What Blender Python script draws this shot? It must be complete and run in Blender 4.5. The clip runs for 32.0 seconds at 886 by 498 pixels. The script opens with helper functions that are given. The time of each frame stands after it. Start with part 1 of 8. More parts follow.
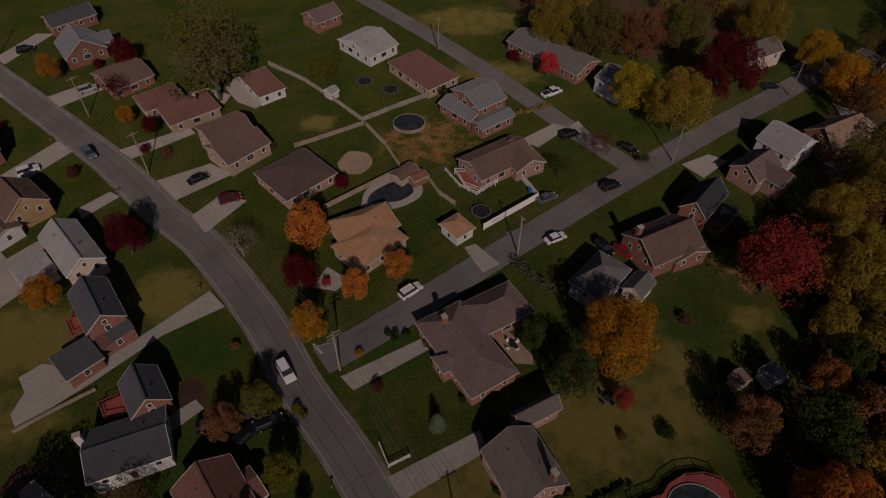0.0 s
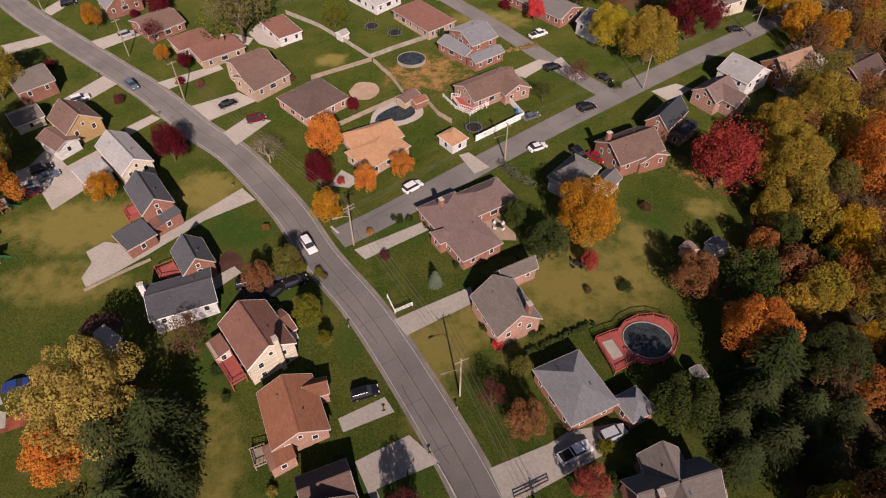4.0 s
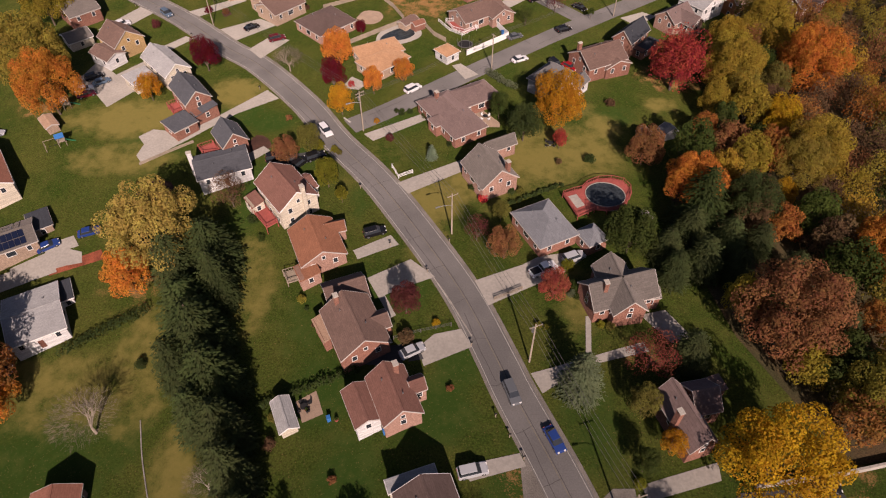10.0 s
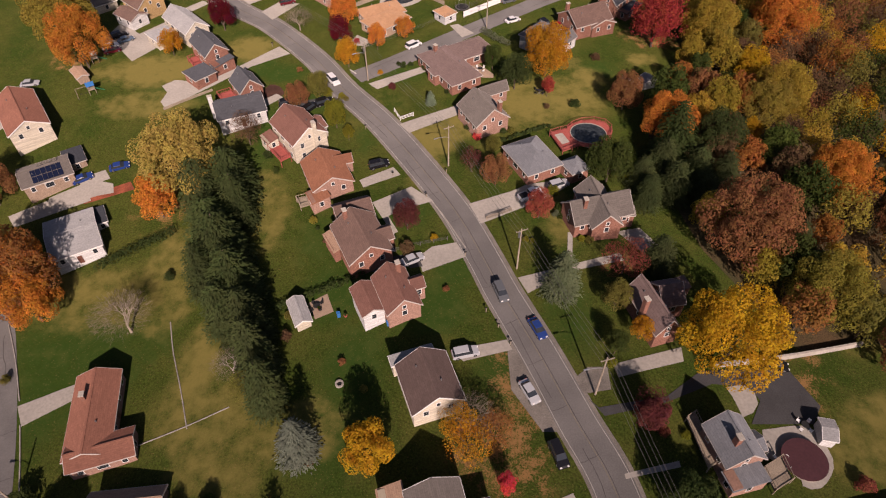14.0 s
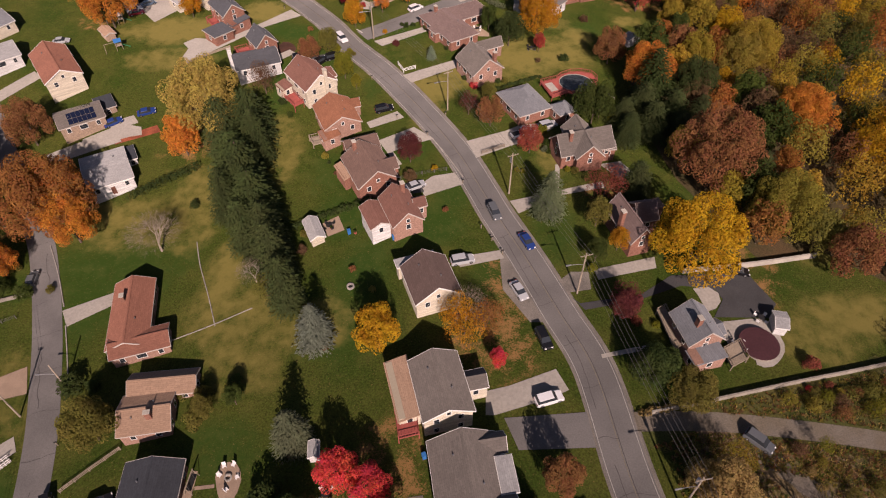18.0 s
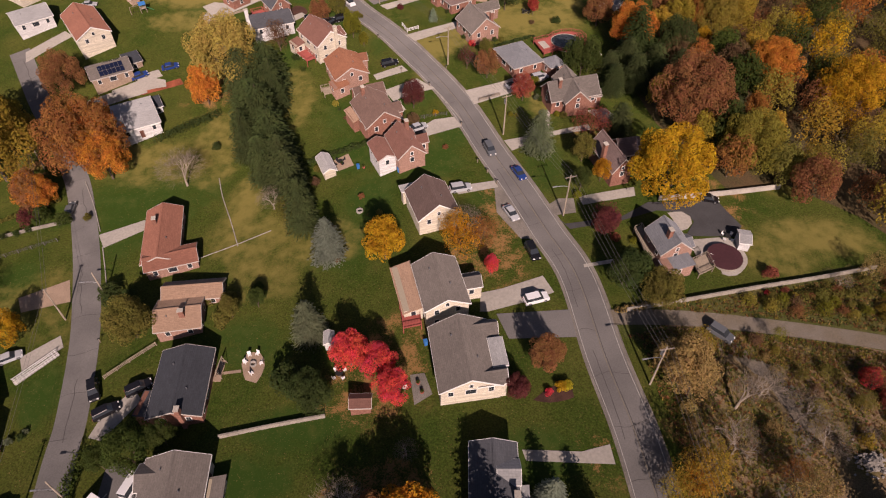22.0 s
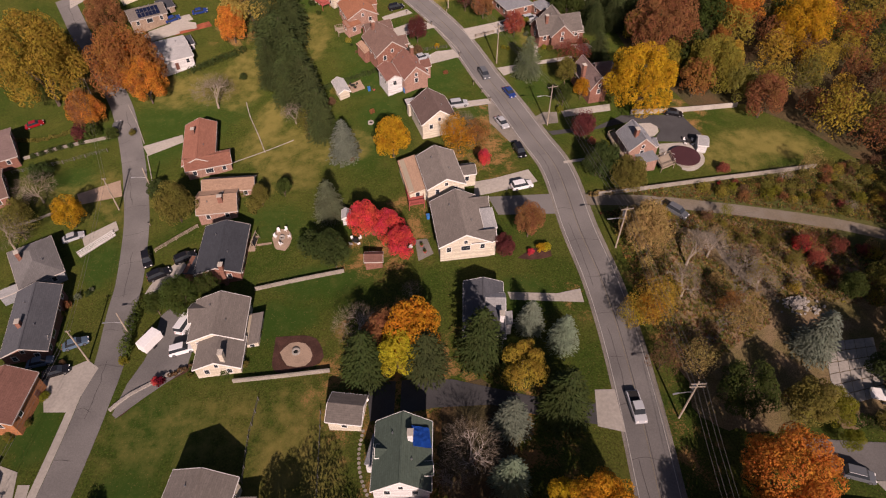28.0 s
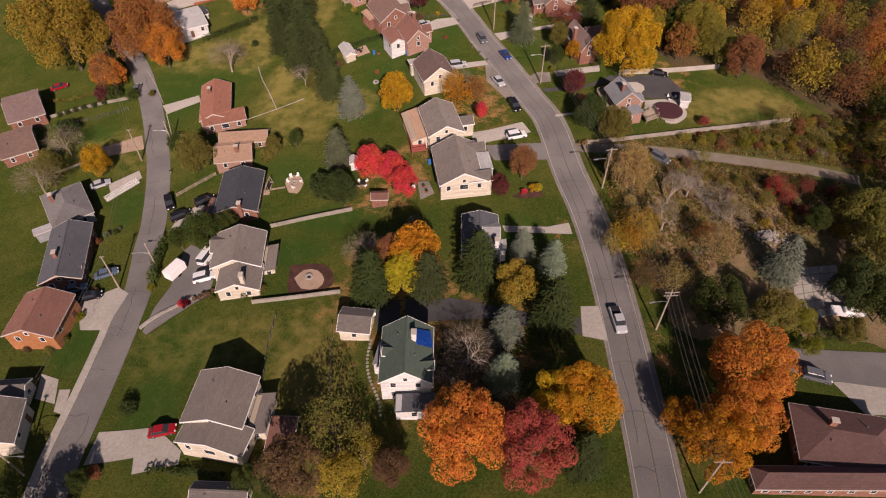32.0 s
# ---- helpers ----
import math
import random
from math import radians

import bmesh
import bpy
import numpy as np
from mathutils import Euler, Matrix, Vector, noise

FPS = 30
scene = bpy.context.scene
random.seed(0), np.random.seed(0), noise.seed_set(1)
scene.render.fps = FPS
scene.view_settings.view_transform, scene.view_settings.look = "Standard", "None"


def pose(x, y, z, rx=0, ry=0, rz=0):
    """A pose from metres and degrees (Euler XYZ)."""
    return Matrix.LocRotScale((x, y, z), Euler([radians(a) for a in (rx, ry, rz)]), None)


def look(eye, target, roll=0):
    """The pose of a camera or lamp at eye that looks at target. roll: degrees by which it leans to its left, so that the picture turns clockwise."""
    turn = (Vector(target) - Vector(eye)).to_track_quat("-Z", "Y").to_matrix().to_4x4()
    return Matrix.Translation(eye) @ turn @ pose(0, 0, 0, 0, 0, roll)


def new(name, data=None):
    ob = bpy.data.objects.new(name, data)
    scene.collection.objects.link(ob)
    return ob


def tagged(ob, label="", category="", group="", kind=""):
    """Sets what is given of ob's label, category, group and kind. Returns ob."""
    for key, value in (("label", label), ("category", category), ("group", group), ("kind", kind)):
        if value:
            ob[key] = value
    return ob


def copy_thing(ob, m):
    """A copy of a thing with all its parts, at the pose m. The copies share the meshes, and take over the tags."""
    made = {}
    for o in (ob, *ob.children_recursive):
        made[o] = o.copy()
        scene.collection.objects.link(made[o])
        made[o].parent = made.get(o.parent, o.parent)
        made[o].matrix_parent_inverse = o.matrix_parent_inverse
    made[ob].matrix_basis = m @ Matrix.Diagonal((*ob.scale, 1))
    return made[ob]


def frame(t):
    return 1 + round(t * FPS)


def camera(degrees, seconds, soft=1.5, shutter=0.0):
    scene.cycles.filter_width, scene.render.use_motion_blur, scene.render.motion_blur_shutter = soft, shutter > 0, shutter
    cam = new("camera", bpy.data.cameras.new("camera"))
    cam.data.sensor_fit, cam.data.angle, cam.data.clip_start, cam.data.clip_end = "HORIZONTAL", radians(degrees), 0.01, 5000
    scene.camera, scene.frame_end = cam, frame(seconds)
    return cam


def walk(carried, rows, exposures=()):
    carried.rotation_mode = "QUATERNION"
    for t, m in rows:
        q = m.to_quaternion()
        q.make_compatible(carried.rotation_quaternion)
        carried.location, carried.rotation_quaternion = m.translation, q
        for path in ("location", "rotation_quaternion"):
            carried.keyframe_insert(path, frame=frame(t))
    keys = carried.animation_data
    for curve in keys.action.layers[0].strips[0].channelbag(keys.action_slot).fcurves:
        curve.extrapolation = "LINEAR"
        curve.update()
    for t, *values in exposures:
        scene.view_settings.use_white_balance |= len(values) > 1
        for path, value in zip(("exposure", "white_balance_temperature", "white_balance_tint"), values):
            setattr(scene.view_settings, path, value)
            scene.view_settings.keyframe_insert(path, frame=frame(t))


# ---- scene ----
cam = camera(69.16, 32.0, soft=1.15)
PATH = [
    (0, pose(-0.00, 0.00, 94.54, 42.96, 0, -0.57) @ pose(0, 0, 0, 0, 0, 0.56)),
    (1, pose(0.54, -6.74, 94.70, 43.01, 0, -0.32) @ pose(0, 0, 0, 0, 0, 0.30)),
    (2, pose(1.02, -13.94, 94.99, 42.97, 0, -0.10) @ pose(0, 0, 0, 0, 0, 0.07)),
    (3, pose(1.32, -21.50, 95.31, 42.87, 0, 0.04) @ pose(0, 0, 0, 0, 0, -0.09)),
    (3.5, pose(1.40, -25.33, 95.47, 42.79, 0, 0.07) @ pose(0, 0, 0, 0, 0, -0.14)),
    (5.5, pose(1.60, -40.41, 96.15, 42.44, 0, 0.02) @ pose(0, 0, 0, 0, 0, -0.21)),
    (6, pose(1.70, -43.73, 96.19, 42.40, 0, -0.01) @ pose(0, 0, 0, 0, 0, -0.20)),
    (7, pose(1.90, -49.60, 96.15, 42.37, 0, -0.02) @ pose(0, 0, 0, 0, 0, -0.19)),
    (8, pose(2.08, -55.07, 96.13, 42.30, 0, -0.06) @ pose(0, 0, 0, 0, 0, -0.19)),
    (9, pose(2.09, -60.28, 96.12, 42.27, 0, -0.08) @ pose(0, 0, 0, 0, 0, -0.16)),
    (10, pose(2.13, -65.36, 96.10, 42.26, 0, -0.13) @ pose(0, 0, 0, 0, 0, -0.12)),
    (11, pose(2.21, -70.42, 96.03, 42.23, 0, -0.11) @ pose(0, 0, 0, 0, 0, -0.11)),
    (12, pose(2.45, -75.57, 95.94, 42.24, 0, -0.06) @ pose(0, 0, 0, 0, 0, -0.18)),
    (13, pose(2.72, -80.82, 95.78, 42.27, 0, 0.01) @ pose(0, 0, 0, 0, 0, -0.20)),
    (14, pose(2.85, -86.20, 95.62, 42.34, 0, 0.02) @ pose(0, 0, 0, 0, 0, -0.20)),
    (14.5, pose(2.83, -88.90, 95.57, 42.38, 0, -0.00) @ pose(0, 0, 0, 0, 0, -0.18)),
    (16.5, pose(2.75, -99.60, 95.29, 42.51, 0, -0.08) @ pose(0, 0, 0, 0, 0, -0.06)),
    (17, pose(2.72, -102.22, 95.19, 42.51, 0, -0.10) @ pose(0, 0, 0, 0, 0, -0.03)),
    (18, pose(2.71, -107.41, 95.04, 42.53, 0, -0.10) @ pose(0, 0, 0, 0, 0, -0.02)),
    (19, pose(2.75, -112.56, 94.88, 42.57, 0, -0.08) @ pose(0, 0, 0, 0, 0, 0.02)),
    (20, pose(2.74, -117.72, 94.75, 42.62, 0, -0.05) @ pose(0, 0, 0, 0, 0, 0.08)),
    (21, pose(2.76, -122.83, 94.71, 42.61, 0, -0.06) @ pose(0, 0, 0, 0, 0, 0.11)),
    (22, pose(2.85, -127.90, 94.79, 42.56, 0, -0.01) @ pose(0, 0, 0, 0, 0, 0.12)),
    (23, pose(3.03, -133.00, 94.86, 42.51, 0, 0.07) @ pose(0, 0, 0, 0, 0, 0.07)),
    (24, pose(3.18, -138.14, 94.93, 42.51, 0, 0.14) @ pose(0, 0, 0, 0, 0, 0.06)),
    (25, pose(3.29, -143.33, 94.94, 42.49, 0, 0.16) @ pose(0, 0, 0, 0, 0, 0.08)),
    (25.5, pose(3.32, -145.93, 94.95, 42.49, 0, 0.16) @ pose(0, 0, 0, 0, 0, 0.09)),
    (27.5, pose(3.33, -156.14, 94.81, 42.52, 0, 0.18) @ pose(0, 0, 0, 0, 0, 0.11)),
    (28, pose(3.30, -158.69, 94.76, 42.53, 0, 0.19) @ pose(0, 0, 0, 0, 0, 0.11)),
    (29, pose(3.24, -163.75, 94.60, 42.54, 0, 0.24) @ pose(0, 0, 0, 0, 0, 0.10)),
    (30, pose(3.26, -168.44, 94.47, 42.52, 0, 0.27) @ pose(0, 0, 0, 0, 0, 0.09)),
    (30.5, pose(3.33, -170.48, 94.44, 42.49, 0, 0.27) @ pose(0, 0, 0, 0, 0, 0.09)),
    (31, pose(3.38, -172.28, 94.43, 42.48, 0, 0.26) @ pose(0, 0, 0, 0, 0, 0.09)),
    (31.5, pose(3.42, -173.88, 94.40, 42.47, 0, 0.27) @ pose(0, 0, 0, 0, 0, 0.10)),
    (32, pose(3.44, -175.37, 94.35, 42.47, 0, 0.25) @ pose(0, 0, 0, 0, 0, 0.09)),
]
walk(cam, PATH, exposures=[(0, -1.85, 6600, 29), (0.3, -0.9, 6600, 29), (0.6, -0.1, 6600, 29), (1.0, 0.13, 6600, 29), (10.0, 0.12, 6760, 31), (32.0, 0.13, 6780, 33)])

# ---- daylight: low autumn sun from the south, clear sky ----
SUN_DIR = Vector((0.17, -1.0, 0.66)).normalized()
world = bpy.data.worlds.new("sky")
scene.world = world
world.use_nodes = True
_n = world.node_tree.nodes
_sky = _n.new("ShaderNodeTexSky")
_sky.sky_type, _sky.sun_disc = "NISHITA", False
_sky.sun_elevation = math.asin(SUN_DIR.z)
_sky.sun_rotation = math.atan2(SUN_DIR.x, SUN_DIR.y)
world.node_tree.links.new(_sky.outputs[0], _n["Background"].inputs["Color"])
_n["Background"].inputs["Strength"].default_value = 0.044
_sun = bpy.data.lights.new("sun", "SUN")
_sun.energy, _sun.angle, _sun.color = 4.6, radians(0.6), (1.0, 0.88, 0.73)
sun = new("sun", _sun)
sun.matrix_world = look(SUN_DIR * 300, (0, 0, 0))


# ---- materials ----
MATS = {}


def material(name, base, rough=0.85, spread=0.25, scale=1.0, coarse=0.15, bump=0.3, metal=0.0, tint=None, per_object=False, island=0.0, spec=0.3):
    """A surface with grain and coarse stains. tint: a second colour mixed in large patches. per_object: the object's own colour is the base."""
    if name in MATS:
        return MATS[name]
    m = bpy.data.materials.new(name)
    m.use_nodes = True
    nt = m.node_tree
    N, L = nt.nodes, nt.links
    p = N["Principled BSDF"]
    p.inputs["Roughness"].default_value, p.inputs["Metallic"].default_value = rough, metal
    p.inputs["Specular IOR Level"].default_value = spec
    p.inputs["Diffuse Roughness"].default_value = 1.0 if rough > 0.7 else 0.3
    pos = N.new("ShaderNodeNewGeometry")
    fine, big = N.new("ShaderNodeTexNoise"), N.new("ShaderNodeTexNoise")
    fine.inputs["Scale"].default_value, fine.inputs["Detail"].default_value = 3.0 * scale, 5
    big.inputs["Scale"].default_value, big.inputs["Detail"].default_value = coarse, 4
    L.new(pos.outputs["Position"], fine.inputs["Vector"])
    L.new(pos.outputs["Position"], big.inputs["Vector"])
    mixed = N.new("ShaderNodeMix")
    mixed.data_type = "RGBA"
    base = (*base, 1)
    second = (*(tint or [c * (1 - spread) for c in base[:3]]), 1)
    mixed.inputs["A"].default_value, mixed.inputs["B"].default_value = base, second
    if per_object:
        info = N.new("ShaderNodeObjectInfo" if per_object is True else "ShaderNodeAttribute")
        if per_object is not True:
            info.attribute_name = per_object
        L.new(info.outputs["Color"], mixed.inputs["A"])
        dark = N.new("ShaderNodeMix")
        dark.data_type, dark.blend_type = "RGBA", "MULTIPLY"
        dark.inputs["Factor"].default_value = 1.0
        dark.inputs["B"].default_value = (1 - spread, 1 - spread, 1 - spread * 0.9, 1)
        L.new(info.outputs["Color"], dark.inputs["A"])
        L.new(dark.outputs["Result"], mixed.inputs["B"])
    ramp = N.new("ShaderNodeMapRange")
    ramp.inputs["From Min"].default_value, ramp.inputs["From Max"].default_value = 0.36, 0.64
    L.new(big.outputs["Fac"], ramp.inputs["Value"])
    L.new(ramp.outputs["Result"], mixed.inputs["Factor"])
    vary = N.new("ShaderNodeHueSaturation")
    L.new(mixed.outputs["Result"], vary.inputs["Color"])
    amount = N.new("ShaderNodeMapRange")
    amount.inputs["From Min"].default_value, amount.inputs["From Max"].default_value = 0.3, 0.7
    amount.inputs["To Min"].default_value, amount.inputs["To Max"].default_value = 1 - spread, 1 + spread
    L.new(fine.outputs["Fac"], amount.inputs["Value"])
    value = amount.outputs["Result"]
    if island:
        own = N.new("ShaderNodeMapRange")
        own.inputs["To Min"].default_value, own.inputs["To Max"].default_value = 1 - island, 1 + island
        L.new(pos.outputs["Random Per Island"], own.inputs["Value"])
        both = N.new("ShaderNodeMath")
        both.operation = "MULTIPLY"
        L.new(value, both.inputs[0])
        L.new(own.outputs["Result"], both.inputs[1])
        value = both.outputs[0]
        hue = N.new("ShaderNodeMapRange")
        hue.inputs["To Min"].default_value, hue.inputs["To Max"].default_value = 0.5 - 0.042, 0.5 + 0.040
        tone = N.new("ShaderNodeTexNoise")
        tone.inputs["Scale"].default_value, tone.inputs["Detail"].default_value = 0.42, 2
        L.new(pos.outputs["Position"], tone.inputs["Vector"])
        half = N.new("ShaderNodeMix")
        half.inputs["Factor"].default_value = 0.7
        L.new(pos.outputs["Random Per Island"], half.inputs["A"])
        L.new(tone.outputs["Fac"], half.inputs["B"])
        L.new(half.outputs["Result"], hue.inputs["Value"])
        L.new(hue.outputs["Result"], vary.inputs["Hue"])
    L.new(value, vary.inputs["Value"])
    L.new(vary.outputs["Color"], p.inputs["Base Color"])
    if bump:
        b = N.new("ShaderNodeBump")
        b.inputs["Strength"].default_value, b.inputs["Distance"].default_value = bump, 0.05
        L.new(fine.outputs["Fac"], b.inputs["Height"])
        L.new(b.outputs["Normal"], p.inputs["Normal"])
    MATS[name] = m
    return m


def banded(name, base, dark, width, height, gap, rough=0.85, spread=0.15, upright=True, bump=0.4, odd=0.72):
    """Courses laid along the object's own x or y and rising in z: brick, siding or shingle."""
    if name in MATS:
        return MATS[name]
    m = material(name, base, rough, spread, bump=0)
    N, L = m.node_tree.nodes, m.node_tree.links
    p = N["Principled BSDF"]
    tex = N.new("ShaderNodeTexCoord")
    parts = N.new("ShaderNodeSeparateXYZ")
    L.new(tex.outputs["Object"], parts.inputs[0])
    add = N.new("ShaderNodeMath")
    add.operation = "ADD"
    L.new(parts.outputs["X"], add.inputs[0])
    L.new(parts.outputs["Y"], add.inputs[1])
    vec = N.new("ShaderNodeCombineXYZ")
    if upright:
        L.new(add.outputs[0], vec.inputs["X"])
        L.new(parts.outputs["Z"], vec.inputs["Y"])
    else:
        L.new(parts.outputs["X"], vec.inputs["X"])
        L.new(parts.outputs["Y"], vec.inputs["Y"])
    brick = N.new("ShaderNodeTexBrick")
    brick.inputs["Scale"].default_value = 1.0
    brick.inputs["Brick Width"].default_value, brick.inputs["Row Height"].default_value = width, height
    brick.inputs["Mortar Size"].default_value = gap
    brick.inputs["Color1"].default_value = (1, 1, 1, 1)
    brick.inputs["Color2"].default_value = (odd, odd, odd, 1)
    brick.inputs["Mortar"].default_value = (*dark, 1)
    L.new(vec.outputs[0], brick.inputs["Vector"])
    mul = N.new("ShaderNodeMix")
    mul.data_type, mul.blend_type = "RGBA", "MULTIPLY"
    mul.inputs["Factor"].default_value = 1.0
    L.new(p.inputs["Base Color"].links[0].from_socket, mul.inputs["A"])
    L.new(brick.outputs["Color"], mul.inputs["B"])
    L.new(mul.outputs["Result"], p.inputs["Base Color"])
    b = N.new("ShaderNodeBump")
    b.inputs["Strength"].default_value, b.inputs["Distance"].default_value = bump, 0.02
    L.new(brick.outputs["Fac"], b.inputs["Height"])
    b.invert = True
    L.new(b.outputs["Normal"], p.inputs["Normal"])
    return m


ROOFS = {k: banded("roof_" + k, tuple(v * 1.22 for v in c), (0.66, 0.66, 0.66), 0.9, 0.30, 0.015, 0.92, 0.10, upright=False, odd=0.84) for k, c in dict(
    brown=(0.150, 0.098, 0.080), mauve=(0.170, 0.122, 0.112), grey=(0.138, 0.135, 0.133), slate=(0.075, 0.080, 0.090), charcoal=(0.040, 0.045, 0.054),
    tan=(0.320, 0.215, 0.150), orange=(0.235, 0.104, 0.060), red=(0.235, 0.105, 0.072), rust=(0.175, 0.088, 0.068), green=(0.060, 0.085, 0.068),
    light=(0.300, 0.305, 0.305), taupe=(0.150, 0.134, 0.120), sand=(0.390, 0.230, 0.130), umber=(0.100, 0.070, 0.062), chestnut=(0.125, 0.072, 0.064), bluegrey=(0.172, 0.183, 0.198)).items()}
WALLS = {
    "brick": banded("wall_brick", (0.31, 0.150, 0.108), (0.62, 0.60, 0.58), 0.22, 0.075, 0.008, 0.9, 0.22),
    "orange_brick": banded("wall_orange_brick", (0.44, 0.19, 0.080), (0.62, 0.60, 0.58), 0.22, 0.075, 0.008, 0.9, 0.22),
    "tan_brick": banded("wall_tan_brick", (0.42, 0.315, 0.235), (0.66, 0.64, 0.62), 0.22, 0.075, 0.008, 0.9, 0.2),
    "buff": banded("wall_buff_brick", (0.52, 0.36, 0.17), (0.66, 0.64, 0.62), 0.22, 0.075, 0.008, 0.9, 0.2),
    "white": banded("wall_white_siding", (0.74, 0.74, 0.73), (0.55, 0.55, 0.56), 4.0, 0.16, 0.012, 0.6, 0.06),
    "cream": banded("wall_cream_siding", (0.70, 0.64, 0.52), (0.55, 0.52, 0.48), 4.0, 0.16, 0.012, 0.6, 0.06),
    "grey": banded("wall_grey_siding", (0.34, 0.36, 0.38), (0.55, 0.55, 0.56), 4.0, 0.16, 0.012, 0.6, 0.08),
    "pink_brick": banded("wall_pink_brick", (0.40, 0.245, 0.190), (0.66, 0.64, 0.62), 0.22, 0.075, 0.008, 0.9, 0.2),
}
M_TRIM = material("white_trim", (0.78, 0.77, 0.74), 0.5, 0.05, bump=0)
M_FASCIA = material("eave_paint", (0.50, 0.46, 0.42), 0.6, 0.1, bump=0)
M_GLASS = material("window_glass", (0.035, 0.042, 0.05), 0.06, 0.1, bump=0, spec=0.6)
M_CHIM = WALLS["brick"]
M_DOOR = material("door_paint", (0.16, 0.07, 0.05), 0.5, 0.1, bump=0.05)
M_METAL = material("galvanised_metal", (0.45, 0.46, 0.47), 0.4, 0.15, metal=0.8, bump=0.05)
M_BARK = material("bark", (0.13, 0.10, 0.075), 0.95, 0.35, 3.0, 0.8, 0.8)
M_BARK_PALE = material("pale_bark", (0.36, 0.32, 0.28), 0.95, 0.25, 3.0, 0.8, 0.6)
M_POLE = material("weathered_pole", (0.33, 0.28, 0.22), 0.9, 0.25, 4.0, 0.6, 0.4)
M_LEAF = material("foliage", (0.2, 0.1, 0.03), 0.75, 0.22, 0.25, 0.35, 0.0, per_object=True, island=0.16, spec=0.12)
M_GRASS = material("grass", (0.031, 0.053, 0.007), 0.95, 0.45, 1.1, 0.09, 0.7, tint=(0.058, 0.068, 0.012), spec=0.12)
M_SCRUB = material("scrub_ground", (0.215, 0.150, 0.088), 0.95, 0.42, 1.6, 0.16, 0.9, tint=(0.115, 0.100, 0.038), spec=0.12)
M_VERGE = material("weedy_verge", (0.098, 0.088, 0.030), 0.95, 0.45, 1.8, 0.2, 0.9, tint=(0.058, 0.070, 0.018), spec=0.12)
M_OLDWALL = material("weathered_wall", (0.29, 0.265, 0.225), 0.92, 0.25, 1.5, 0.4, 0.4)
M_ROAD = material("worn_asphalt", (0.162, 0.156, 0.150), 0.92, 0.13, 1.4, 0.12, 0.25, tint=(0.124, 0.120, 0.116))
M_DIRT = material("dirt_track", (0.170, 0.150, 0.122), 0.95, 0.3, 1.8, 0.25, 0.6, tint=(0.150, 0.125, 0.088))
M_TAR = material("tar_seam", (0.072, 0.068, 0.066), 0.8, 0.2, 2.0, 0.5, 0.1)
M_LINE = material("road_paint", (0.40, 0.39, 0.36), 0.8, 0.2, 3.0, 1.5, 0.1)
M_SHOULDER = material("gravel_shoulder", (0.205, 0.188, 0.165), 0.95, 0.3, 2.5, 0.3, 0.5)
M_CONCRETE = material("concrete", (0.34, 0.320, 0.285), 0.9, 0.12, 0.7, 0.16, 0.12)
M_ASPHALT = material("dark_asphalt", (0.058, 0.058, 0.060), 0.9, 0.2, 2.0, 0.25, 0.3)
M_BLOCK = material("concrete_wall", (0.42, 0.39, 0.34), 0.9, 0.18, 1.5, 0.3, 0.3)
M_WOOD = material("weathered_wood", (0.30, 0.25, 0.19), 0.9, 0.25, 2.0, 0.6, 0.3)
M_REDWOOD = material("red_stained_wood", (0.33, 0.085, 0.070), 0.8, 0.2, 2.0, 0.6, 0.2)
M_WHITE = material("white_vinyl", (0.80, 0.80, 0.79), 0.5, 0.05, bump=0)
M_BLACK = material("black_rubber", (0.02, 0.02, 0.021), 0.8, 0.2, bump=0)
M_WATER = material("pool_cover", (0.045, 0.058, 0.066), 0.25, 0.4, 0.6, 0.6, 0.2)
M_PAINT = material("car_paint", (0.5, 0.5, 0.5), 0.25, 0.03, bump=0, per_object=True, spec=0.6)
M_COLOUR = material("coloured_paint", (0.5, 0.5, 0.5), 0.7, 0.12, 2.0, 0.8, 0.1, per_object=True)
M_WIRE = material("power_cable", (0.13, 0.125, 0.12), 0.6, 0.1, bump=0)
M_STONE = material("rubble_stone", (0.32, 0.30, 0.27), 0.9, 0.3, 2.0, 0.6, 0.5)
M_BRICKPAVE = material("brick_paving", (0.33, 0.245, 0.180), 0.9, 0.18, 2.5, 0.4, 0.3)
M_MAROON = material("maroon_vinyl", (0.075, 0.030, 0.034), 0.6, 0.12, 1.0, 0.4, 0.15)
M_MULCH = material("bark_mulch", (0.075, 0.036, 0.026), 0.95, 0.4, 3.0, 0.5, 0.8)
M_REDBED = material("red_ground_cover", (0.30, 0.085, 0.045), 0.95, 0.4, 2.0, 0.4, 0.8)
M_SOLAR = material("solar_cell", (0.012, 0.018, 0.045), 0.15, 0.1, bump=0, spec=0.6)
M_TARP = material("blue_tarpaulin", (0.015, 0.11, 0.52), 0.5, 0.15, 2.0, 0.8, 0.5)
M_BLUE = material("blue_plastic", (0.03, 0.17, 0.45), 0.5, 0.1, bump=0)
M_FADED = material("faded_yellow_paint", (0.205, 0.180, 0.130), 0.85, 0.25, 3.0, 1.2, 0.1)
M_WOODFLOOR = material("wood_floor", (0.085, 0.055, 0.026), 0.95, 0.45, 1.4, 0.15, 0.9, tint=(0.050, 0.045, 0.018))


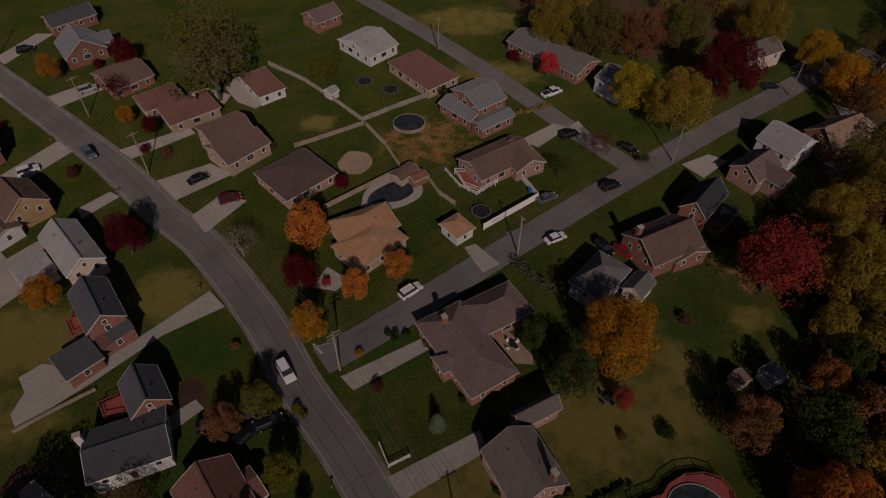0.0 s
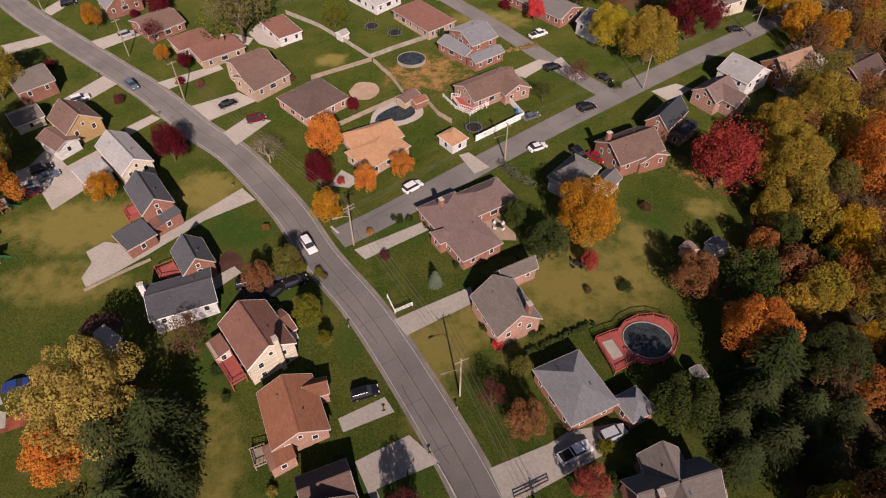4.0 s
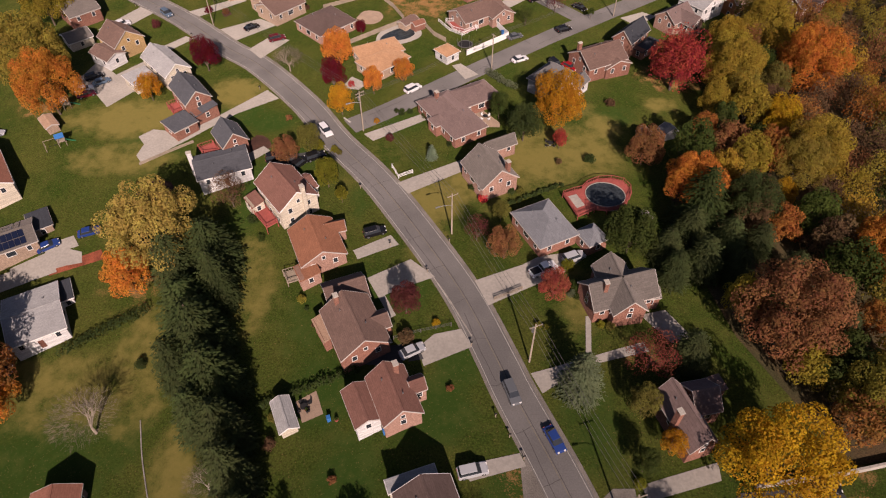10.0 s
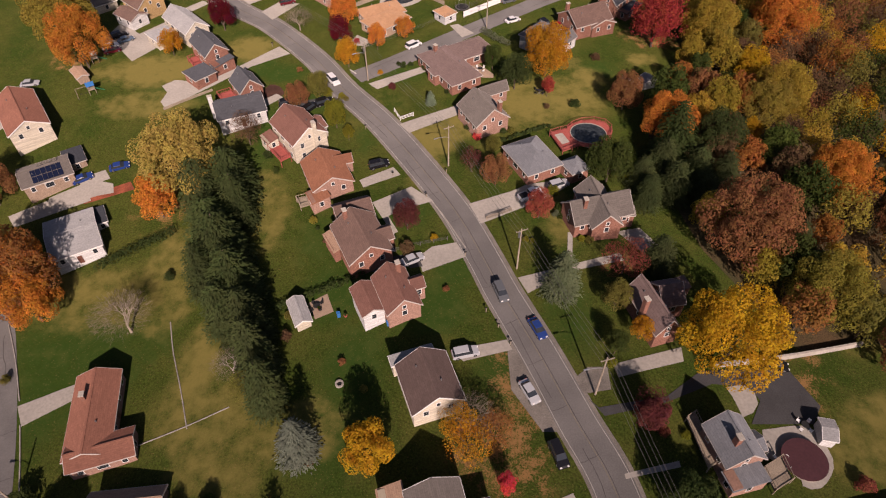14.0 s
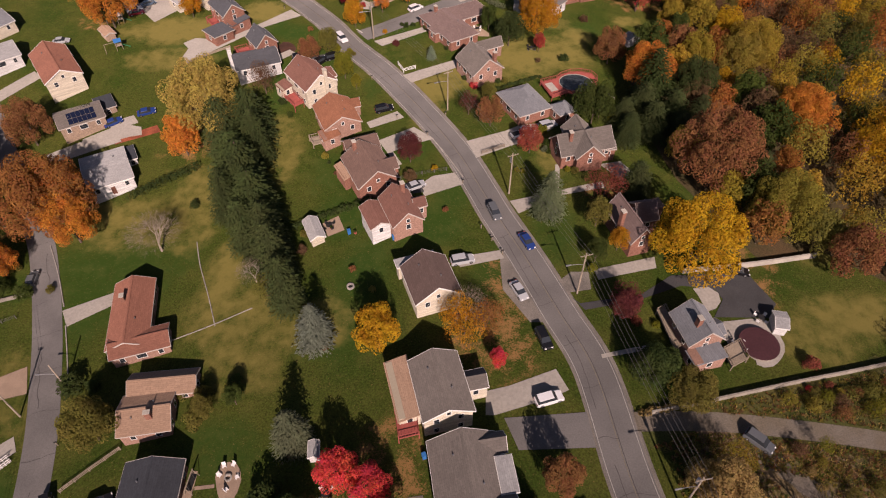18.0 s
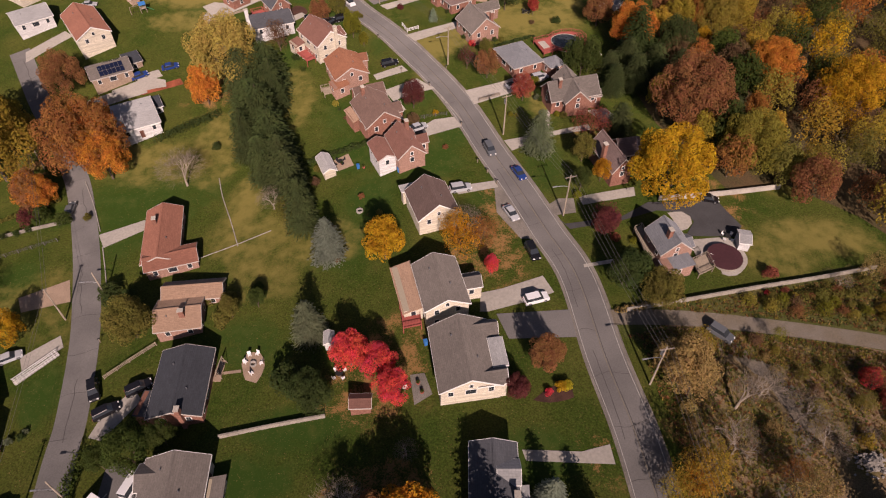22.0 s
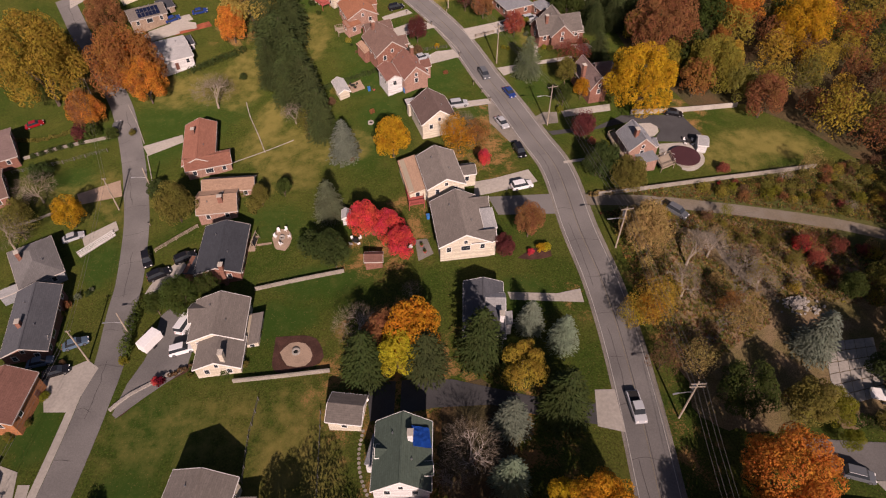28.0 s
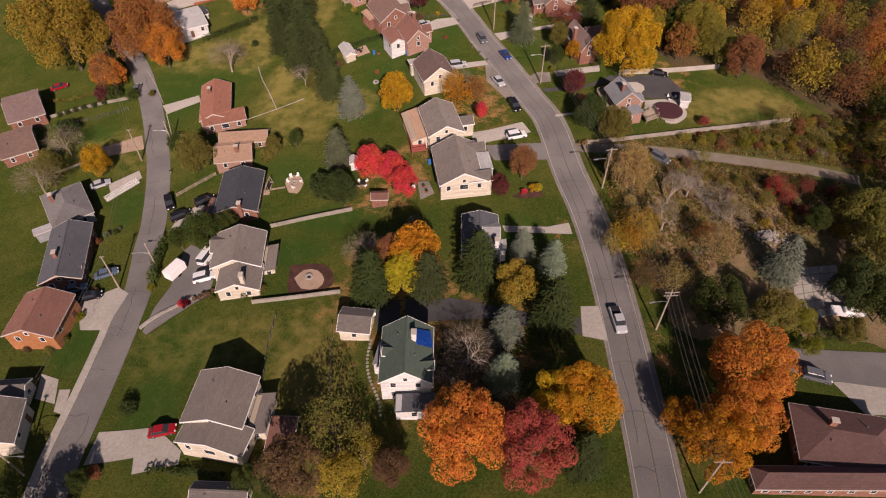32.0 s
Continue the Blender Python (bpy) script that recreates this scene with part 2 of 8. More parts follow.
def let_light_through(mat, share=0.42):
    """Thin leaves glow a little with the light that falls on their far side."""
    N, L = mat.node_tree.nodes, mat.node_tree.links
    p, out = N["Principled BSDF"], N["Material Output"]
    tr = N.new("ShaderNodeBsdfTranslucent")
    L.new(p.inputs["Base Color"].links[0].from_socket, tr.inputs["Color"])
    mix = N.new("ShaderNodeMixShader")
    mix.inputs[0].default_value = share
    L.new(p.outputs[0], mix.inputs[1])
    L.new(tr.outputs[0], mix.inputs[2])
    L.new(mix.outputs[0], out.inputs["Surface"])


let_light_through(M_LEAF)
M_FARLEAF = material("far_foliage", (0.2, 0.1, 0.03), 0.75, 0.22, 0.25, 0.35, 0.0, per_object="hue", island=0.16, spec=0.12)
let_light_through(M_FARLEAF)


def soft_patches(mat):
    """Dry turf and fallen leaves come in with soft, ragged edges where the land's own values say so."""
    N, L = mat.node_tree.nodes, mat.node_tree.links
    p = N["Principled BSDF"]
    colour = p.inputs["Base Color"].links[0].from_socket
    pos = N.new("ShaderNodeNewGeometry")
    # the first, dark green tone holds greener turf and painted-in lawn shade
    for name, tone, tone2, size in (("lush_shade", (0.020, 0.050, 0.007), (0.032, 0.064, 0.009), 0.9), ("dry", (0.218, 0.174, 0.050), (0.105, 0.104, 0.025), 1.3), ("litter", (0.400, 0.205, 0.080), (0.105, 0.072, 0.026), 3.4)):
        at = N.new("ShaderNodeAttribute")
        at.attribute_name = name
        no = N.new("ShaderNodeTexNoise")
        no.inputs["Scale"].default_value, no.inputs["Detail"].default_value, no.inputs["Roughness"].default_value = size, 2 if name == "litter" else 9, 0.85
        L.new(pos.outputs["Position"], no.inputs["Vector"])
        lo = N.new("ShaderNodeTexNoise")
        lo.inputs["Scale"].default_value, lo.inputs["Detail"].default_value = 0.35, 3
        L.new(pos.outputs["Position"], lo.inputs["Vector"])
        tones = N.new("ShaderNodeMix")
        tones.data_type = "RGBA"
        tones.inputs["A"].default_value, tones.inputs["B"].default_value = (*tone, 1), (*tone2, 1)
        L.new(no.outputs["Fac"], tones.inputs["Factor"])
        add = N.new("ShaderNodeMath")
        add.operation = "ADD"
        L.new(no.outputs["Fac"], add.inputs[0])
        L.new(lo.outputs["Fac"], add.inputs[1])
        ramp = N.new("ShaderNodeMath")
        ramp.operation = "MULTIPLY_ADD"
        ramp.inputs[1].default_value, ramp.inputs[2].default_value = (6.0, -6.7) if name == "litter" else (2.1, -2.2)
        L.new(add.outputs[0], ramp.inputs[0])
        k = N.new("ShaderNodeMath")
        k.operation = "MULTIPLY_ADD"
        k.inputs[1].default_value = 1.5
        L.new(at.outputs["Fac"], k.inputs[0])
        L.new(ramp.outputs[0], k.inputs[2])
        gate = N.new("ShaderNodeMath")
        gate.operation, gate.use_clamp = "MULTIPLY", True
        L.new(k.outputs[0], gate.inputs[0])
        top = N.new("ShaderNodeMath")
        top.operation, top.use_clamp = "MULTIPLY", True
        top.inputs[1].default_value = 3.0
        L.new(at.outputs["Fac"], top.inputs[0])
        L.new(top.outputs[0], gate.inputs[1])
        mix = N.new("ShaderNodeMix")
        mix.data_type = "RGBA"
        L.new(gate.outputs[0], mix.inputs["Factor"])
        L.new(colour, mix.inputs["A"])
        L.new(tones.outputs["Result"], mix.inputs["B"])
        colour = mix.outputs["Result"]
    # single fallen leaves strewn thinly over the turf
    speck = N.new("ShaderNodeTexNoise")
    speck.inputs["Scale"].default_value, speck.inputs["Detail"].default_value = 3.6, 2
    speck.inputs["Roughness"].default_value = 0.75
    L.new(pos.outputs["Position"], speck.inputs["Vector"])
    few = N.new("ShaderNodeMapRange")
    few.inputs["From Min"].default_value, few.inputs["From Max"].default_value = 0.64, 0.72
    few.inputs["To Max"].default_value = 0.75
    L.new(speck.outputs["Fac"], few.inputs["Value"])
    mix = N.new("ShaderNodeMix")
    mix.data_type = "RGBA"
    mix.inputs["B"].default_value = (0.215, 0.145, 0.060, 1)
    L.new(few.outputs["Result"], mix.inputs["Factor"])
    L.new(colour, mix.inputs["A"])
    L.new(mix.outputs["Result"], p.inputs["Base Color"])


soft_patches(M_GRASS)
M_GREEN = material("green_plastic", (0.03, 0.22, 0.09), 0.5, 0.1, bump=0)


# ---- ground ----
def smooth(a, b, x):
    k = min(1.0, max(0.0, (x - a) / (b - a)))
    return k * k * (3 - 2 * k)


def ground(x, y):
    """The height of the land: level along the main road, falling to the west and gently to the east."""
    k = smooth(60, -15, y) * (1 - 0.22 * smooth(-75, -105, y))
    d = max(0.0, -4 - x)
    fall = 0.185 * min(d, 45) + 0.055 * max(0.0, min(d, 400) - 45)
    return 1.6 - fall * k - 0.045 * max(0.0, min(x, 400) - 34) - 0.02 * max(0.0, -40 - max(x, -400)) * (1 - k)


def mesh_of(name, verts, faces, mat, bend=None):
    me = bpy.data.meshes.new(name)
    me.from_pydata(verts, [], faces)
    me.materials.append(mat)
    me.update()
    if bend:
        me.normals_split_custom_set_from_vertices(bend)
    return me


def part(name, bm, mat, parent, label="", colour=None):
    """Links a bmesh as one mesh object under a thing or a part."""
    me = bpy.data.meshes.new(name)
    bm.to_mesh(me)
    bm.free()
    me.materials.append(mat)
    ob = new(name, me)
    ob.parent = parent
    if label:
        ob["label"] = label
    if colour:
        ob.color = (*colour, 1)
    return ob


def thing(name, x, y, z=None, rz=0, label="", category="", group="", kind=""):
    ob = new(name)
    ob.empty_display_size = 0.2
    ob.matrix_basis = pose(x, y, ground(x, y) if z is None else z, 0, 0, rz)
    return tagged(ob, label, category, group, kind)


def box(bm, x0, x1, y0, y1, z0, z1, bevel=0.0):
    vs = [bm.verts.new((x, y, z)) for z in (z0, z1) for x, y in ((x0, y0), (x1, y0), (x1, y1), (x0, y1))]
    fs = [bm.faces.new([vs[i] for i in f]) for f in ((3, 2, 1, 0), (4, 5, 6, 7), (0, 1, 5, 4), (1, 2, 6, 5), (2, 3, 7, 6), (3, 0, 4, 7))]
    if bevel:
        bmesh.ops.bevel(bm, geom=list({e for f in fs for e in f.edges}), offset=bevel, segments=1, affect="EDGES")
    return bm


def prism(bm, outline, z0, z1):
    """An upright prism on a counter-clockwise outline."""
    low = [bm.verts.new((x, y, z0)) for x, y in outline]
    top = [bm.verts.new((x, y, z1)) for x, y in outline]
    n = len(outline)
    bm.faces.new(low[::-1])
    bm.faces.new(top)
    for i in range(n):
        bm.faces.new((low[i], low[(i + 1) % n], top[(i + 1) % n], top[i]))
    return bm


def tube(bm, a, b, r0, r1, n=8):
    a, b = Vector(a), Vector(b)
    q = (b - a).to_track_quat("Z", "Y").to_matrix()
    rings = []
    for p, r in ((a, r0), (b, r1)):
        rings.append([bm.verts.new(p + q @ Vector((r * math.cos(2 * math.pi * i / n), r * math.sin(2 * math.pi * i / n), 0))) for i in range(n)])
    for i in range(n):
        bm.faces.new((rings[0][i], rings[0][(i + 1) % n], rings[1][(i + 1) % n], rings[1][i]))
    bm.faces.new(rings[1])
    bm.faces.new(rings[0][::-1])
    return bm


def axis_steps():
    near = np.arange(-160, 241, 2.0)
    far = np.array([270, 320, 400, 560, 900, 1500, 2400.0])
    return near, far


DRY_SPOTS = [(19, 51, 9, 5, 0.7), (25, 47, 6, 7, 0.8), (27, 56, 6, 4, 0.6), (33, 67, 8, 4, 0.5), (12, 38, 5, 6, 0.5), (-73, 65, 12, 7, 0.9), (-1, 24, 4, 6, 0.7), (-53, -2, 7, 14, 0.5), (-38, -33, 10, 8, 0.5), (28, 8, 4, 8, 0.5), (-70, -4, 10, 6, 0.35), (80, -37, 12, 5, 0.7), (69, -43, 8, 5, 0.5), (-71, -53, 10, 6, 0.3), (-36, -108, 10, 6, 0.3), (-21, -112, 8, 12, 0.4), (-21, -38, 8, 6, 0.5), (-50, 75, 7, 6, 0.9), (-73, 65, 16, 6, 0.8), (1, 35, 6, 6, 0.8), (34, 51, 9, 9, 0.7), (26, 44, 8, 5, 0.6), (-42, -24, 4, 12, 0.7), (-33, -44, 9, 9, 0.4), (-29, 128, 4, 3, 1), (57, 70, 4, 3, 0.7), (41, 60, 4, 4, 0.8), (-72, 50, 12, 5, 0.6), (80, -18, 14, 6, 0.5), (-68, -6, 12, 8, 0.5), (-74, -4, 10, 5, 0.6), (-20, -121, 9, 14, 0.5), (-45, -110, 12, 8, 0.25), (-22, -114, 5, 10, 0.5), (-12, 6, 3, 3, 0.1), (-34, 12, 4, 10, 0.45), (20, 43, 7, 6, 0.4), (7, 40, 5, 6, 0.6), (-14, 47, 8, 8, 0.25), (15, 150, 12, 6, 0.6), (9, 179, 14, 8, 0.7), (-85, -48, 8, 5, 0.4), (-78, -42, 6, 4, 0.3), (49, -57, 8, 2.5, 0.4), (-37, 18, 5, 10, 0.4), (-30, -110, 14, 8, 0.3)]
# greener yards, and lawn shade put into the turf colour
LUSH_SHADE_SPOTS = [(-68, -17, 13, 9, 0.7), (-60, -24, 7, 8, 0.6), (-22, 4, 6, 8, 0.5), (-18, -10, 7, 7, 0.8), (-13, -27, 5, 9, 0.8), (0, -15, 7, 6, 0.9), (5, -5, 4, 6, 0.8), (-39, 62, 5, 4, 0.9), (-66, 54, 9, 5, 0.6), (-69, -29, 8, 8, 0.7), (-54, -16, 6, 6, 0.6), (26, -17, 5, 9, 0.6), (-47, 65, 6, 5, 0.9), (-29, 49, 4, 5, 0.7), (-15, 35, 3, 6, 0.5), (44, 65, 6, 4, 0.7), (17, 119, 5, 4, 0.9), (-40, 149, 5, 4, 0.8), (-8, 62, 6, 5, 0.6), (-87, -42, 6, 5, 0.7), (-83, -23, 8, 4, 0.6), (-17, -39, 8, 7, 0.7), (17, -85, 7, 5, 0.7), (-34, -61, 8, 6, 0.6), (-20, -79, 9, 4, 0.9), (-29, -88, 9, 4, 1.0), (-47, -107, 6, 5, 0.6), (-46, -123, 5, 9, 0.8), (-43, -110, 9, 6, 0.6), (-65, -109, 4, 6, 0.9), (-69, -70, 4, 6, 0.8), (12, -29, 4, 5, 0.8), (15, -25, 4, 8, 0.6), (-39, 37, 4, 10, 0.7), (-7, 10, 8, 5, 0.7)]
LEAF_SPOTS = [(-9, -73, 8, 6, 0.6), (34, -99, 3, 8, 0.5), (27, -85, 4, 5, 0.35), (-5, -91, 10, 6, 0.5), (49, -68, 8, 6, 0.4), (12, -43, 7, 8, 0.7), (-6, -67, 7, 8, 0.5), (14, -32, 5, 8, 0.7), (-2, 121, 10, 8, 0.9), (41, -121, 6, 14, 0.4), (6, -115, 15, 14, 0.8), (-16, -132, 10, 8, 0.5), (63, -26, 5, 9, 0.45), (39, -6, 6, 5, 0.4), (63, 82, 9, 5, 0.8), (-58, 22, 8, 10, 0.5), (-98, 71, 6, 5, 0.5), (-5, -104, 14, 10, 0.7), (46, -84, 7, 18, 0.8), (-98, 1, 8, 10, 0.5)]


def build_ground():
    near, far = axis_steps()
    xs = np.concatenate([-far[::-1], [-240, -200], near[near <= 162], [200, 240], far])
    ys = np.concatenate([-far[::-1], [-230, -190], near, far[1:]])
    verts = [(x, y, ground(x, y)) for y in ys for x in xs]
    w = len(xs)
    faces = [(j * w + i, j * w + i + 1, (j + 1) * w + i + 1, (j + 1) * w + i) for j in range(len(ys) - 1) for i in range(w - 1)]
    ob = new("ground", mesh_of("ground", verts, faces, M_GRASS))
    for f in ob.data.polygons:
        f.use_smooth = True
    for name, spots in (("lush_shade", LUSH_SHADE_SPOTS), ("dry", DRY_SPOTS), ("litter", LEAF_SPOTS)):
        values = [0.09 if name == "dry" else 0.0] * len(verts)
        for sx, sy, rx, ry, strength in spots:
            for i, (x, y, z) in enumerate(verts):
                if abs(x - sx) < 2 * rx and abs(y - sy) < 2 * ry:
                    d = ((x - sx) / rx) ** 2 + ((y - sy) / ry) ** 2
                    values[i] = max(values[i], strength * math.exp(-d * d * 0.7))
        ob.data.attributes.new(name, "FLOAT", "POINT").data.foreach_set("value", values)
    return tagged(ob, "mown green suburban lawn with paler dry patches", "lawn", kind="structure")


build_ground()


def smooth_line(points, step=1.5):
    """A rounded line through the control points, in even steps."""
    pts = [Vector(p) for p in points]
    pts = [2 * pts[0] - pts[1]] + pts + [2 * pts[-1] - pts[-2]]
    out = []
    for i in range(1, len(pts) - 2):
        p0, p1, p2, p3 = pts[i - 1:i + 3]
        n = max(1, int((p2 - p1).length / step))
        for k in range(n):
            t = k / n
            out.append(0.5 * ((2 * p1) + (p2 - p0) * t + (2 * p0 - 5 * p1 + 4 * p2 - p3) * t * t + (3 * p1 - p0 - 3 * p2 + p3) * t ** 3))
    return out + [pts[-2]]


def normals(line):
    out = []
    for i, p in enumerate(line):
        d = (line[min(i + 1, len(line) - 1)] - line[max(i - 1, 0)]).normalized()
        out.append(Vector((-d.y, d.x)))
    return out


def ribbon_mesh(name, line, lo, hi, lift, mat, thick=0.0):
    """A strip along a line, from lo to hi metres to its left, lying on the land."""
    line = [Vector(p[:2]) for p in line]
    ns = normals(line)
    k = max(1, int(abs(hi - lo) / 1.5))
    verts, faces = [], []
    for p, n in zip(line, ns):
        for j in range(k + 1):
            q = p + n * (lo + (hi - lo) * j / k)
            verts.append((q.x, q.y, ground(q.x, q.y) + lift))
    w = k + 1
    for i in range(len(line) - 1):
        for j in range(k):
            faces.append((i * w + j, (i + 1) * w + j, (i + 1) * w + j + 1, i * w + j + 1))
    if lo < hi:
        faces = [f[::-1] for f in faces]
    return mesh_of(name, verts, faces, mat)


def ribbon(name, line, lo, hi, lift, mat, label="", category="", kind="structure", parent=None):
    ob = new(name, ribbon_mesh(name, line, lo, hi, lift, mat))
    if parent:
        ob.parent = parent
        if label:
            ob["label"] = label
        return ob
    return tagged(ob, label, category, kind=kind)


def inside(x, y, poly):
    hit = False
    for (x0, y0), (x1, y1) in zip(poly, poly[1:] + poly[:1]):
        if (y0 > y) != (y1 > y) and x < (x1 - x0) * (y - y0) / (y1 - y0) + x0:
            hit = not hit
    return hit


def patch(name, outline, lift, mat, label, category, rounded=False, edge=0.0, kind="structure", parent=None):
    """A flat area on the land within an outline: paving, a bed, a stretch of other turf. It is cut into strips that follow the slope."""
    pts = [Vector(p) for p in outline]
    if rounded:
        pts = [v for v in smooth_line([*outline, outline[0]], 1.2)][:-1]
    if edge:
        rnd = random.Random(int(abs(outline[0][0] * 97 + outline[0][1] * 31)))
        dense = []
        for a, b in zip(pts, pts[1:] + pts[:1]):
            n = max(1, int((b - a).length / 1.2))
            dense += [a.lerp(b, k / n) for k in range(n)]
        pts = [p + Vector((rnd.uniform(-edge, edge), rnd.uniform(-edge, edge))) for p in dense]
    bm = bmesh.new()
    bm.faces.new([bm.verts.new((p.x, p.y, 0)) for p in pts])
    lo = [min(p[i] for p in pts) for i in (0, 1)]
    hi = [max(p[i] for p in pts) for i in (0, 1)]
    for i in (0, 1):
        c = math.ceil(lo[i] / 3) * 3
        while c < hi[i]:
            no = (1, 0, 0) if i == 0 else (0, 1, 0)
            co = (c, 0, 0) if i == 0 else (0, c, 0)
            bmesh.ops.bisect_plane(bm, geom=[*bm.verts, *bm.edges, *bm.faces], plane_co=co, plane_no=no)
            c += 3
    bmesh.ops.recalc_face_normals(bm, faces=bm.faces)
    for f in bm.faces:
        if f.normal.z < 0:
            f.normal_flip()
    for v in bm.verts:
        v.co.z = ground(v.co.x, v.co.y) + lift
    me = bpy.data.meshes.new(name)
    bm.to_mesh(me)
    bm.free()
    me.materials.append(mat)
    ob = new(name, me)
    if parent:
        ob.parent = parent
        return ob
    return tagged(ob, label, category, kind=kind)


# ---- houses ----
def window_mesh(kind, wide, high):
    bm = bmesh.new()
    if kind == "frame":
        t = 0.09
        box(bm, -wide / 2, wide / 2, -0.05, 0.06, 0, t)
        box(bm, -wide / 2, wide / 2, -0.05, 0.06, high - t, high)
        box(bm, -wide / 2, -wide / 2 + t, -0.05, 0.06, t, high - t)
        box(bm, wide / 2 - t, wide / 2, -0.05, 0.06, t, high - t)
        box(bm, -wide / 2 + t, wide / 2 - t, -0.03, 0.045, high / 2 - 0.035, high / 2 + 0.035)
    else:
        box(bm, -wide / 2 + 0.06, wide / 2 - 0.06, -0.03, 0.02, 0.06, high - 0.06)
    me = bpy.data.meshes.new("window_" + kind)
    bm.to_mesh(me)
    bm.free()
    me.materials.append(M_TRIM if kind == "frame" else M_GLASS)
    return me


WINDOW = {s: (window_mesh("frame", *s), window_mesh("pane", *s)) for s in ((1.0, 1.35), (1.9, 1.35), (0.8, 1.0))}


def add_window(parent, x, y, z, turn, size=(1.0, 1.35)):
    """turn: degrees by which the window's outward side is turned from -y."""
    frame_mesh, pane_mesh = WINDOW[size]
    ob = new("window", frame_mesh)
    ob.parent = parent
    ob.matrix_basis = pose(x, y, z, 0, 0, turn)
    pane = new("pane", pane_mesh)
    pane.parent = ob
    return ob


def gable_roof(bm, L, D, rise, thick=0.2):
    """Two sloping slabs whose ridge runs along x."""
    a, b = L / 2, D / 2
    top = [(-b, 0), (0, rise), (b, 0)]
    low = [(b, -thick), (0, rise - thick), (-b, -thick)]
    ring = top + low
    ends = [[bm.verts.new((s * a, y, z)) for y, z in ring] for s in (-1, 1)]
    n = len(ring)
    for i in range(n):
        bm.faces.new((ends[0][i], ends[0][(i + 1) % n], ends[1][(i + 1) % n], ends[1][i]))
    for e in ends:
        bm.faces.new((e[0], e[1], e[4], e[5]))
        bm.faces.new((e[1], e[2], e[3], e[4]))
    bmesh.ops.recalc_face_normals(bm, faces=bm.faces)
    return bm


def hip_roof(bm, L, D, rise, thick=0.2):
    a, b = L / 2, D / 2
    r = max(0.3, a - b)
    base = [bm.verts.new((x, y, 0)) for x, y in ((-a, -b), (a, -b), (a, b), (-a, b))]
    low = [bm.verts.new((x, y, -thick)) for x, y in ((-a, -b), (a, -b), (a, b), (-a, b))]
    p, q = bm.verts.new((-r, 0, rise)), bm.verts.new((r, 0, rise))
    for f in ((base[0], base[1], q, p), (base[1], base[2], q), (base[2], base[3], p, q), (base[3], base[0], p), low[::-1]):
        bm.faces.new(f)
    for i in range(4):
        bm.faces.new((low[i], low[(i + 1) % 4], base[(i + 1) % 4], base[i]))
    return bm


def wall_mesh(bm, L, D, z0, rise, gable, flat=False):
    a, b = L / 2, D / 2
    if gable:
        prof = [(-b, z0), (b, z0), (b, 0), (0, rise), (-b, 0)]
        ends = [[bm.verts.new((s * a, y, z)) for y, z in prof] for s in (-1, 1)]
        for i in range(5):
            bm.faces.new((ends[0][i], ends[0][(i + 1) % 5], ends[1][(i + 1) % 5], ends[1][i]))
        bm.faces.new(ends[0])
        bm.faces.new(ends[1][::-1])
        bmesh.ops.recalc_face_normals(bm, faces=bm.faces)
    else:
        box(bm, -a, a, -b, b, z0, 0)
    return bm


